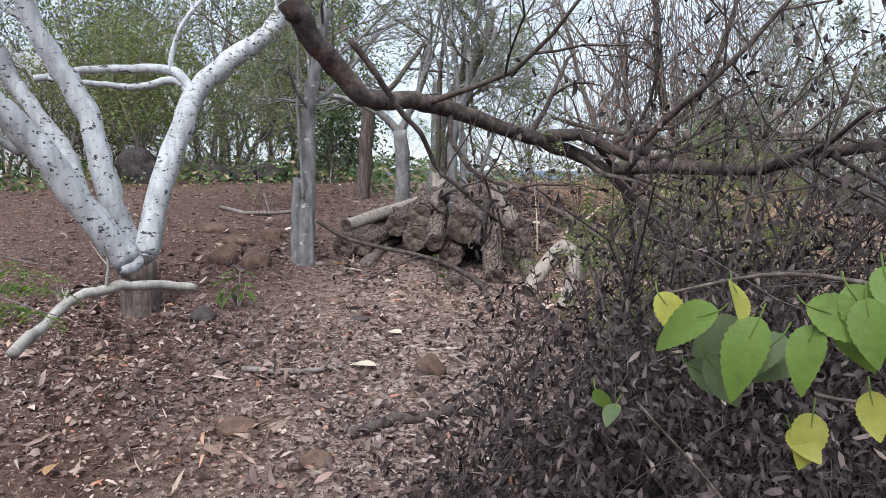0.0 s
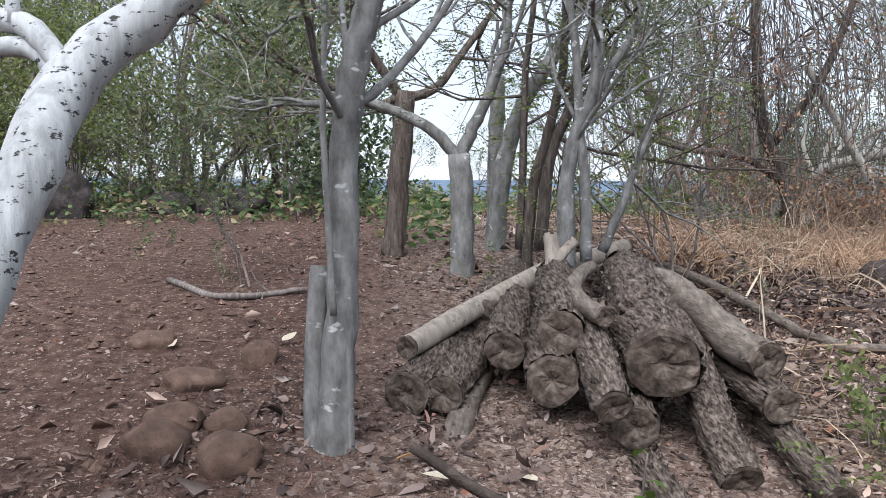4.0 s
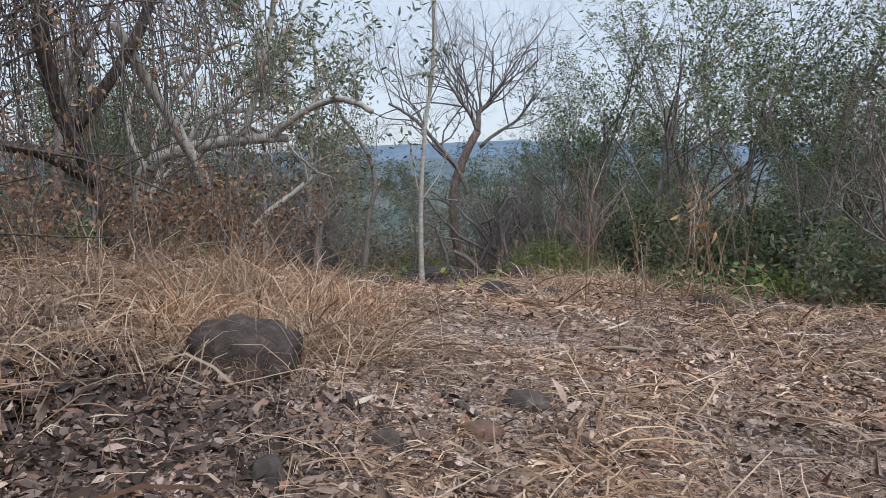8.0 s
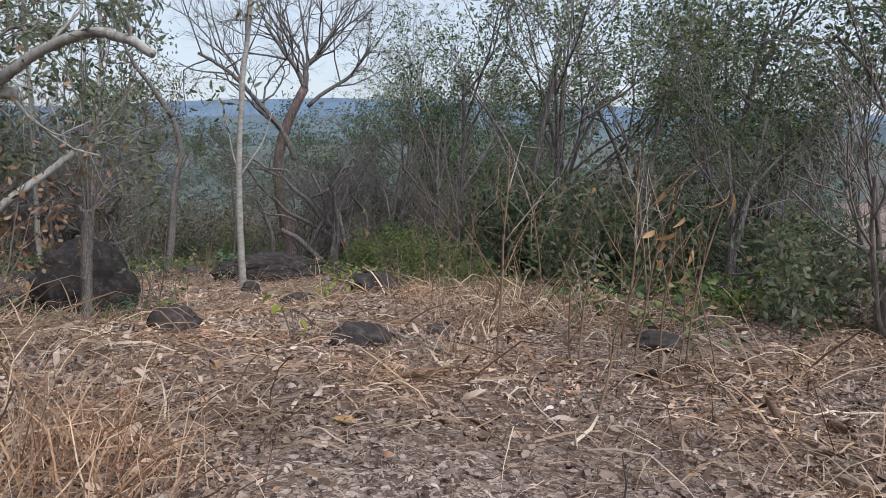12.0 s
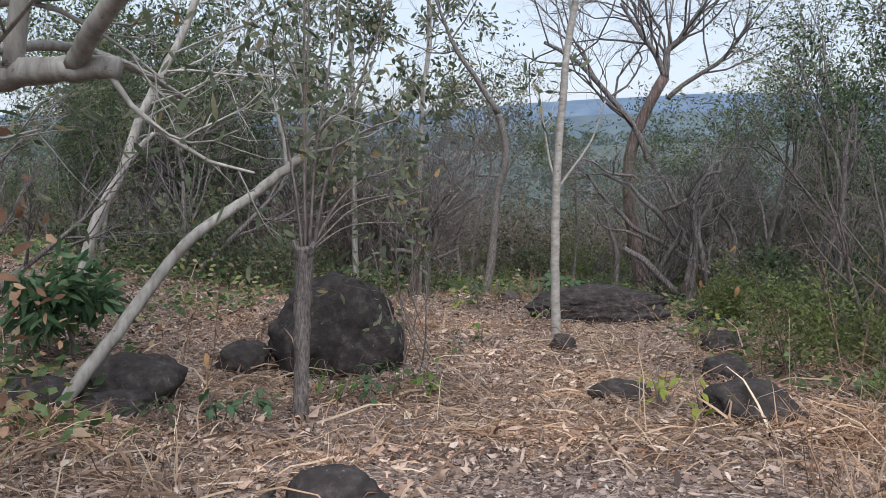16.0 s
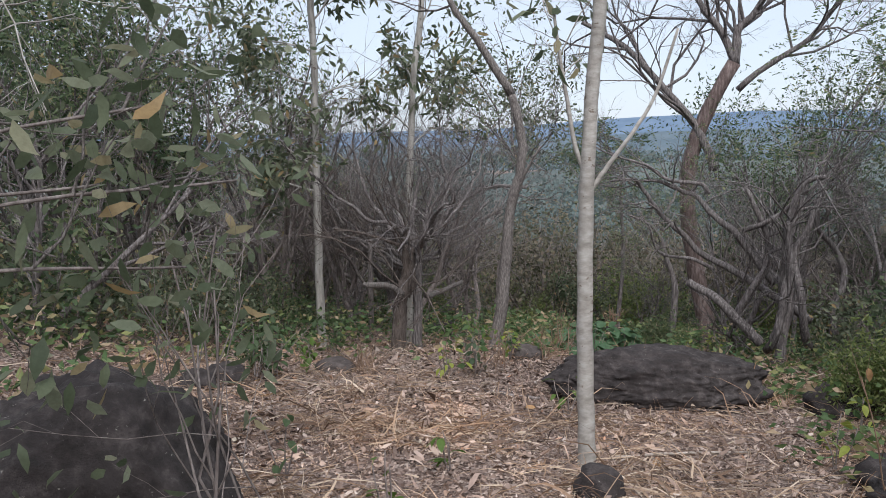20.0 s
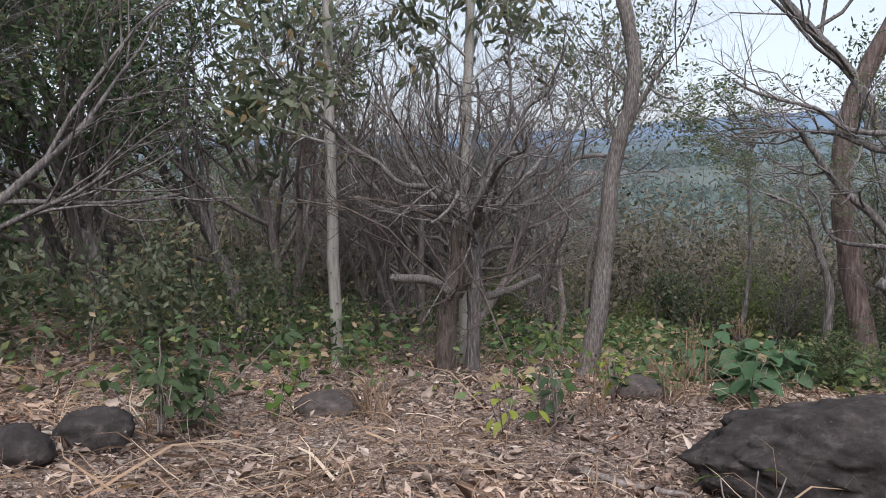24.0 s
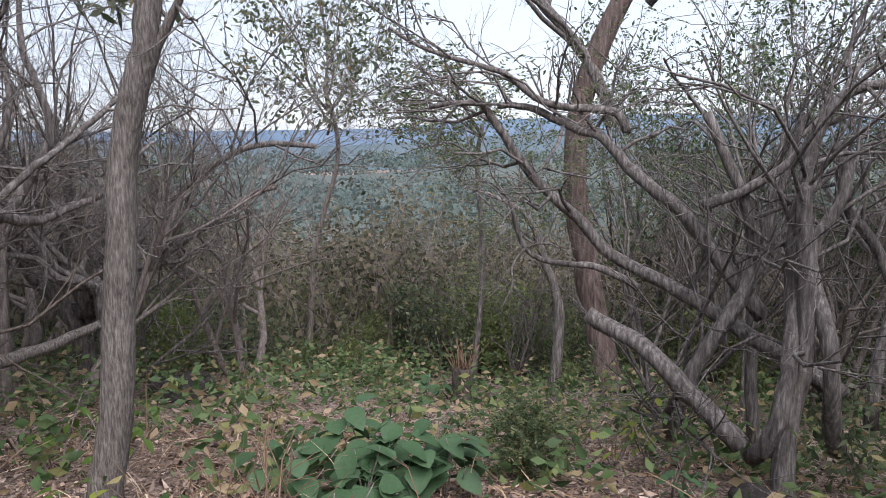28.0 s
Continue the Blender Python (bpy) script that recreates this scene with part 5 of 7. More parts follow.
def log(label, pts, r0, r1, mat):
    """A log: furrowed bark with flakes standing off it, and two sawn ends."""
    rng = LOGS
    low = min(range(len(pts)), key=lambda k: pts[k][2])
    ob = thing("log", pts[low], label, "log", "logs of the pile")
    rough = mat is LOG_BARK
    line = curve_of(pts, 12 if rough else 7)
    line[1:-1] += rng.normal(0, r0 * 0.03, line[1:-1].shape)
    n, sides = len(line), 36 if rough else 18
    d = unit(np.gradient(line, axis=0))
    rr = np.interp(np.linspace(0, 1, n), (0, 0.5, 1), (r0, (r0 + r1) / 2, r1))
    ang = np.arange(sides) * 2 * math.pi / sides
    ridge_of = rng.normal(0, 0.05 if rough else 0.015, sides)            # furrows that run along the log
    lump = 1 + 0.05 * np.sin(ang + rng.uniform(0, 6)) + 0.035 * np.sin(3 * ang + rng.uniform(0, 6))
    side = unit(np.cross(d[0], (0.2, 0.1, 0.95)))
    rings = []
    for k in range(n):
        side = unit(side - d[k] * (side @ d[k]))
        if k % 3 == 0:
            ridge_of = 0.75 * ridge_of + rng.normal(0, 0.04 if rough else 0.01, sides)
        r = rr[k] * (lump + ridge_of + rng.normal(0, 0.022 if rough else 0.006, sides))
        rings.append(line[k] + (np.cos(ang) * r)[:, None] * side + (np.sin(ang) * r)[:, None] * np.cross(d[k], side))
    i = np.arange(sides)
    j = (i + 1) % sides
    g = Geo()
    g.add(np.concatenate(rings), np.concatenate([np.stack([k * sides + i, k * sides + j, (k + 1) * sides + j, (k + 1) * sides + i], 1) for k in range(n - 1)]))
    skin = part("bark", g, mat, ob)
    if rough:
        g = Geo()
        m = int(2600 * r0)
        k, a = rng.integers(0, n - 1, m), rng.uniform(0, 6.28, m)
        w = unit(line[k + 1] - line[k])
        b = unit(np.cross(w, (0.2, 0.1, 0.95)))
        out = b * np.cos(a)[:, None] + np.cross(w, b) * np.sin(a)[:, None]
        leaves(g, line[k] + out * r0 * 0.99, w + 0.3 * out, rng.uniform(0.02, 0.055, m), rng.uniform(0.007, 0.018, m), rng, 0.25)
        tagged(part("bark_flake", g, mat, skin), kind="stuff")
    for p, q, r in ((line[0], line[1], r0), (line[-1], line[-2], r1)):
        cut_end(ob, p, unit(p - q), r * 0.99, rng)


def stick(label, pts, r0, r1, mat):
    rng = LOGS
    ob = thing("fallen_branch" if r0 > 0.02 else "stick", pts[0], label, "branch")
    line = curve_of(pts, 4)
    line[1:-1] += rng.normal(0, r0 * 0.2, line[1:-1].shape)
    g = Geo()
    tube(g, line, [r0, r0 * 0.9, r1], 8, 0.06, rng)
    part("stem", g, mat, ob)
    for _ in range(3):
        k = int(rng.integers(2, len(line) - 1))
        g, tips = Geo(), []
        ramify(g, rng, line[k], unit(line[k] - line[k - 1] + rng.normal(0, 0.6, 3) + (0, 0, 0.3)), rng.uniform(0.08, 0.25), r1 * 0.55, 1, 2, 0.8, tips, sides=4)
        part("side_twig", g, mat, ob)


ROCKS = np.random.default_rng(33)


def rock(x, y, a, b, h, turn, mat, label):
    """A boulder: a rounded, pitted lump bedded in the soil."""
    bm = bmesh.new()
    bmesh.ops.create_icosphere(bm, subdivisions=6 if a > 0.7 else 5 if a > 0.5 else 4 if a > 0.15 else 3, radius=1)
    off = Vector(ROCKS.uniform(-50, 50, 3))
    cuts = [(Vector(unit(ROCKS.normal(0, 1, 3) * (1, 1, 0.7))), ROCKS.uniform(0.72, 0.95)) for _ in range(9)]
    for v in bm.verts:
        n = v.co.normalized()
        c = n.copy()
        for way, lim in cuts:                      # flattened faces
            over = c.dot(way) - lim
            if over > 0:
                c -= way * over * 0.8
        k = 1 + 0.16 * noise.fractal(n * 1.3 + off, 0.9, 2.0, 4) + 0.05 * noise.fractal(n * 5 + off, 0.8, 2.1, 4) + 0.03 * noise.fractal(n * 15 + off, 0.7, 2.1, 4)
        c *= k
        c.z = c.z * 0.62 + 0.32
        v.co = Vector((c.x * a * 1.04, c.y * b * 1.04, c.z * h))
    me = bpy.data.meshes.new("rock")
    bm.to_mesh(me)
    bm.free()
    me.polygons.foreach_set("use_smooth", np.full(len(me.polygons), True))
    me.materials.append(mat)
    ob = new("boulder" if a > 0.3 else "rock", me)
    ob.matrix_basis = pose(x, y, gz(x, y) - 0.02, 0, 0, turn)
    tagged(ob, label, "rock")


# the log pile
log('long pale debarked log lying across the pile', [(-0.85, 6.54, 1.09), (-0.54, 6.99, 1.18), (-0.08, 7.64, 1.3), (0.25, 8.18, 1.31), (0.61, 8.65, 1.35)], 0.05, 0.055, BARE_WOOD)
log('thick rough-barked log on the pile', [(0.12, 6.16, 1.1), (0.17, 6.6, 1.2), (0.25, 7.1, 1.27), (0.34, 7.6, 1.27)], 0.14, 0.14, LOG_BARK)
log('log with a crumbling decayed cut face', [(-0.23, 6.38, 1.18), (-0.17, 6.8, 1.26), (-0.1, 7.3, 1.3)], 0.093, 0.1, LOG_BARK)
log('stout log with a broad sawn face', [(-0.27, 6.32, 1.0), (-0.2, 6.8, 1.07), (-0.1, 7.3, 1.11)], 0.105, 0.11, LOG_BARK)
log('furrowed log sloping down out of the pile', [(-0.11, 5.98, 0.99), (-0.1, 6.3, 1.1), (-0.08, 6.7, 1.2)], 0.068, 0.075, LOG_BARK)
log('round log low in the pile', [(0.01, 6.12, 0.87), (0.06, 6.7, 0.94)], 0.085, 0.09, LOG_BARK)
log('furrowed log sloping down to the ground', [(0.35, 5.95, 0.73), (0.34, 6.2, 0.87), (0.36, 6.59, 1.07), (0.38, 6.9, 1.17)], 0.075, 0.08, LOG_BARK)
log('curved grey log with a dark cut end', [(0.56, 6.26, 1.09), (0.5, 6.5, 1.13), (0.46, 6.75, 1.22), (0.38, 6.98, 1.3), (0.28, 7.12, 1.31)], 0.078, 0.07, GREY_LOG)
log('sawn log under the curved log', [(0.57, 6.15, 0.94), (0.55, 6.7, 1.0)], 0.072, 0.07, LOG_BARK)
log('thin log running down to the ground', [(0.63, 5.82, 0.71), (0.6, 6.3, 0.84), (0.58, 6.6, 0.9)], 0.058, 0.06, LOG_BARK)
log('smooth grey log leaning against the pile', [(-0.68, 6.16, 0.74), (-0.6, 6.5, 0.86), (-0.5, 6.85, 0.93)], 0.056, 0.06, GREY_LOG)
log('shredded log with torn bark', [(-0.44, 6.52, 1.08), (-0.38, 6.85, 1.13), (-0.3, 7.25, 1.17)], 0.085, 0.09, LOG_BARK)
log('broad brown log with loose bark', [(-0.85, 6.4, 0.93), (-0.64, 6.9, 1.0), (-0.4, 7.6, 1.08)], 0.1, 0.1, LOG_BARK)
log('brown log lying beside its broad neighbour', [(-0.7, 6.38, 0.93), (-0.5, 6.95, 1.0), (-0.3, 7.6, 1.08)], 0.08, 0.09, LOG_BARK)
log('brown log with loose bark behind the pile', [(-0.5, 7.0, 1.12), (-0.33, 7.7, 1.17), (-0.1, 8.7, 1.16)], 0.1, 0.11, LOG_BARK)
log('log with a dark sawn end on the leaf litter', [(0.03, 5.64, 0.71), (0.05, 6.14, 0.73)], 0.062, 0.06, LOG_BARK)
log('pale split stub standing out of the pile', [(-0.12, 7.2, 1.28), (-0.12, 7.26, 1.4), (-0.13, 7.3, 1.52)], 0.048, 0.036, BARE_WOOD)
log('short pale prong of the split stub', [(-0.11, 7.24, 1.38), (-0.06, 7.24, 1.44), (0.0, 7.25, 1.5)], 0.03, 0.024, BARE_WOOD)
log('pale crooked limb wedged in the pile', [(-0.06, 6.34, 1.25), (-0.11, 6.48, 1.27), (-0.12, 6.7, 1.31), (-0.05, 6.92, 1.35), (0.04, 7.1, 1.37)], 0.042, 0.032, GREY_LOG)
log('short stub of wood beside the pile', [(0.88, 7.25, 0.97), (0.92, 7.6, 1.0)], 0.06, 0.06, GREY_LOG)
log('dark log bearing the pile', [(-0.35, 6.75, 0.86), (-0.25, 7.4, 0.88)], 0.085, 0.09, LOG_BARK)
log('dark log deep in the pile', [(0.2, 6.65, 0.92), (0.22, 7.4, 0.96)], 0.1, 0.1, LOG_BARK)
log('bent bleached branch stump on the litter', [(0.48, 4.8, 0.8), (0.58, 4.87, 0.93), (0.7, 4.92, 1.05), (0.76, 4.9, 1.0), (0.75, 4.79, 0.88), (0.68, 4.71, 0.71)], 0.05, 0.045, BARE_WOOD)

# sticks and fallen branches
stick('long peeled branch lying over the litter', [(1.03, 9.1, 1.17), (1.24, 8.66, 1.07), (1.45, 8.14, 0.93), (1.55, 7.75, 0.87), (1.79, 7.53, 0.87), (1.86, 7.23, 0.82), (1.99, 6.98, 0.83), (2.12, 6.85, 0.84)], 0.033, 0.022, GREY_LOG)
stick('forked dead stick on the ground', [(2.09, 6.82, 0.79), (2.23, 6.88, 0.86), (2.48, 6.9, 0.91), (2.78, 6.76, 0.96), (3.08, 6.57, 0.99)], 0.022, 0.014, TWIG)
stick('pale fallen branch bowed over the leaf litter', [(-2.05, 3.67, 0.66), (-2.01, 3.91, 0.77), (-1.93, 4.18, 0.87), (-1.76, 4.36, 0.89), (-1.6, 4.53, 0.87), (-1.48, 4.62, 0.84)], 0.03, 0.025, PALE_BARK)
stick('thin dead stick lying on the red soil', [(-1.05, 3.98, 0.52), (-0.84, 3.97, 0.51), (-0.68, 4.04, 0.5), (-0.55, 4.12, 0.5)], 0.016, 0.011, TWIG)
stick('rotting branch half buried in litter', [(-0.42, 3.29, 0.41), (-0.24, 3.48, 0.41), (0.01, 3.57, 0.42), (0.28, 3.62, 0.41)], 0.03, 0.021, DARK_BARK)
stick('dry grey stick lying on the red terrace', [(-2.37, 8.28, 1.17), (-1.95, 7.82, 1.13), (-1.67, 7.92, 1.13), (-1.46, 7.94, 1.15)], 0.022, 0.015, TWIG)
stick('dark bent stick in the litter', [(3.97, 8.95, 0.73), (3.94, 8.68, 0.69), (3.91, 8.46, 0.67), (4.13, 8.24, 0.66)], 0.02, 0.014, DARK_BARK)
stick('thin dark stick in the litter', [(2.72, 8.82, 0.82), (2.7, 8.54, 0.79), (2.83, 8.41, 0.75)], 0.012, 0.008, DARK_BARK)
stick('dark dead stick beside the rock', [(6.35, 12.78, 0.64), (6.56, 12.98, 0.58), (6.96, 13.54, 0.45)], 0.025, 0.017, DARK_BARK)
stick('dry dark branch lying on the straw litter', [(5.82, 9.14, 0.65), (5.94, 8.95, 0.65), (6.02, 8.7, 0.64)], 0.016, 0.011, DARK_BARK)
stick('bleached root-like stick lying on the litter', [(9.82, 20.32, -0.49), (9.93, 20.67, -0.55), (10.05, 20.76, -0.59), (10.1, 20.53, -0.6), (10.29, 20.56, -0.64), (10.43, 20.61, -0.66)], 0.014, 0.01, BARE_WOOD)
stick('pale bleached stick lying on the litter', [(12.04, 17.42, -0.6), (12.7, 17.45, -0.72), (13.25, 17.26, -0.76)], 0.012, 0.008, BARE_WOOD)
stick('dark rotten stick lying on the litter', [(13.5, 18.72, -0.9), (13.87, 18.46, -0.91), (14.21, 18.12, -0.9)], 0.016, 0.011, DARK_BARK)
stick('dead grey branch lying on the litter', [(12.58, 19.89, -0.91), (12.78, 19.6, -0.92), (12.94, 19.35, -0.91)], 0.022, 0.015, TWIG)
stick('pale dry stalk lying on the litter', [(7.71, 11.45, 0.56), (7.61, 11.07, 0.55), (7.47, 10.73, 0.56)], 0.014, 0.01, BARE_WOOD)

# rocks
rock(8.81, 16.97, 0.6, 0.45, 0.92, -23.0, ROCK, 'large rounded dark basalt boulder in the litter')
rock(13.94, 18.9, 0.98, 0.42, 0.56, -33.0, ROCK, 'long low dark boulder with a fissured back')
rock(14.95, 17.75, 0.28, 0.22, 0.33, -55.0, ROCK, 'dark rock beside the long boulder')
rock(15.4, 17.5, 0.24, 0.19, 0.25, -58.0, ROCK, 'low dark rock beside the long boulder')
rock(7.08, 13.15, 0.19, 0.16, 0.24, -30.0, ROCK, 'dark rounded rock in the straw')
rock(7.35, 11.53, 0.22, 0.17, 0.18, -47.0, ROCK, 'broad flat dark rock in the straw')
rock(10.12, 14.62, 0.22, 0.17, 0.21, -44.0, ROCK, 'dark rock bedded in dry leaves')
rock(9.84, 13.22, 0.3, 0.22, 0.3, -51.0, ROCK, 'dark rock half hidden by dry stalks')
rock(7.96, 11.23, 0.09, 0.07, 0.13, -56.0, STONE, 'grey stone in the straw')
rock(13.04, 15.95, 0.23, 0.18, 0.23, -50.0, ROCK, 'small dark rock at the edge of the clearing')
rock(6.86, 16.35, 0.37, 0.3, 0.39, -11.0, ROCK, 'dark rock under the leaning trunk')
rock(6.64, 15.91, 0.27, 0.22, 0.21, -10.0, ROCK, 'low dark rock under the leaning trunk')
rock(6.17, 16.05, 0.31, 0.25, 0.21, -5.0, ROCK, 'low dark rock in the litter')
rock(7.99, 17.15, 0.24, 0.19, 0.29, -18.0, ROCK, 'dark rock beside the large boulder')
rock(11.52, 16.89, 0.15, 0.13, 0.23, -42.0, ROCK, 'small round dark stone at the sapling foot')
rock(13.24, 16.12, 0.28, 0.22, 0.25, -55.0, ROCK, 'reddish dark rock in the litter')
rock(3.2, 9.8, 0.34, 0.26, 0.33, -29.0, EARTHY, 'earthy grey rock mound among dry grass')
rock(2.53, 8.48, 0.08, 0.06, 0.16, -32.0, STONE, 'smooth grey stone in the litter')
rock(3.27, 8.62, 0.08, 0.06, 0.11, -41.0, STONE, 'rough grey stone in the litter')
rock(4.3, 8.62, 0.14, 0.11, 0.11, -51.0, STONE, 'flat grey stone in the litter')
rock(3.75, 8.48, 0.12, 0.1, 0.11, -48.0, RED_STONE, 'reddish flat stone in the litter')
rock(11.78, 14.92, 0.23, 0.18, 0.24, -53.0, ROCK, 'dark stone at the edge of the clearing')
rock(8.87, 9.84, 0.19, 0.15, 0.15, -72.0, ROCK, 'dark stone at the foot of a dry stalk')
rock(11.71, 21.65, 0.23, 0.19, 0.21, -12.0, STONE, 'rough grey rock in the leaf litter')
rock(9.93, 20.31, 0.16, 0.13, 0.2, 4.0, ROCK, 'rounded dark rock with a root over it')
rock(10.25, 20.66, 0.18, 0.15, 0.23, -1.0, ROCK, 'rounded dark rock beside a leafy plant')
rock(14.05, 21.26, 0.2, 0.16, 0.21, -39.0, STONE, 'grey rock among dry stems')
rock(16.19, 26.95, 0.42, 0.29, 0.36, -19.0, ROCK, 'long dark rock behind the trunk')
rock(17.66, 20.66, 0.2, 0.16, 0.18, -60.0, ROCK, 'dark rock at the foot of the thicket')
rock(-0.1, 4.16, 0.08, 0.07, 0.12, 1.0, RED_STONE, 'squarish reddish stone on the soil')
rock(-0.53, 3.11, 0.07, 0.05, 0.07, 10.0, RED_STONE, 'flat reddish stone on the soil')
rock(-0.93, 3.4, 0.09, 0.07, 0.08, 15.0, RED_STONE, 'reddish stone in the litter')
rock(-1.71, 5.97, 0.11, 0.1, 0.14, 16.0, RED_STONE, 'reddish stone on the terrace')
rock(-1.43, 5.88, 0.11, 0.1, 0.14, 14.0, RED_STONE, 'reddish stone on the terrace')
rock(-1.7, 6.14, 0.11, 0.09, 0.12, 14.0, RED_STONE, 'reddish stone beside the thin tree')
rock(-0.56, 4.92, 0.06, 0.05, 0.05, -1.0, STONE, 'flat pale stone on the path')
rock(-1.45, 4.63, 0.07, 0.06, 0.1, 17.0, STONE, 'grey stone on the soil')
rock(-0.77, 5.24, 0.08, 0.07, 0.05, 3.0, RED_STONE, 'flat reddish stone in the litter')
rock(-2.07, 7.05, 0.11, 0.09, 0.1, 20.0, RED_STONE, 'reddish stone on the terrace')
rock(-1.75, 6.58, 0.13, 0.1, 0.11, 18.0, RED_STONE, 'broad reddish stone on the terrace')
rock(-1.53, 6.9, 0.09, 0.08, 0.12, 12.0, RED_STONE, 'rough reddish stone by the thin tree')
rock(-1.51, 6.16, 0.08, 0.07, 0.1, 15.0, RED_STONE, 'earthy stone on the terrace')
rock(-4.95, 12.7, 0.34, 0.26, 0.6, 0.0, ROCK, 'dark rock edging the red terrace')
rock(-3.99, 13.5, 0.31, 0.25, 0.33, 0.0, ROCK, 'dark rock edging the red terrace')
rock(-3.49, 13.65, 0.26, 0.2, 0.33, 0.0, ROCK, 'dark rock edging the red terrace')
rock(-3.07, 13.75, 0.28, 0.22, 0.37, 0.0, ROCK, 'dark rock edging the red terrace')

# ---- shrubs and plants beside the walk ----
def bush(name, label, at, seed, stems, height, radius, lean, levels, kids, wood, leaf=None, per=3, length=0.08, width=0.04, feather=False, jitter=0.06, category="shrub", up=0.03, start=0.15, foot=0.08, droop=0.3, shrink=0.62, curl=0.15):
    """A shrub: each stem a part, its leaves one crown."""
    rng = np.random.default_rng(seed)
    z = gz(at[0], at[1])
    ob = thing(name, (at[0], at[1], z), label, category)
    tips = []
    CLEAR["on"] = True
    for s in range(stems):
        g = Geo()
        p = (at[0] + rng.normal(0, foot), at[1] + rng.normal(0, foot), z - 0.05)
        ramify(g, rng, p, unit((rng.normal(0, lean), rng.normal(0, lean), 1)), height * rng.uniform(0.6, 1.0) * 0.7, radius * rng.uniform(0.7, 1.1), levels, kids, 0.8, tips, 0.2, up, 6, shrink, start)
        if g.n:
            part("stem", g, wood, ob)
    CLEAR["on"] = False
    if leaf is not None and tips:
        geo = feathers_on(tips, rng, per, length, 7, width) if feather else crown_on(tips, rng, per, length, width, jitter, droop, True, curl)
        part("foliage", geo, leaf, ob)
    return ob


def broad_leaf(geo, base, axis, up, length, width, curl=0.25, sides=7):
    """One ovate leaf with a folded midrib and a toothed edge."""
    axis, up = unit(axis), np.asarray(up, float)
    side = unit(np.cross(axis, up))
    face = np.cross(side, axis)
    u = np.linspace(0, 1, sides)
    half = width * 0.5 * np.sin(math.pi * u**0.75) ** 0.8 * (1 + 0.09 * (np.arange(sides) % 2))
    spine = base + axis * (u * length)[:, None] - face * (curl * length * u * u)[:, None]
    lift = (0.22 * half)[:, None] * face
    v = np.concatenate([spine, spine + side * half[:, None] + lift, spine - side * half[:, None] + lift])
    k = np.arange(sides - 1)
    geo.add(v, np.concatenate([np.stack([k, k + 1, sides + k + 1, sides + k], 1), np.stack([k + 1, k, 2 * sides + k, 2 * sides + k + 1], 1)]))


def leafy_plant(name, label, at, seed, height, count, length, width, leaf, spread=0.2, stems=4, category="plant", droop=0.35):
    """A plant of broad leaves, each leaf a part."""
    rng = np.random.default_rng(seed)
    z = gz(at[0], at[1])
    ob = thing(name, (at[0], at[1], z), label, category)
    heads = []
    for s in range(stems):
        g = Geo()
        d = unit((rng.normal(0, spread), rng.normal(0, spread), 1))
        line = wander(rng, (at[0], at[1], z - 0.03), d, height * rng.uniform(0.6, 1.05), 6, 0.08, 0.03)
        tube(g, line, [0.007, 0.003], 5)
        heads.append((line, part("stem", g, TWIG, ob)))
    for k in range(count):
        line, stem = heads[k % stems]
        p = line[min(6, 2 + int(rng.uniform() ** 0.6 * 5))]
        a = rng.uniform(0, 6.28)
        g = Geo()
        stalk = p + np.array((math.cos(a), math.sin(a), 0.25)) * length * 0.35
        tube(g, [p, stalk], [0.002, 0.0015], 3, close=False)
        broad_leaf(g, stalk, (math.cos(a), math.sin(a), -droop + rng.normal(0, 0.3)), (rng.normal(0, 0.25), rng.normal(0, 0.25), 1), length * rng.uniform(0.6, 1.15), width * rng.uniform(0.7, 1.1))
        part("leaf", g, leaf, stem)
    return ob


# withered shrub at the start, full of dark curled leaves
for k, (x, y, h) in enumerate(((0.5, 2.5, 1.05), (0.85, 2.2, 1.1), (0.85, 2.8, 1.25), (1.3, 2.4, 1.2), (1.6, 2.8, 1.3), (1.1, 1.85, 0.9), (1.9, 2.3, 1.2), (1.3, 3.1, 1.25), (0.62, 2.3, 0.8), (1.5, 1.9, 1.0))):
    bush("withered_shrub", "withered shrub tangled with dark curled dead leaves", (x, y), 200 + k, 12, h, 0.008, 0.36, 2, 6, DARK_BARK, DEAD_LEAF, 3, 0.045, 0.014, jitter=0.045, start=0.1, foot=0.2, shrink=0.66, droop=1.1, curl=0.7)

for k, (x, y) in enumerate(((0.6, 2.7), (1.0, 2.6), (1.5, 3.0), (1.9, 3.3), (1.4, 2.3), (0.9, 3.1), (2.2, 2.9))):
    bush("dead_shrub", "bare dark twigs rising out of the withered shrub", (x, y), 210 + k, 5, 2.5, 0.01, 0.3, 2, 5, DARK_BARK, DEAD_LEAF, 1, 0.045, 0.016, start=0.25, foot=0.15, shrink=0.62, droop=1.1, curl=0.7)


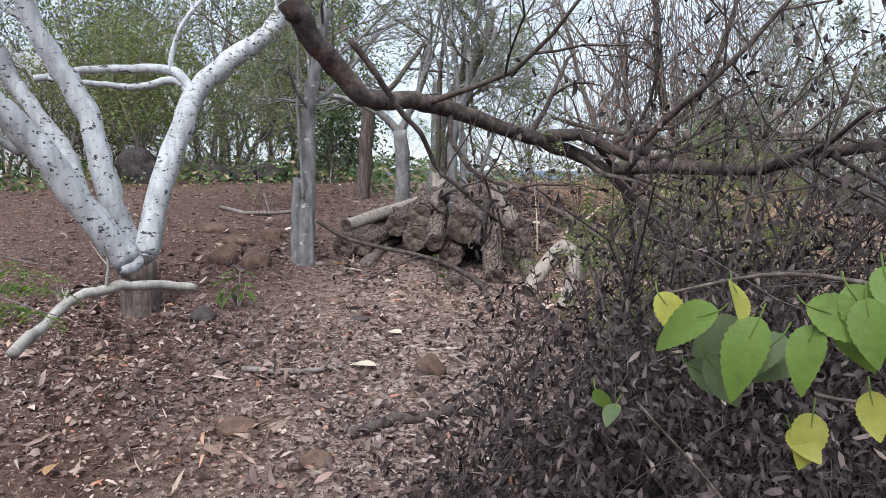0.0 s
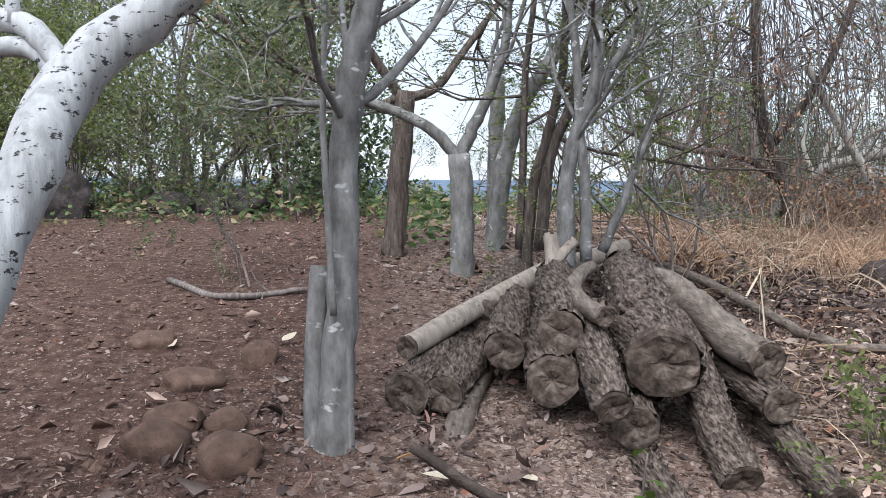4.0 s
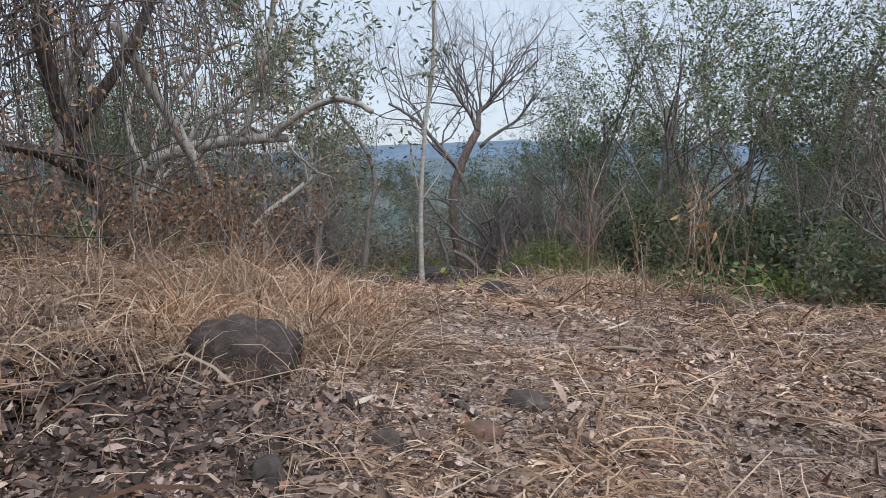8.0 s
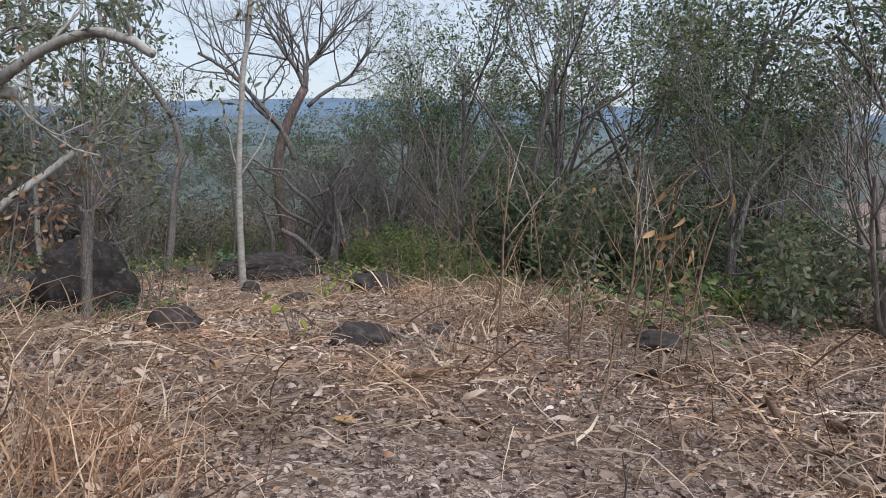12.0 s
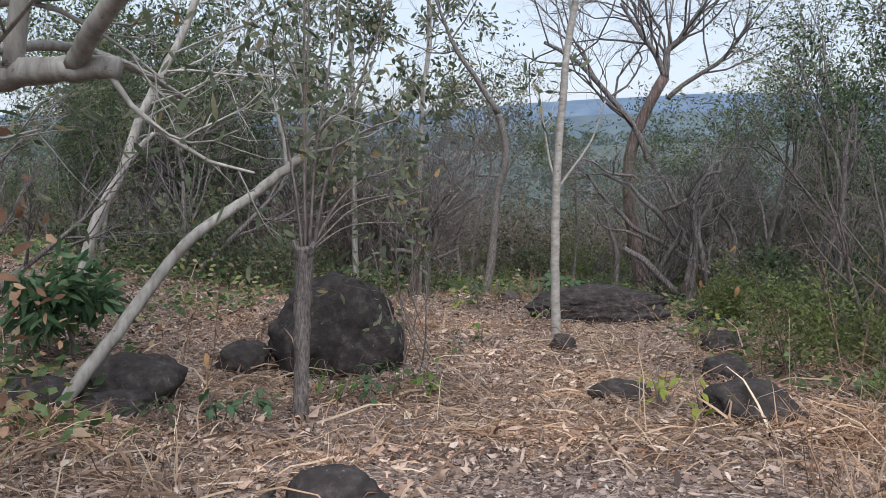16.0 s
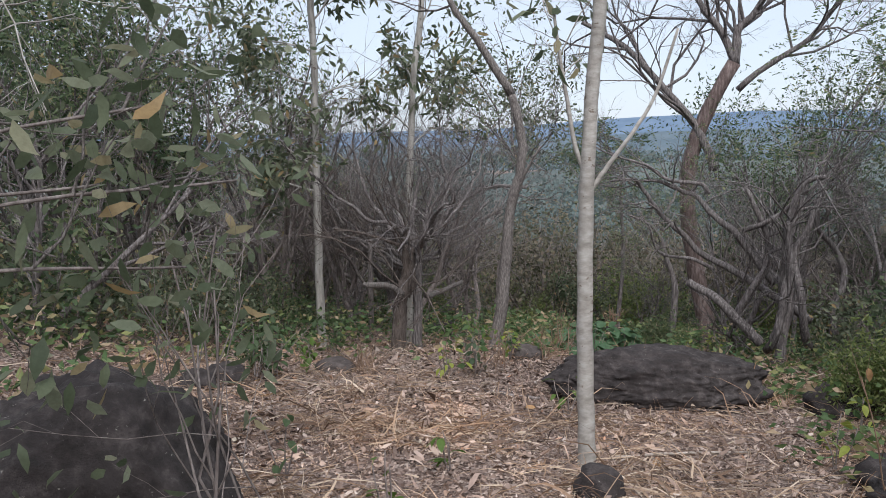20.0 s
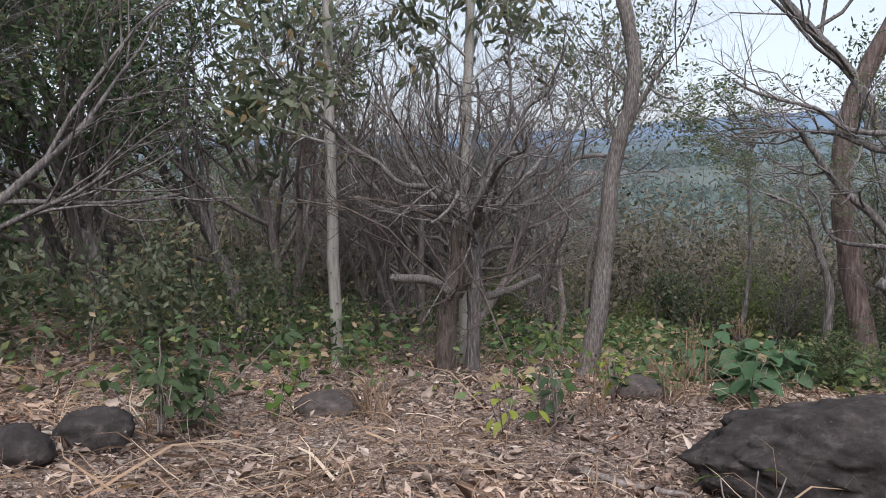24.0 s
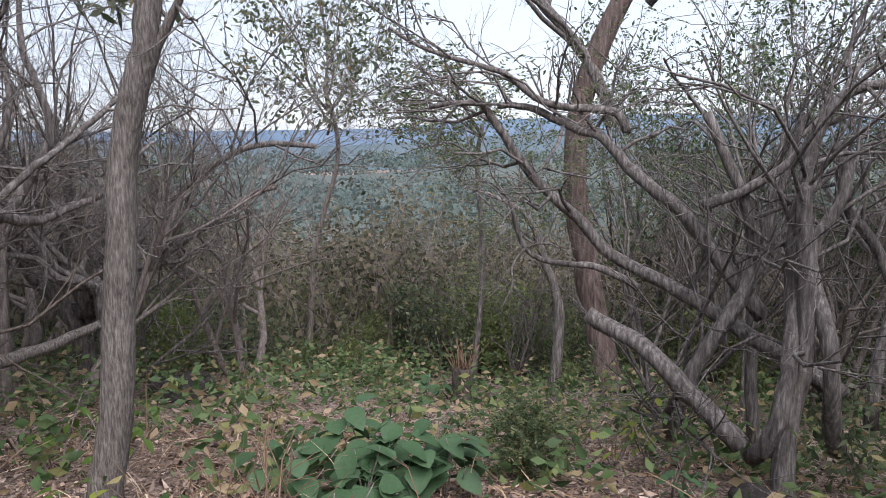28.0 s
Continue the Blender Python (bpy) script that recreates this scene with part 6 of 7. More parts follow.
def climbing_plant():
    """The green plant reaching into the path: a stem and broad toothed leaves."""
    rng = np.random.default_rng(5)
    ob = thing("climbing_plant", (0.95, 1.5, gz(0.95, 1.5)), "climbing plant with large bright green toothed leaves", "plant")
    for pts in ([(0.95, 1.5, 0.1), (0.9, 1.3, 0.8), (0.78, 1.1, 1.22), (0.6, 0.95, 1.34), (0.42, 0.97, 1.38), (0.27, 1.03, 1.345)],
                [(0.9, 1.35, 0.6), (0.7, 1.1, 1.0), (0.55, 0.95, 1.2), (0.42, 0.9, 1.25)], [(0.8, 1.4, 0.4), (0.5, 1.3, 0.9), (0.3, 1.25, 1.14)]):
        g = Geo()
        tube(g, curve_of(pts, 5), [0.005, 0.002], 6)
        part("stem", g, BROWN_BARK, ob)
    for x, y, z, ln, mat in ((0.25, 0.95, 1.36, 0.08, YELLOW), (0.30, 0.88, 1.35, 0.1, FRESH), (0.30, 0.92, 1.29, 0.075, GREEN), (0.33, 0.84, 1.35, 0.085, FRESH),
                            (0.36, 0.80, 1.37, 0.085, FRESH), (0.37, 0.80, 1.35, 0.07, FRESH), (0.36, 0.85, 1.33, 0.08, GREEN), (0.29, 0.96, 1.27, 0.07, GREEN),
                            (0.32, 0.90, 1.38, 0.065, YELLOW), (0.38, 0.87, 1.22, 0.055, YELLOW), (0.40, 0.86, 1.24, 0.06, YELLOW), (0.40, 0.80, 1.39, 0.075, FRESH),
                            (0.41, 0.78, 1.38, 0.085, FRESH), (0.22, 1.18, 1.18, 0.05, FRESH), (0.25, 1.17, 1.16, 0.055, GREEN), (0.45, 0.84, 1.27, 0.065, YELLOW),
                            (0.34, 0.91, 1.33, 0.075, GREEN), (0.41, 0.83, 1.36, 0.075, FRESH), (0.43, 0.79, 1.41, 0.07, FRESH), (0.39, 0.87, 1.31, 0.07, GREEN)):
        g = Geo()
        a = rng.uniform(2.6, 6.4)
        way = unit((math.cos(a), math.sin(a), -rng.uniform(0.35, 1.5)))
        up = np.array((rng.normal(-0.2, 0.5), -0.75, 0.75 + rng.normal(0, 0.25)))
        ln *= rng.uniform(0.8, 1.1)
        broad_leaf(g, np.array((x, y, z)), way, up, ln, ln * rng.uniform(0.5, 0.62), rng.uniform(0.1, 0.45), 21)
        blade = part("leaf", g, mat, ob)
        g = Geo()
        tube(g, curve_of([np.array((x, y, z)) - way * 0.01 + (0.006, 0.012, 0.004), (x, y, z), np.array((x, y, z)) + way * ln * 0.3 + (0, -0.001, 0.001)], 4), [0.0013, 0.001, 0.0005], 5)
        part("stalk", g, FRESH, blade)


climbing_plant()


def fronds(name, label, foot, tips_at, mat, seed, length=0.5, pairs=16, leaflet=0.05):
    """Feathery fronds on thin stems."""
    rng = np.random.default_rng(seed)
    ob = thing(name, (foot[0], foot[1], gz(foot[0], foot[1])), label, "plant")
    for (x, y, z), (dx, dy, dz) in tips_at:
        g = Geo()
        end = np.array((x, y, z)) + unit((dx, dy, dz)) * length
        tube(g, curve_of([(foot[0], foot[1], gz(*foot) - 0.02), ((foot[0] + x) / 2, (foot[1] + y) / 2, z * 0.6), (x, y, z), end], 5), [0.006, 0.002], 5)
        part("stem", g, TWIG, ob)
        g = Geo()
        ax = unit(np.array((dx, dy, dz)) + rng.normal(0, 0.12, 3))
        side = unit(np.cross(ax, rng.normal(0, 0.25, 3) + (0, 0, 1)))
        for k in range(pairs):
            u = (k + 1) / pairs
            base = np.array((x, y, z)) + ax * length * u - np.array((0, 0, 1)) * length * 0.16 * u * u
            for sgn in (-1, 1):
                if rng.uniform() < 0.12:
                    continue
                way = unit(ax * rng.uniform(0.3, 0.8) + side * sgn + rng.normal(0, 0.14, 3) - (0, 0, 0.12))
                long, v = leaflet * rng.uniform(0.8, 1.4) * (1.25 - 0.6 * u), np.repeat(np.linspace(0.12, 1, 9), 2)[:, None]
                cross = unit(np.cross(way, (ax[1], -ax[0], 1.0)))
                flip = np.tile((-1, 1), 9)[:, None]
                leaves(g, base + way * long * v - np.array((0, 0, 0.2)) * long * v * v, way * 0.5 + cross * flip, long * 0.2, long * 0.06, rng, 0.05)
        tagged(part("frond", g, mat, ob), kind="stuff")


fronds("mimosa_sapling", "young sapling with bright feathery green fronds", (-1.83, 2.60), (((-1.58, 2.55, 1.21), (1, 0.15, -0.03)), ((-1.58, 2.55, 1.1), (1, 0.1, -0.2)), ((-1.62, 2.64, 1.14), (0.9, 0.3, 0.02))), FRESH, 3, 0.3, 9, 0.09)
# feathery green shrub by the path's bend
bush("feathery_shrub", "feathery yellow-green thorn shrub beside the path", (1.22, 4.72), 220, 6, 1.4, 0.01, 0.4, 2, 4, TWIG, BRIGHT, 2, 0.22, 0.036, feather=True, foot=0.12, shrink=0.72, up=0.1)
bush("feathery_shrub", "feathery yellow-green thorn shrub beside the path", (1.6, 5.05), 221, 6, 1.5, 0.01, 0.36, 2, 4, TWIG, BRIGHT, 2, 0.22, 0.036, feather=True, foot=0.12, shrink=0.72, up=0.1)
bush("feathery_shrub", "low fresh-green feathery bush under dark twigs", (1.0, 4.1), 224, 6, 0.55, 0.006, 0.6, 2, 4, TWIG, FRESH, 2, 0.15, 0.032, feather=True, foot=0.14)
bush("dead_shrub", "dark leafless twigs tangled before the green shrub", (1.05, 3.8), 225, 5, 1.2, 0.007, 0.5, 2, 3, DARK_BARK, foot=0.2, shrink=0.7)
bush("sprig", "upright sprig of small light-green leaves by the logs", (1.02, 6.34), 227, 7, 0.55, 0.004, 0.1, 1, 5, TWIG, BRIGHT, 3, 0.045, 0.02, jitter=0.02, category="plant", foot=0.03)
bush("feathery_shrub", "slender green thorn sprig behind the log pile", (1.0, 8.6), 222, 4, 2.4, 0.014, 0.35, 2, 5, TWIG, BRIGHT, 3, 0.2, 0.035, feather=True, foot=0.1, shrink=0.72)
bush("sapling", "thin sapling with small green leaves in front of the terrace", (-1.9, 8.3), 223, 2, 1.9, 0.01, 0.2, 2, 5, TWIG, GREEN, 2, 0.14, 0.03, feather=True)
leafy_plant("seedling", "small bright green seedling on the soil", (-1.32, 4.92), 41, 0.3, 16, 0.1, 0.045, FRESH, 0.35, 5)
leafy_plant("seedling", "tiny green seedling among the logs", (-0.1, 5.75), 42, 0.3, 4, 0.07, 0.04, FRESH, 0.2, 1)

fronds("mimosa_shrub", "feathery green shrub reaching out over the litter", (2.0, 5.3), (((1.65, 5.41, 1.37), (-0.77, 0.60, -0.10)), ((1.51, 5.37, 1.32), (-0.80, 0.50, 0.05)), ((1.83, 5.51, 1.41), (-0.70, 0.65, 0.02)), ((1.50, 5.50, 1.25), (-0.80, 0.60, 0.10)), ((1.70, 5.55, 1.28), (-0.75, 0.62, -0.12)), ((1.9, 5.75, 1.3), (-0.6, 0.75, -0.08)), ((1.6, 5.3, 1.2), (-0.85, 0.45, -0.05))), GREEN, 9, 0.42, 11, 0.12)
fronds("mimosa_shrub", "tall shrub with drooping feathery green sprays", (2.6, 5.6), (((2.19, 5.69, 1.94), (-0.77, 0.60, -0.05)), ((2.10, 5.65, 1.82), (-0.77, 0.65, -0.10)), ((2.29, 5.71, 1.69), (-0.70, 0.70, 0.02)), ((2.36, 5.79, 1.87), (-0.80, 0.50, 0.12))), GREEN, 10, 0.46, 11, 0.13)

# dead creeper-hung tree beyond the grass
tree = StemTree("dead_tree", "dead tree hung with a curtain of bare creepers", DARK_BARK, 77)
tree.limb([(4.15, 13.6, 1.2), (4.0, 13.7, 1.8), (3.6, 13.5, 2.6), (3.4, 13.3, 3.6), (3.3, 13.2, 4.6)], 0.09, 0.05)
tree.limb([(4.0, 13.7, 1.8), (3.3, 13.2, 2.1), (2.4, 12.8, 2.2), (1.6, 12.6, 2.4)], 0.06, 0.03)
tree.limb([(3.8, 13.6, 2.3), (4.3, 13.3, 3.2), (4.6, 13.2, 4.2), (4.8, 13.4, 5.0)], 0.06, 0.03)
for which in (0, 1, 2):
    tree.twigs(which, 6, 1.5, 3, 4, 0.9, 0.0)
CREEPERS = tree.done()


def creepers():
    rng = np.random.default_rng(78)
    g, at, ax = Geo(), [], []
    for _ in range(240):
        a, r = rng.uniform(0, 6.28), abs(rng.normal(0, 0.8))
        top = np.array((3.7 + math.cos(a) * r * 1.2, 13.3 + math.sin(a) * r * 0.8, rng.uniform(3.0, 5.2)))
        out = rng.uniform(0.2, 1.3)
        foot = np.array((top[0] + math.cos(a) * out * 0.7 + 0.25, top[1] + math.sin(a) * out * 0.5 - 0.3, 0))
        foot[2] = gz(foot[0], foot[1]) + (0 if rng.uniform() < 0.4 else rng.uniform(0.3, 1.6))
        mid = (top + foot) / 2 + np.array((math.cos(a) * 0.35, math.sin(a) * 0.3, 0.45)) + rng.normal(0, 0.12, 3)
        if near_path(mid[0], mid[1]) < 1.6 or near_path(foot[0], foot[1]) < 1.6:
            continue
        line = curve_of([top, mid, foot], 6)
        line[1:-1] += rng.normal(0, 0.025, line[1:-1].shape)
        tube(g, line, [rng.uniform(0.004, 0.011), 0.003], 4, close=False)
        k = rng.integers(2, len(line), 9)
        at.append(line[k] + rng.normal(0, 0.05, (9, 3)))
        ax.append(rng.normal(0, 0.5, (9, 3)) - (0, 0, 0.6))
    tagged(part("creeper", g, CREEPER, CREEPERS, "grey-brown bare hanging creepers"), kind="stuff")
    g = Geo()
    at, ax = np.concatenate(at), np.concatenate(ax)
    leaves(g, at, ax, rng.uniform(0.04, 0.09, len(at)), 0.03, rng)
    tagged(part("dry_leaves", g, RUST_LEAF, CREEPERS), kind="stuff")


creepers()
for k, (x, y, h) in enumerate(((4.7, 12.6, 1.3), (5.4, 13.0, 1.5), (3.8, 12.2, 1.1), (2.9, 12.4, 1.2))):
    bush("dry_shrub", "rusty dry shrub in the tall grass", (x, y), 230 + k, 7, h, 0.01, 0.4, 2, 5, TWIG, RUST_LEAF, 2, 0.05, 0.025, foot=0.15)

# the pollarded stump by the large boulder, with long leafy shoots
tree = StemTree("pollard", "pollarded brown stump with long leafy shoots", FURROWED, 14, sides=16, rough=0.09)
tree.limb([(7.86, 15.5, -0.1), (7.88, 15.5, 0.2), (7.89, 15.5, 0.45), (7.91, 15.51, 0.7), (7.92, 15.5, 0.9), (7.93, 15.49, 1.05), (7.94, 15.5, 1.17)], 0.05, 0.068)
for a in (0.4, 1.5, 2.7, 3.6, 4.6, 5.6):           # knuckles where the shoots were cut back
    kx, ky = 7.94 + 0.075 * math.cos(a), 15.5 + 0.075 * math.sin(a)
    tree.limb([(7.93, 15.5, 1.02), ((7.93 + kx) / 2, (15.5 + ky) / 2, 1.1), (kx, ky, 1.19 + 0.03 * math.sin(a * 5))], 0.036, 0.018)
for dx, dy, h in ((-0.15, 0.05, 1.3), (0.05, -0.1, 2.3), (0.35, -0.15, 2.2), (0.6, -0.35, 1.9), (0.25, 0.3, 2.1), (0.7, 0.1, 1.5)):
    tree.limb([(7.94 + dx * 0.08, 15.5 + dy * 0.08, 1.12), (7.94 + dx * 0.3, 15.5 + dy * 0.3, 1.12 + h * 0.35), (7.94 + dx * 0.7, 15.5 + dy * 0.7, 1.12 + h * 0.7), (7.94 + dx, 15.5 + dy, 1.12 + h)], 0.011, 0.005, TWIG)
    tree.twigs(len(tree.lines) - 1, 4, 0.5, 1, 3, 0.8, 0.0)
for end in ((9.03, 15.89, 1.69), (8.82, 15.82, 1.46), (9.23, 15.95, 1.45), (9.05, 15.89, 1.20)):
    tree.limb([(7.96, 15.5, 1.12), (7.94 + (end[0] - 7.94) * 0.4, 15.5 + (end[1] - 15.5) * 0.4, 1.12 + (end[2] - 1.12) * 0.55 + 0.1), end], 0.008, 0.004, TWIG)
    tree.twigs(len(tree.lines) - 1, 3, 0.4, 1, 2, 0.9, 0.0, 0.5)
tree.done(OLIVE, 2, 0.1, 0.038)
for k, (x, y, h) in enumerate(((9.05, 16.1, 2.2), (9.3, 16.3, 2.5), (9.2, 15.9, 2.0), (9.55, 16.4, 1.7))):
    bush("leafy_shoots", "clump of thin upright shoots with dull leaves", (x, y), 240 + k, 5, h, 0.009, 0.12, 2, 3, TWIG, OLIVE, 2, 0.09, 0.034, foot=0.1, start=0.5)
bush("sapling", "bushy sapling with drooping dark green leaves", (6.66, 17.55), 250, 1, 1.35, 0.025, 0.08, 2, 6, PALE_BARK, TEAK, 5, 0.2, 0.055, foot=0.01, start=0.45, droop=0.8)
for k, (x, y) in enumerate(((8.49, 15.6), (8.3, 15.8), (8.75, 15.75), (7.5, 15.5), (9.0, 15.6), (6.9, 15.3), (7.2, 15.2))):
    leafy_plant("seedling", "low green plant in the dry litter", (x, y), 60 + k, 0.38, 22, 0.09, 0.045, (TEAK, FRESH, GREEN)[k % 3], 0.4, 4)
for k, (x, y, mat) in enumerate(((7.0, 11.82, YELLOW), (9.9, 14.0, YELLOW), (10.1, 14.2, YELLOW), (13.3, 16.6, YELLOW), (14.3, 17.1, YELLOW), (9.4, 13.2, YELLOW), (12.6, 18.6, FRESH), (10.9, 17.6, FRESH), (10.2, 17.0, FRESH), (9.9, 17.8, GREEN))):
    leafy_plant("seedling", "thin plant with a few yellowing leaves", (x, y), 70 + k, 0.42, 8, 0.1, 0.05, mat, 0.25, 3)


def dry_stalk(x, y, seed, height, lean=0.18, leafy=0):
    """A tall withered stalk with side stems."""
    rng = np.random.default_rng(seed)
    z = gz(x, y)
    ob = thing("dry_stalk", (x, y, z), "tall withered reddish-brown weed stalk", "weed", "withered stalks")
    g, tips = Geo(), []
    ramify(g, rng, (x, y, z - 0.03), unit((rng.normal(0, lean), rng.normal(0, lean), 1)), height, 0.006, 1, 5, 0.5, tips, 0.09, 0.02, 5, 0.5, 0.3)
    part("stem", g, RUST_STEM, ob)
    for _ in range(leafy):
        p, d = tips[int(rng.integers(0, len(tips)))]
        g = Geo()
        broad_leaf(g, p, (rng.normal(0, 0.5), rng.normal(0, 0.5), -1), (rng.normal(0, 1), -1, 0.2), rng.uniform(0.07, 0.11), 0.035, 0.5)
        part("dry_leaf", g, ORANGE_LEAF, ob, "curled orange-brown dry leaf")


def leaf_stalk(pts, tips):
    """A tall withered stalk that carries large curled leaves."""
    rng = np.random.default_rng(int(pts[0][0] * 100))
    x, y = pts[0][:2]
    ob = thing("dry_stalk", (x, y, gz(x, y)), "tall withered weed stalk with large curled orange leaves", "weed", "withered stalks")
    g = Geo()
    tube(g, curve_of([(x, y, gz(x, y) - 0.03), *pts[1:]], 6), [0.008, 0.004], 6, 0.05, rng)
    part("stem", g, RUST_STEM, ob)
    for p, way, length in tips:
        g = Geo()
        broad_leaf(g, np.array(p), way, (0.4, -0.8, 0.3), length, length * 0.4, 0.7, 11)
        part("dry_leaf", g, ORANGE_LEAF, ob, "curled orange-brown dry leaf")


RUST_STEM = bark("rust_stem", [(0.3, (0.11, 0.068, 0.046)), (0.5, (0.22, 0.145, 0.1)), (0.7, (0.34, 0.25, 0.18))], None, 18, 0.004)
ORANGE_LEAF = leaf_mat("orange_dry_leaf", [(0.0, (0.3, 0.16, 0.07)), (0.6, (0.45, 0.27, 0.13)), (1.0, (0.55, 0.38, 0.22))], 0.3)
STALKS = np.random.default_rng(88)
leaf_stalk([(8.2, 9.45), (8.22, 9.42, 1.0), (8.26, 9.35, 1.4), (8.3, 9.27, 1.72)], [((8.3, 9.27, 1.7), (-0.35, 0.3, -1), 0.16), ((8.31, 9.26, 1.71), (0.45, -0.4, -0.8), 0.15)])
leaf_stalk([(8.45, 9.7), (8.42, 9.68, 0.9), (8.36, 9.62, 1.2), (8.32, 9.6, 1.42)], [((8.32, 9.6, 1.42), (-0.5, 0.3, -0.5), 0.13), ((8.36, 9.63, 1.15), (0.4, -0.3, -1), 0.1)])
leaf_stalk([(8.0, 9.9), (8.0, 9.9, 0.7), (7.97, 9.93, 0.95)], [((7.97, 9.93, 0.95), (0.2, -0.2, -1), 0.12), ((7.97, 9.95, 0.85), (-0.3, 0.2, -1), 0.1)])
for x, y, h, n in ((8.9, 10.9, 1.3, 1), (8.15, 9.9, 1.1, 2), (8.2, 9.5, 1.2, 4), (8.05, 9.2, 1.2, 4), (9.4, 9.7, 1.3, 0), (10.3, 12.0, 1.3, 0), (10.8, 11.6, 1.4, 1),
                   (8.3, 11.0, 0.8, 0), (11.2, 13.2, 1.3, 0), (11.5, 13.6, 1.3, 0), (12.2, 14.6, 1.3, 1)):
    dry_stalk(x, y, int(STALKS.integers(1, 99999)), h * 0.85, 0.22, n)
for _ in range(40):
    x, y = STALKS.uniform(4, 14), STALKS.uniform(9, 21)
    if inside(x, y) and edge_dist(x, y) < 3.2 and near_path(x, y) > 1.8:
        dry_stalk(x, y, int(STALKS.integers(1, 99999)), STALKS.uniform(0.5, 1.1), 0.2, int(STALKS.integers(0, 2)))



def forked_weed(x, y, height, lean, seed, forks=4):
    """A tall withered weed: a reddish stem that forks into long straight tan arms."""
    rng = np.random.default_rng(seed)
    ob = thing("dry_stalk", (x, y, gz(x, y)), "tall withered weed forking into long tan arms", "weed", "withered stalks")
    foot = np.array((x, y, gz(x, y) - 0.03))
    way = unit((*lean, 1))
    line = wander(rng, foot, way, height, 7, 0.05, 0.0)
    g = Geo()
    tube(g, curve_of(line, 3), [0.0085, 0.0075, 0.003], 6, 0.05, rng)
    part("stem", g, RUST_STEM, ob)
    for k in range(forks):
        u = rng.uniform(0.28, 0.85)
        a = rng.uniform(0, 6.28)
        i = int(u * 7)
        at = line[i] + (line[i + 1] - line[i]) * (u * 7 - i)
        arm = wander(rng, at, unit((math.cos(a) * 0.8, math.sin(a) * 0.8, rng.uniform(0.7, 1.3))), height * rng.uniform(0.4, 0.75) * (1.15 - u * 0.5), 5, 0.07, -0.02)
        g = Geo()
        tube(g, arm, [0.0052, 0.002], 5)
        for c in (2, 3, 4):
            twig = wander(rng, arm[c], unit(arm[c] - arm[c - 1] + rng.normal(0, 0.55, 3)), height * rng.uniform(0.1, 0.25), 3, 0.1, 0)
            tube(g, twig, [0.0028, 0.0012], 4)
        part("arm", g, (RUST_STEM, BARE_WOOD)[k % 2], ob)


for k, (x, y, h, lx, ly, n) in enumerate(((7.62, 10.55, 1.5, 0.02, 0.03, 6), (7.9, 10.08, 0.75, 0.03, -0.02, 4), (7.98, 10.16, 0.65, -0.12, 0.1, 3), (8.66, 10.05, 1.55, 0.05, -0.06, 6), (8.35, 9.85, 1.3, 0.12, -0.1, 5),
                                          (9.9, 11.3, 1.4, 0.0, 0.0, 3), (9.5, 10.1, 1.6, -0.1, 0.1, 4), (10.7, 12.6, 1.3, 0.05, 0.0, 3), (7.05, 9.6, 0.5, 0.1, -0.1, 2))):
    forked_weed(x, y, h, (lx, ly), 900 + k, n)

# plants of the last stretch
for k, (x, y, h, n) in enumerate(((15.55, 21.85, 0.65, 46), (15.85, 21.6, 0.5, 36), (15.3, 21.6, 0.4, 22), (15.2, 22.1, 0.45, 20), (14.7, 20.8, 0.5, 24), (18.9, 26.0, 0.4, 12))):
    leafy_plant("broadleaf_plant", "bushy plant with large dull green heart-shaped leaves", (x, y), 300 + k, h, n, 0.19, 0.15, TEAK, 0.5, 7)
for k, (x, y, h, n, mat) in enumerate(((10.68, 21.1, 0.8, 110, GREEN), (10.8, 20.9, 0.65, 60, GREEN), (10.55, 20.75, 0.6, 30, GREEN), (13.75, 21.2, 0.45, 14, YELLOW), (13.9, 21.35, 0.5, 16, FRESH), (13.0, 20.9, 0.55, 14, OLIVE),
                                       (11.3, 21.5, 0.35, 12, FRESH), (12.6, 20.7, 0.5, 12, YELLOW), (18.0, 21.8, 0.6, 14, YELLOW), (17.7, 21.9, 0.5, 12, YELLOW), (14.1, 23.3, 0.6, 22, FRESH), (14.4, 23.0, 0.5, 16, FRESH),
                                       (12.9, 20.6, 0.6, 24, DARK_GREEN), (11.7, 22.6, 0.4, 12, FRESH), (16.4, 22.2, 0.4, 10, GREEN), (17.2, 21.0, 0.45, 20, TEAK), (15.0, 24.5, 0.4, 16, FRESH), (12.2, 23.0, 0.5, 26, GREEN))):
    leafy_plant("leafy_plant", "leafy green plant rising from dry litter", (x, y), 320 + k, h, n, 0.1, 0.055, mat, 0.35, 5)
bush("feathery_shrub", "dense fresh-green feathery bush", (16.8, 21.75), 260, 9, 0.8, 0.006, 0.5, 2, 5, TWIG, GREEN, 1, 0.12, 0.035, feather=True, foot=0.12)
for k, (x, y, h) in enumerate(((14.2, 21.0, 0.9), (13.4, 20.9, 0.7), (12.0, 21.4, 0.6), (14.6, 21.3, 0.9), (11.9, 21.5, 0.5))):
    bush("dry_twigs", "clump of bare reddish upright twigs", (x, y), 270 + k, 10, h, 0.006, 0.16, 1, 3, RUST_STEM, None, foot=0.06)


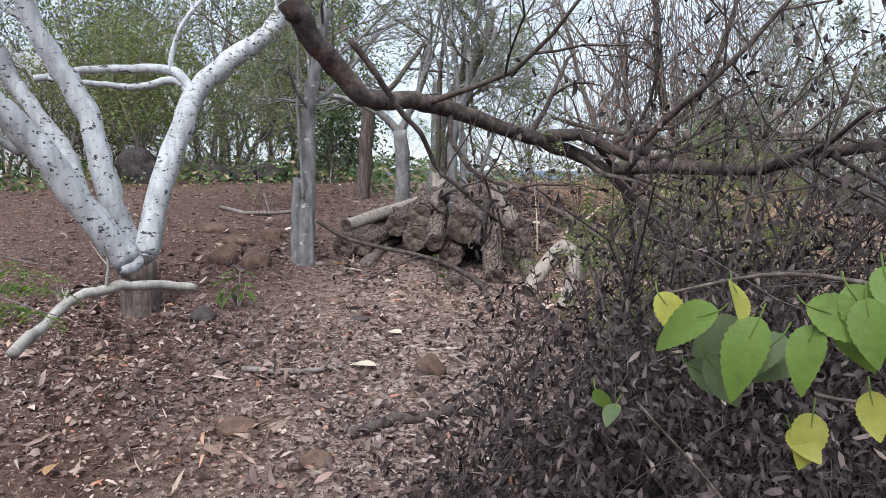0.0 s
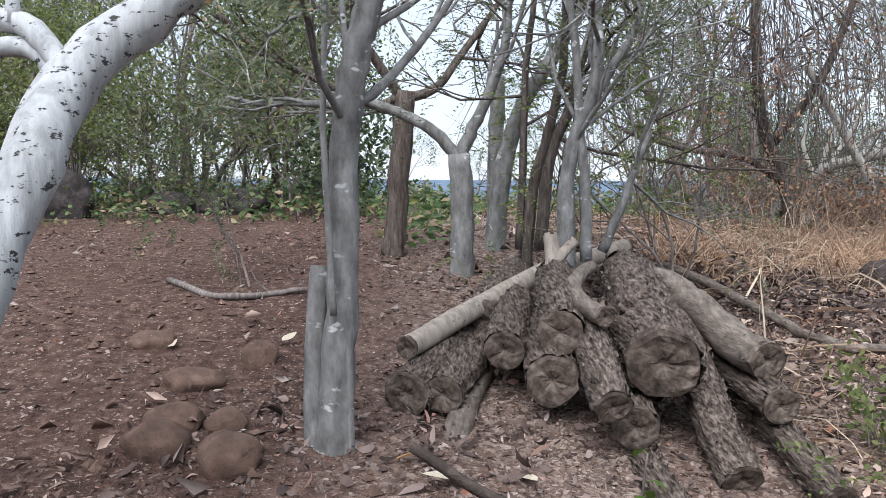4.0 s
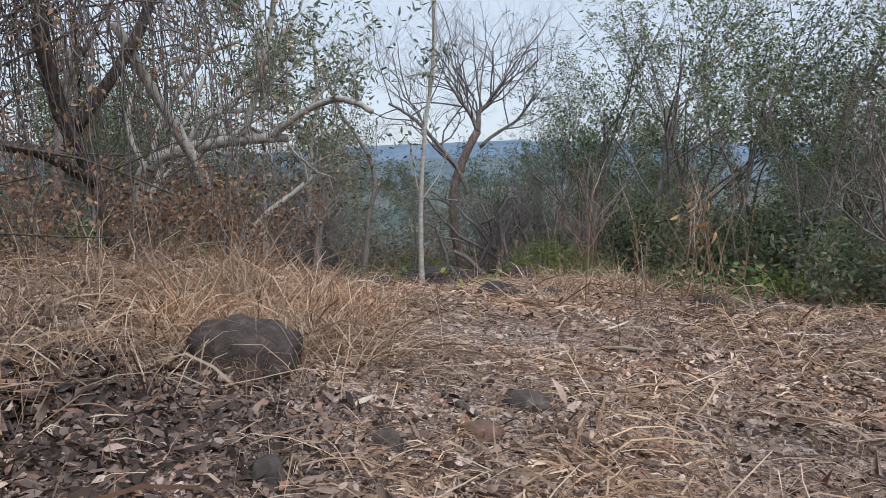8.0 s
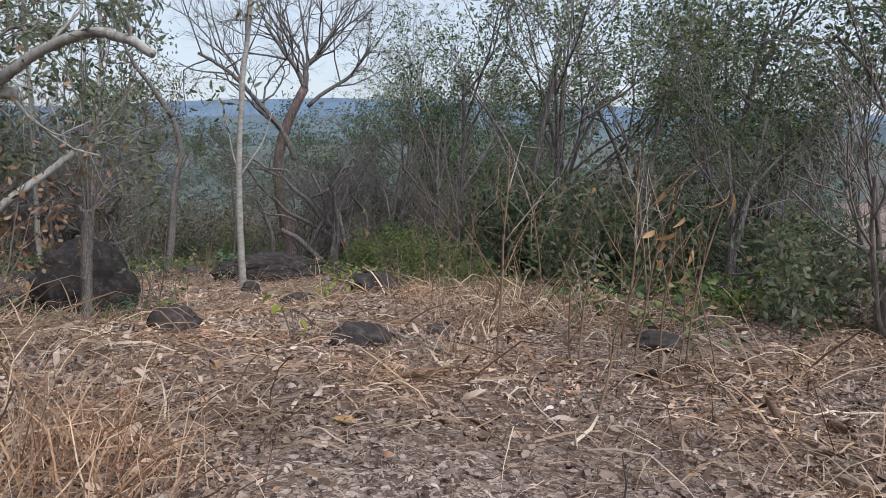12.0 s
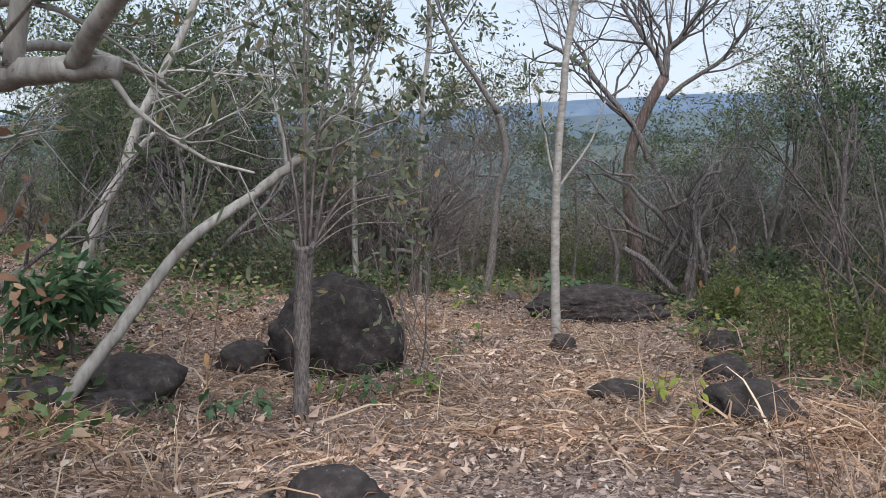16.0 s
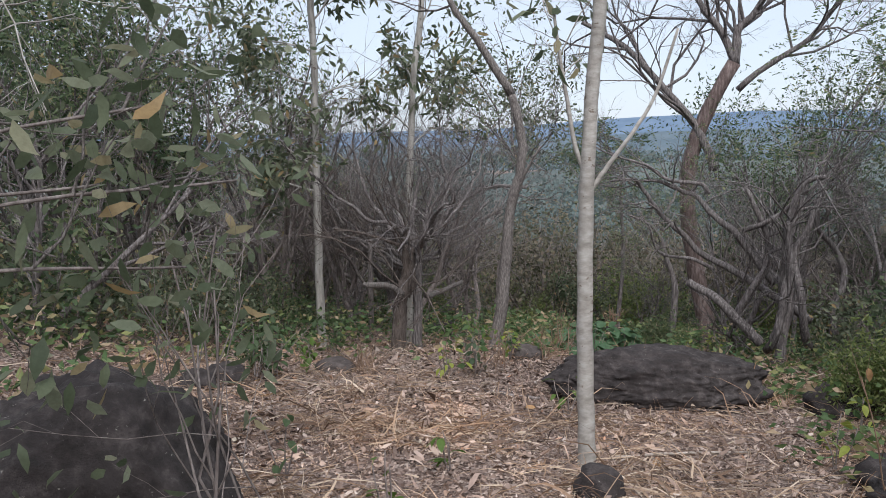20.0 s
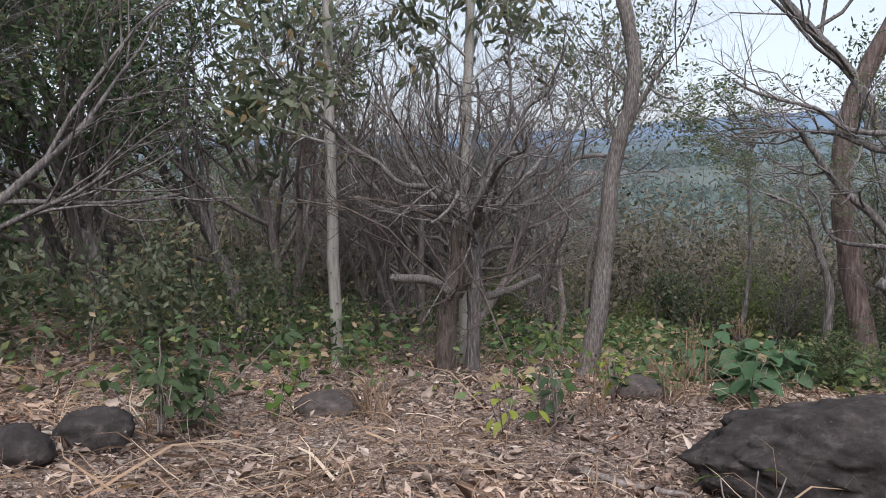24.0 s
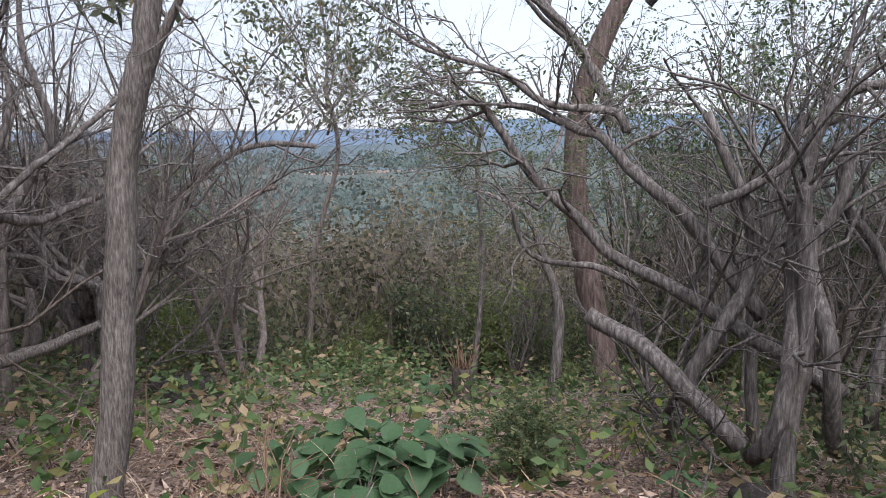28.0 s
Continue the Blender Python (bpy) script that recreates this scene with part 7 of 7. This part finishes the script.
def dead_stump(x, y):
    """A charred stump with a brush of dry sprouts."""
    rng = np.random.default_rng(91)
    z = gz(x, y)
    ob = thing("stump", (x, y, z), "dark cut stump with a brush of dry sprouts", "stump")
    g = Geo()
    tube(g, curve_of([(x, y, z - 0.1), (x, y, z + 0.2), (x + 0.02, y, z + 0.45)], 4), [0.17, 0.13, 0.14], 14, 0.08, rng)
    part("body", g, DARK_BARK, ob)
    g = Geo()
    for _ in range(26):
        p = np.array((x, y, z + 0.42)) + np.r_[rng.normal(0, 0.07, 2), 0]
        tube(g, wander(rng, p, (rng.normal(0, 0.25), rng.normal(0, 0.25), 1), rng.uniform(0.2, 0.5), 4, 0.08, 0), [0.008, 0.004], 4)
    tagged(part("sprout", g, RUST_STEM, ob), kind="stuff")


dead_stump(19.3, 25.75)


def undergrowth():
    """Low green herbs along the foot of the wood and down the slope."""
    rng = np.random.default_rng(95)
    g, at, ax, ln = Geo(), [], [], []
    for _ in range(4600):
        x, y = rng.uniform(-7, 32), rng.uniform(9, 40)
        e = edge_dist(x, y)
        if -0.5 < x < 4.5 and y < 13.5:
            continue
        if bool(inside(x, y)) and e > 1.2 and not (y > 21.2 and rng.uniform() < 0.55) or e > 9 or (y > 20 and x < 17 and e < 1.5 and rng.uniform() < 0.3):
            continue
        n, h, w = int(rng.integers(14, 34)), rng.uniform(0.12, 0.5), rng.uniform(0.12, 0.3)
        if y > 22 and x > 10:
            n, h = n + 16, h * 1.35
        px, py = x + rng.normal(0, w, n), y + rng.normal(0, w, n)
        at.append(np.c_[px, py, ground_at(px, py) + h * rng.uniform(0.1, 1, n)])
        ax.append(np.c_[rng.normal(0, 1, (n, 2)), rng.normal(-0.1, 0.4, n)])
        ln.append(np.full(n, rng.uniform(0.07, 0.13)))
    leaves(g, np.concatenate(at), np.concatenate(ax), np.concatenate(ln), np.concatenate(ln) * 0.5, rng)
    tagged(part("undergrowth", g, HERB), "low mixed green undergrowth along the wood", "undergrowth", kind="stuff")


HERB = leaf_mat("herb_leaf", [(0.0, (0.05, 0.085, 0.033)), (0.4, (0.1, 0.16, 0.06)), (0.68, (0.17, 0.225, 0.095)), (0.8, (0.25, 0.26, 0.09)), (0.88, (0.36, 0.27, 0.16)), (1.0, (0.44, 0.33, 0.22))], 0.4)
undergrowth()


def crown_limbs(tree, hub, count, reach, rise, seed, r0=0.028):
    """Bare limbs that leave a pollard's head nearly level, kink, and arch upwards."""
    rng = np.random.default_rng(seed)
    for k in range(count):
        a = 6.283 * k / count + rng.normal(0, 0.3)
        x, y, z = hub
        z -= rng.uniform(0, 0.18)
        d = unit((math.cos(a), math.sin(a), rng.uniform(0.15, 1.0)))
        line, p = [(x, y, z)], np.array((x, y, z))
        length = reach * rng.uniform(0.55, 1.1)
        arch = rng.uniform(-0.09, 0.2)              # some arch over and droop, some sweep up
        for i in range(9):
            d = unit(d + rng.normal(0, 0.3, 3) + (0, 0, (0.05 + arch * (i / 8) * 2) * rise / 2.5))
            p = p + d * length / 9
            line.append(tuple(p))
        if any(over_path(*q) for q in line[2:]) or min(q[2] for q in line) < z - 0.25:
            continue
        tree.limb(line, r0 * rng.uniform(0.55, 1.2), 0.009)
        tree.twigs(len(tree.lines) - 1, 8, 0.85, 2, 4, 0.85, 0.22, 0.22, 0.011)


tree = StemTree("tree", "pollard head of bare arching branches", THICKET, 501, kink=0.3)
tree.limb([(13.6, 23.35, -1.4), (13.62, 23.35, -0.7), (13.6, 23.3, -0.1), (13.58, 23.3, 0.15)], 0.07, 0.06)
crown_limbs(tree, (13.58, 23.3, 0.14), 16, 2.6, 2.5, 502, 0.04)
tree.done()
tree = StemTree("tree", "wide bare tree with arching dark branches", THICKET, 503, kink=0.3)
tree.limb([(15.4, 27.0, -2.3), (15.4, 27.0, -1.5), (15.35, 26.95, -0.9)], 0.12, 0.1)
crown_limbs(tree, (15.35, 26.95, -0.95), 14, 2.6, 2.3, 504, 0.04)
tree.done()
tree = StemTree("tree", "tall sparse grey-leaved tree on the slope below", TWIG, 505, crooked=0.03, kink=0.28)
tree.limb([(20.1, 31.4, -4.2), (20.2, 31.3, -2.0), (20.5, 31.1, 0.2), (20.3, 31.0, 1.6)], 0.055, 0.035)
for bx, by, bz in ((1.2, -0.8, 1.9), (-1.5, 0.5, 2.4), (0.3, 0.9, 3.6), (-0.7, -0.9, 1.3), (1.9, 0.6, 3.1), (-1.9, -0.5, 3.5), (0.8, 0.2, 4.2), (-0.6, 0.1, 4.4)):
    tree.limb([(20.4, 31.05, 0.4 + 0.2 * bz), (20.5 + bx * 0.4, 31 + by * 0.5, 0.35 + 0.55 * bz), (20.5 + bx, 31 + by, bz)], 0.025, 0.01)
    tree.twigs(len(tree.lines) - 1, 8, 1.1, 2, 4, 1.0, 0.05, 0.2)
tree.done(OLIVE, 1, 0.13, 0.05)
tree = StemTree("tree", "slender tree with flat feathery green sprays", THICKET, 506, kink=0.15)
tree.limb([(21.0, 27.6, -3.2), (21.1, 27.5, -1.4), (21.0, 27.5, 0.2), (21.1, 27.5, 0.8)], 0.05, 0.03)
for bx, by, bz in ((-1.3, 0.4, 1.25), (-0.9, -0.5, 0.85), (-1.6, 0.1, 0.9), (0.8, 0.3, 1.2), (-0.3, 0.8, 1.5), (-1.1, 0.0, 1.7)):
    tree.limb([(21.1, 27.5, 0.6), (21.1 + bx * 0.5, 27.5 + by * 0.5, (0.6 + bz) / 2 + 0.12), (21.1 + bx, 27.5 + by, bz)], 0.018, 0.008)
    tree.twigs(len(tree.lines) - 1, 7, 0.55, 1, 3, 0.9, 0.0, 0.3)
tree.done(GREEN, 1, 0.34, 0.09, True)


def fallen_leaf(x, y, length, mat, label, seed):
    rng = np.random.default_rng(seed)
    g = Geo()
    a = rng.uniform(0, 6.28)
    broad_leaf(g, np.zeros(3), (math.cos(a), math.sin(a), 0.12), (rng.normal(0, 0.3), rng.normal(0, 0.3), 1), length, length * rng.uniform(0.4, 0.6), rng.uniform(-0.25, 0.35), 9)
    ob = new("fallen_leaf", g.mesh("fallen_leaf", mat))
    ob.matrix_basis = pose(x, y, gz(x, y) + 0.03)
    tagged(ob, label, "leaf", "large fallen leaves")


FALLEN = np.random.default_rng(66)
fallen_leaf(-0.63, 5.8, 0.16, BLOSSOM, "large pale bleached leaf before the log pile", 1)
for k in range(90):
    i = int(FALLEN.integers(0, len(WALKED)))
    x, y = WALKED[i][0] + FALLEN.normal(0, 1.6), WALKED[i][1] + FALLEN.normal(1.2, 1.6)
    if inside(x, y):
        u = FALLEN.uniform()
        fallen_leaf(x, y, FALLEN.uniform(0.08, 0.15), ORANGE_LEAF if u < 0.35 else BLOSSOM, "curled orange-brown leaf lying on the litter" if u < 0.35 else "pale dry leaf lying on the litter", 700 + k)


def old_wall():
    """The stretch of whitewashed wall behind the terrace."""
    ob = thing("wall", (-9.2, 17.0, gz(-9.2, 17.0)), "weathered whitewashed wall behind the trees", "wall")
    for k, (x0, x1, h) in enumerate(((-10.8, -9.1, 2.9), (-9.1, -7.8, 2.7), (-7.8, -6.6, 2.75))):
        bm = bmesh.new()
        bmesh.ops.create_cube(bm, size=1)
        for v in bm.verts:
            v.co = Vector(((x0 + x1) / 2 + v.co.x * (x1 - x0 - 0.02), 17.0 + v.co.y * 0.25, gz(-9, 17) - 0.1 + (v.co.z + 0.5) * h))
        bmesh.ops.bevel(bm, geom=bm.edges[:], offset=0.02, segments=2, affect="EDGES")
        me = bpy.data.meshes.new("wall_panel")
        bm.to_mesh(me)
        bm.free()
        me.materials.append(WALL_PAINT)
        panel = new("wall_panel", me)
        panel.parent = ob
        panel.matrix_parent_inverse = ob.matrix_basis.inverted()


old_wall()

# ---- litter, straw and grass ----
def near_walk(x, y):
    """Distance to the line walked."""
    best = np.full(np.shape(x), 1e9)
    for (x0, y0), (x1, y1) in zip(WALKED, WALKED[1:]):
        dx, dy = x1 - x0, y1 - y0
        u = np.clip(((x - x0) * dx + (y - y0) * dy) / (dx * dx + dy * dy), 0, 1)
        best = np.minimum(best, np.hypot(x - x0 - u * dx, y - y0 - u * dy))
    return best


def patches(x, y, scale, seed):
    """A smooth random field between 0 and 1."""
    r = np.random.default_rng(seed)
    f = sum(np.sin(x * r.normal(0, scale) + y * r.normal(0, scale) + r.uniform(0, 6.28)) for _ in range(7))
    return 1 / (1 + np.exp(-f))


def scattered(rng, n, x0, x1, y0, y1, keep):
    x, y = rng.uniform(x0, x1, n), rng.uniform(y0, y1, n)
    ok = rng.uniform(0, 1, n) < keep(x, y)
    return x[ok], y[ok]


def litter():
    rng = np.random.default_rng(2)

    def lay(name, mat, label, x, y, length, width, lift):
        g = Geo()
        n = len(x)
        at = np.c_[x, y, ground_at(x, y) + rng.uniform(0.002, lift, n)]
        ax = np.c_[rng.normal(0, 1, (n, 2)), rng.normal(0.05, 0.28, n)]
        ln, wd = length * np.clip(np.exp(rng.normal(-0.1, 0.45, n)), 0.3, 2.4), width * rng.uniform(0.5, 1.5, n)
        near = near_walk(x, y) < 1.5
        leaves(g, at[~near], ax[~near], ln[~near], wd[~near], rng, 0.45)
        leaves(g, at[near], ax[near], ln[near], wd[near], rng, 0.35, True)
        tagged(part(name, g, mat), label, "leaf litter", kind="stuff")

    reach = lambda x, y: np.exp(-np.maximum(near_walk(x, y) - 2.5, 0) / 4.0)  # noqa: E731
    # brown leaves on the red terrace and round the log pile; the terrace itself is mostly bare
    x, y = scattered(rng, 330000, -7, 3.5, 1.2, 14, lambda x, y: reach(x, y) * (0.25 + 0.75 * (near_walk(x, y) < 2.2)) * (0.2 + 0.8 * patches(x, y, 1.9, 5)) * np.where((x < -0.7 - 0.1 * (y - 5)) & (y > 4.9), 0.4, 1))
    big = rng.uniform(0, 1, len(x)) < 0.14
    lay("leaf_litter", RED_LITTER, "brown and greyish fallen leaves on red soil", x[~big], y[~big], 0.03, 0.011, 0.016)
    lay("leaf_litter", RED_LITTER, "large curled brown leaves fallen round the log pile", x[big], y[big], 0.06, 0.024, 0.035)
    # dry leaves under the rest of the walk, more bleached down the slope
    x, y = scattered(rng, 600000, 0, 20, 5, 27, lambda x, y: reach(x, y) * (x + 0.4 * y > 3.2) * (0.3 + 0.7 * patches(x, y, 1.7, 6)))
    pale = rng.uniform(0, 1, len(x)) < np.clip((x + 0.8 * y - 12.5) / 6, 0.15, 0.8)
    big = rng.uniform(0, 1, len(x)) < 0.17
    lay("leaf_litter", LITTER, "tan and grey crumbled leaves covering the ground", x[~pale & ~big], y[~pale & ~big], 0.036, 0.012, 0.03)
    lay("leaf_litter", PALE_LITTER, "bleached crumbled leaves covering the slope", x[pale & ~big], y[pale & ~big], 0.04, 0.013, 0.03)
    dim = big & (x + 0.8 * y < 11.5)
    lay("leaf_litter", LITTER, "dull brown leaves lying before the grass", x[dim], y[dim], 0.075, 0.028, 0.05)
    lay("leaf_litter", PALE_LITTER, "curled tan leaves lying on the litter", x[big & ~dim], y[big & ~dim], 0.07, 0.025, 0.06)

    n = 3500                                       # dark brown leaves before the tall grass, shadow between them put into the colour
    x, y = 1.8 + rng.normal(0, 0.75, n), 9.3 + rng.normal(0, 0.6, n)
    lay("leaf_litter", SHADE_DARK_LEAF, "dark brown leaves before the tall grass, shadow in their colour", x, y, 0.07, 0.027, 0.06)

    n = 6000                                       # dark leaves added under the withered shrub, standing in for its shade
    x, y = 1.15 + rng.normal(0, 0.5, n), 2.1 + rng.normal(0, 0.55, n)
    lay("leaf_litter", SHADE_DARK_LEAF, "dark leaves laid as shade under the withered shrub", x, y, 0.05, 0.018, 0.07)

    # straw and broken grass stems
    def straw(label, x, y, length, width, rise, lift, sag):
        g = Geo()
        n = len(x)
        at = np.c_[x, y, ground_at(x, y) + rng.uniform(0.0, lift, n)]
        head = np.c_[rng.normal(0, 1, (n, 2)), rng.uniform(-0.1, rise, n)]
        arcs(g, at, head, length * rng.uniform(0.4, 1.5, n), width * (0.6 + 1.7 * rng.uniform(0, 1, n) ** 3), rng, sag)
        tagged(part("straw", g, STRAW), label, "dry grass", kind="stuff")

    def strawy(x, y):
        return reach(x, y) * (x + 0.5 * y > 3.9) * (0.06 + 0.94 * patches(x, y, 1.9, 8) ** 1.5) * np.where(y > 19, 0.4, 1) * np.where((x < 2.6) & (y > 8.4), 0.6, 1)

    x, y = scattered(rng, 230000, 0.5, 19, 5.5, 26, strawy)
    straw("pale dry straw and broken grass stems", x, y, 0.22, 0.005, 0.35, 0.06, 0.25)
    x, y = scattered(rng, 60000, 0.5, 19, 5.5, 26, lambda x, y: strawy(x, y) * (near_walk(x, y) > 0.35))
    straw("long bent dry stalks heaped over the litter", x, y, 0.5, 0.008, 0.55, 0.08, 0.4)


def clods():
    """Crumbled earth and gravel on the bare terrace and along the path."""
    rng = np.random.default_rng(8)
    x, y = scattered(rng, 15000, -7, 1.2, 1.5, 13.5, lambda x, y: np.where((x < -0.5) & (y > 4.5), 0.75, 0.2) * (0.15 + 0.85 * patches(x, y, 1.4, 9)))
    n = len(x)
    r = 0.005 + 0.026 * rng.uniform(0, 1, (n, 1, 1)) ** 3
    form = np.array([(1, 0, 0), (0, 1, 0), (-1, 0, 0), (0, -1, 0), (0, 0, 0.75), (0.2, 0.1, -0.5)])
    v = form[None] * r * rng.uniform(0.6, 1.35, (n, 6, 3))
    a = rng.uniform(0, 6.28, (n, 1))
    c, w = np.cos(a), np.sin(a)
    v = np.stack([v[..., 0] * c - v[..., 1] * w + x[:, None], v[..., 0] * w + v[..., 1] * c + y[:, None], v[..., 2] + ground_at(x, y)[:, None] + 0.003], -1)
    faces = np.array([(0, 1, 4), (1, 2, 4), (2, 3, 4), (3, 0, 4), (1, 0, 5), (2, 1, 5), (3, 2, 5), (0, 3, 5)])
    g = Geo()
    g.add(v.reshape(-1, 3), tris=(np.arange(n)[:, None, None] * 6 + faces[None]).reshape(-1, 3))
    tagged(part("clods", g, RED_STONE, smooth=False), "reddish clods and gravel strewn over the bare earth", "gravel", kind="stuff")


def grass_tufts():
    """Standing dry grass in tufts."""
    rng = np.random.default_rng(5)
    g = Geo()

    def tuft(x, y, n, height, spread, lean=0.45):
        px, py = x + rng.normal(0, spread, n), y + rng.normal(0, spread, n)
        at = np.c_[px, py, ground_at(px, py) - 0.01]
        way = rng.normal(0, 0.25, 2)
        head = np.c_[(px - x) / spread * 0.25 + rng.normal(way[0], lean, n), (py - y) / spread * 0.25 + rng.normal(way[1], lean, n), np.ones(n)]
        arcs(g, at, head, height * rng.uniform(0.45, 1.3, n), rng.uniform(0.003, 0.009, n), rng, rng.uniform(0.1, 0.75, n))

    for _ in range(105):                            # the tall grass round the rock mound
        u, v = rng.uniform(0, 1), rng.normal(0, 0.8)
        x, y = 1.4 + 4.8 * u + v * 0.5, 10.2 + 1.9 * u + v
        if near_walk(np.array(x), np.array(y)) > 1.2 and math.hypot(x - 3.1, y - 9.65) > 0.55:
            tuft(x, y, int(rng.integers(16, 50)), rng.choice((0.15, 0.25, 0.35, 0.5, 0.75)), 0.13)
    for x0, y0, sx, sy, count, off in ((3.1, 10.1, 0.6, 0.4, 16, 0.9), (4.6, 10.75, 0.65, 0.45, 48, 0.75), (3.85, 9.85, 0.45, 0.35, 40, 0.65), (8.6, 11.3, 0.9, 0.5, 26, 1.0), (9.6, 11.9, 0.7, 0.6, 26, 1.2)):
        for _ in range(count):                      # tangles of straw beside the walk
            x, y = x0 + rng.normal(0, sx), y0 + rng.normal(0, sy)
            if near_walk(np.array(x), np.array(y)) > off:
                tuft(x, y, int(rng.integers(12, 36)), rng.uniform(0.2, 0.6), 0.13, 0.7)
    for _ in range(1000):                           # scattered tufts along the clearing
        x, y = rng.uniform(1.5, 19), rng.uniform(6.5, 26)
        if inside(x, y) and 0.8 < near_walk(np.array(x), np.array(y)) < 7:
            tuft(x, y, int(rng.integers(5, 18)), rng.uniform(0.1, 0.35), 0.06, 0.6)
    tagged(part("dry_grass", g, TALL_GRASS), "tufts of straw-coloured standing dry grass", "dry grass", kind="stuff")


litter()
clods()
grass_tufts()
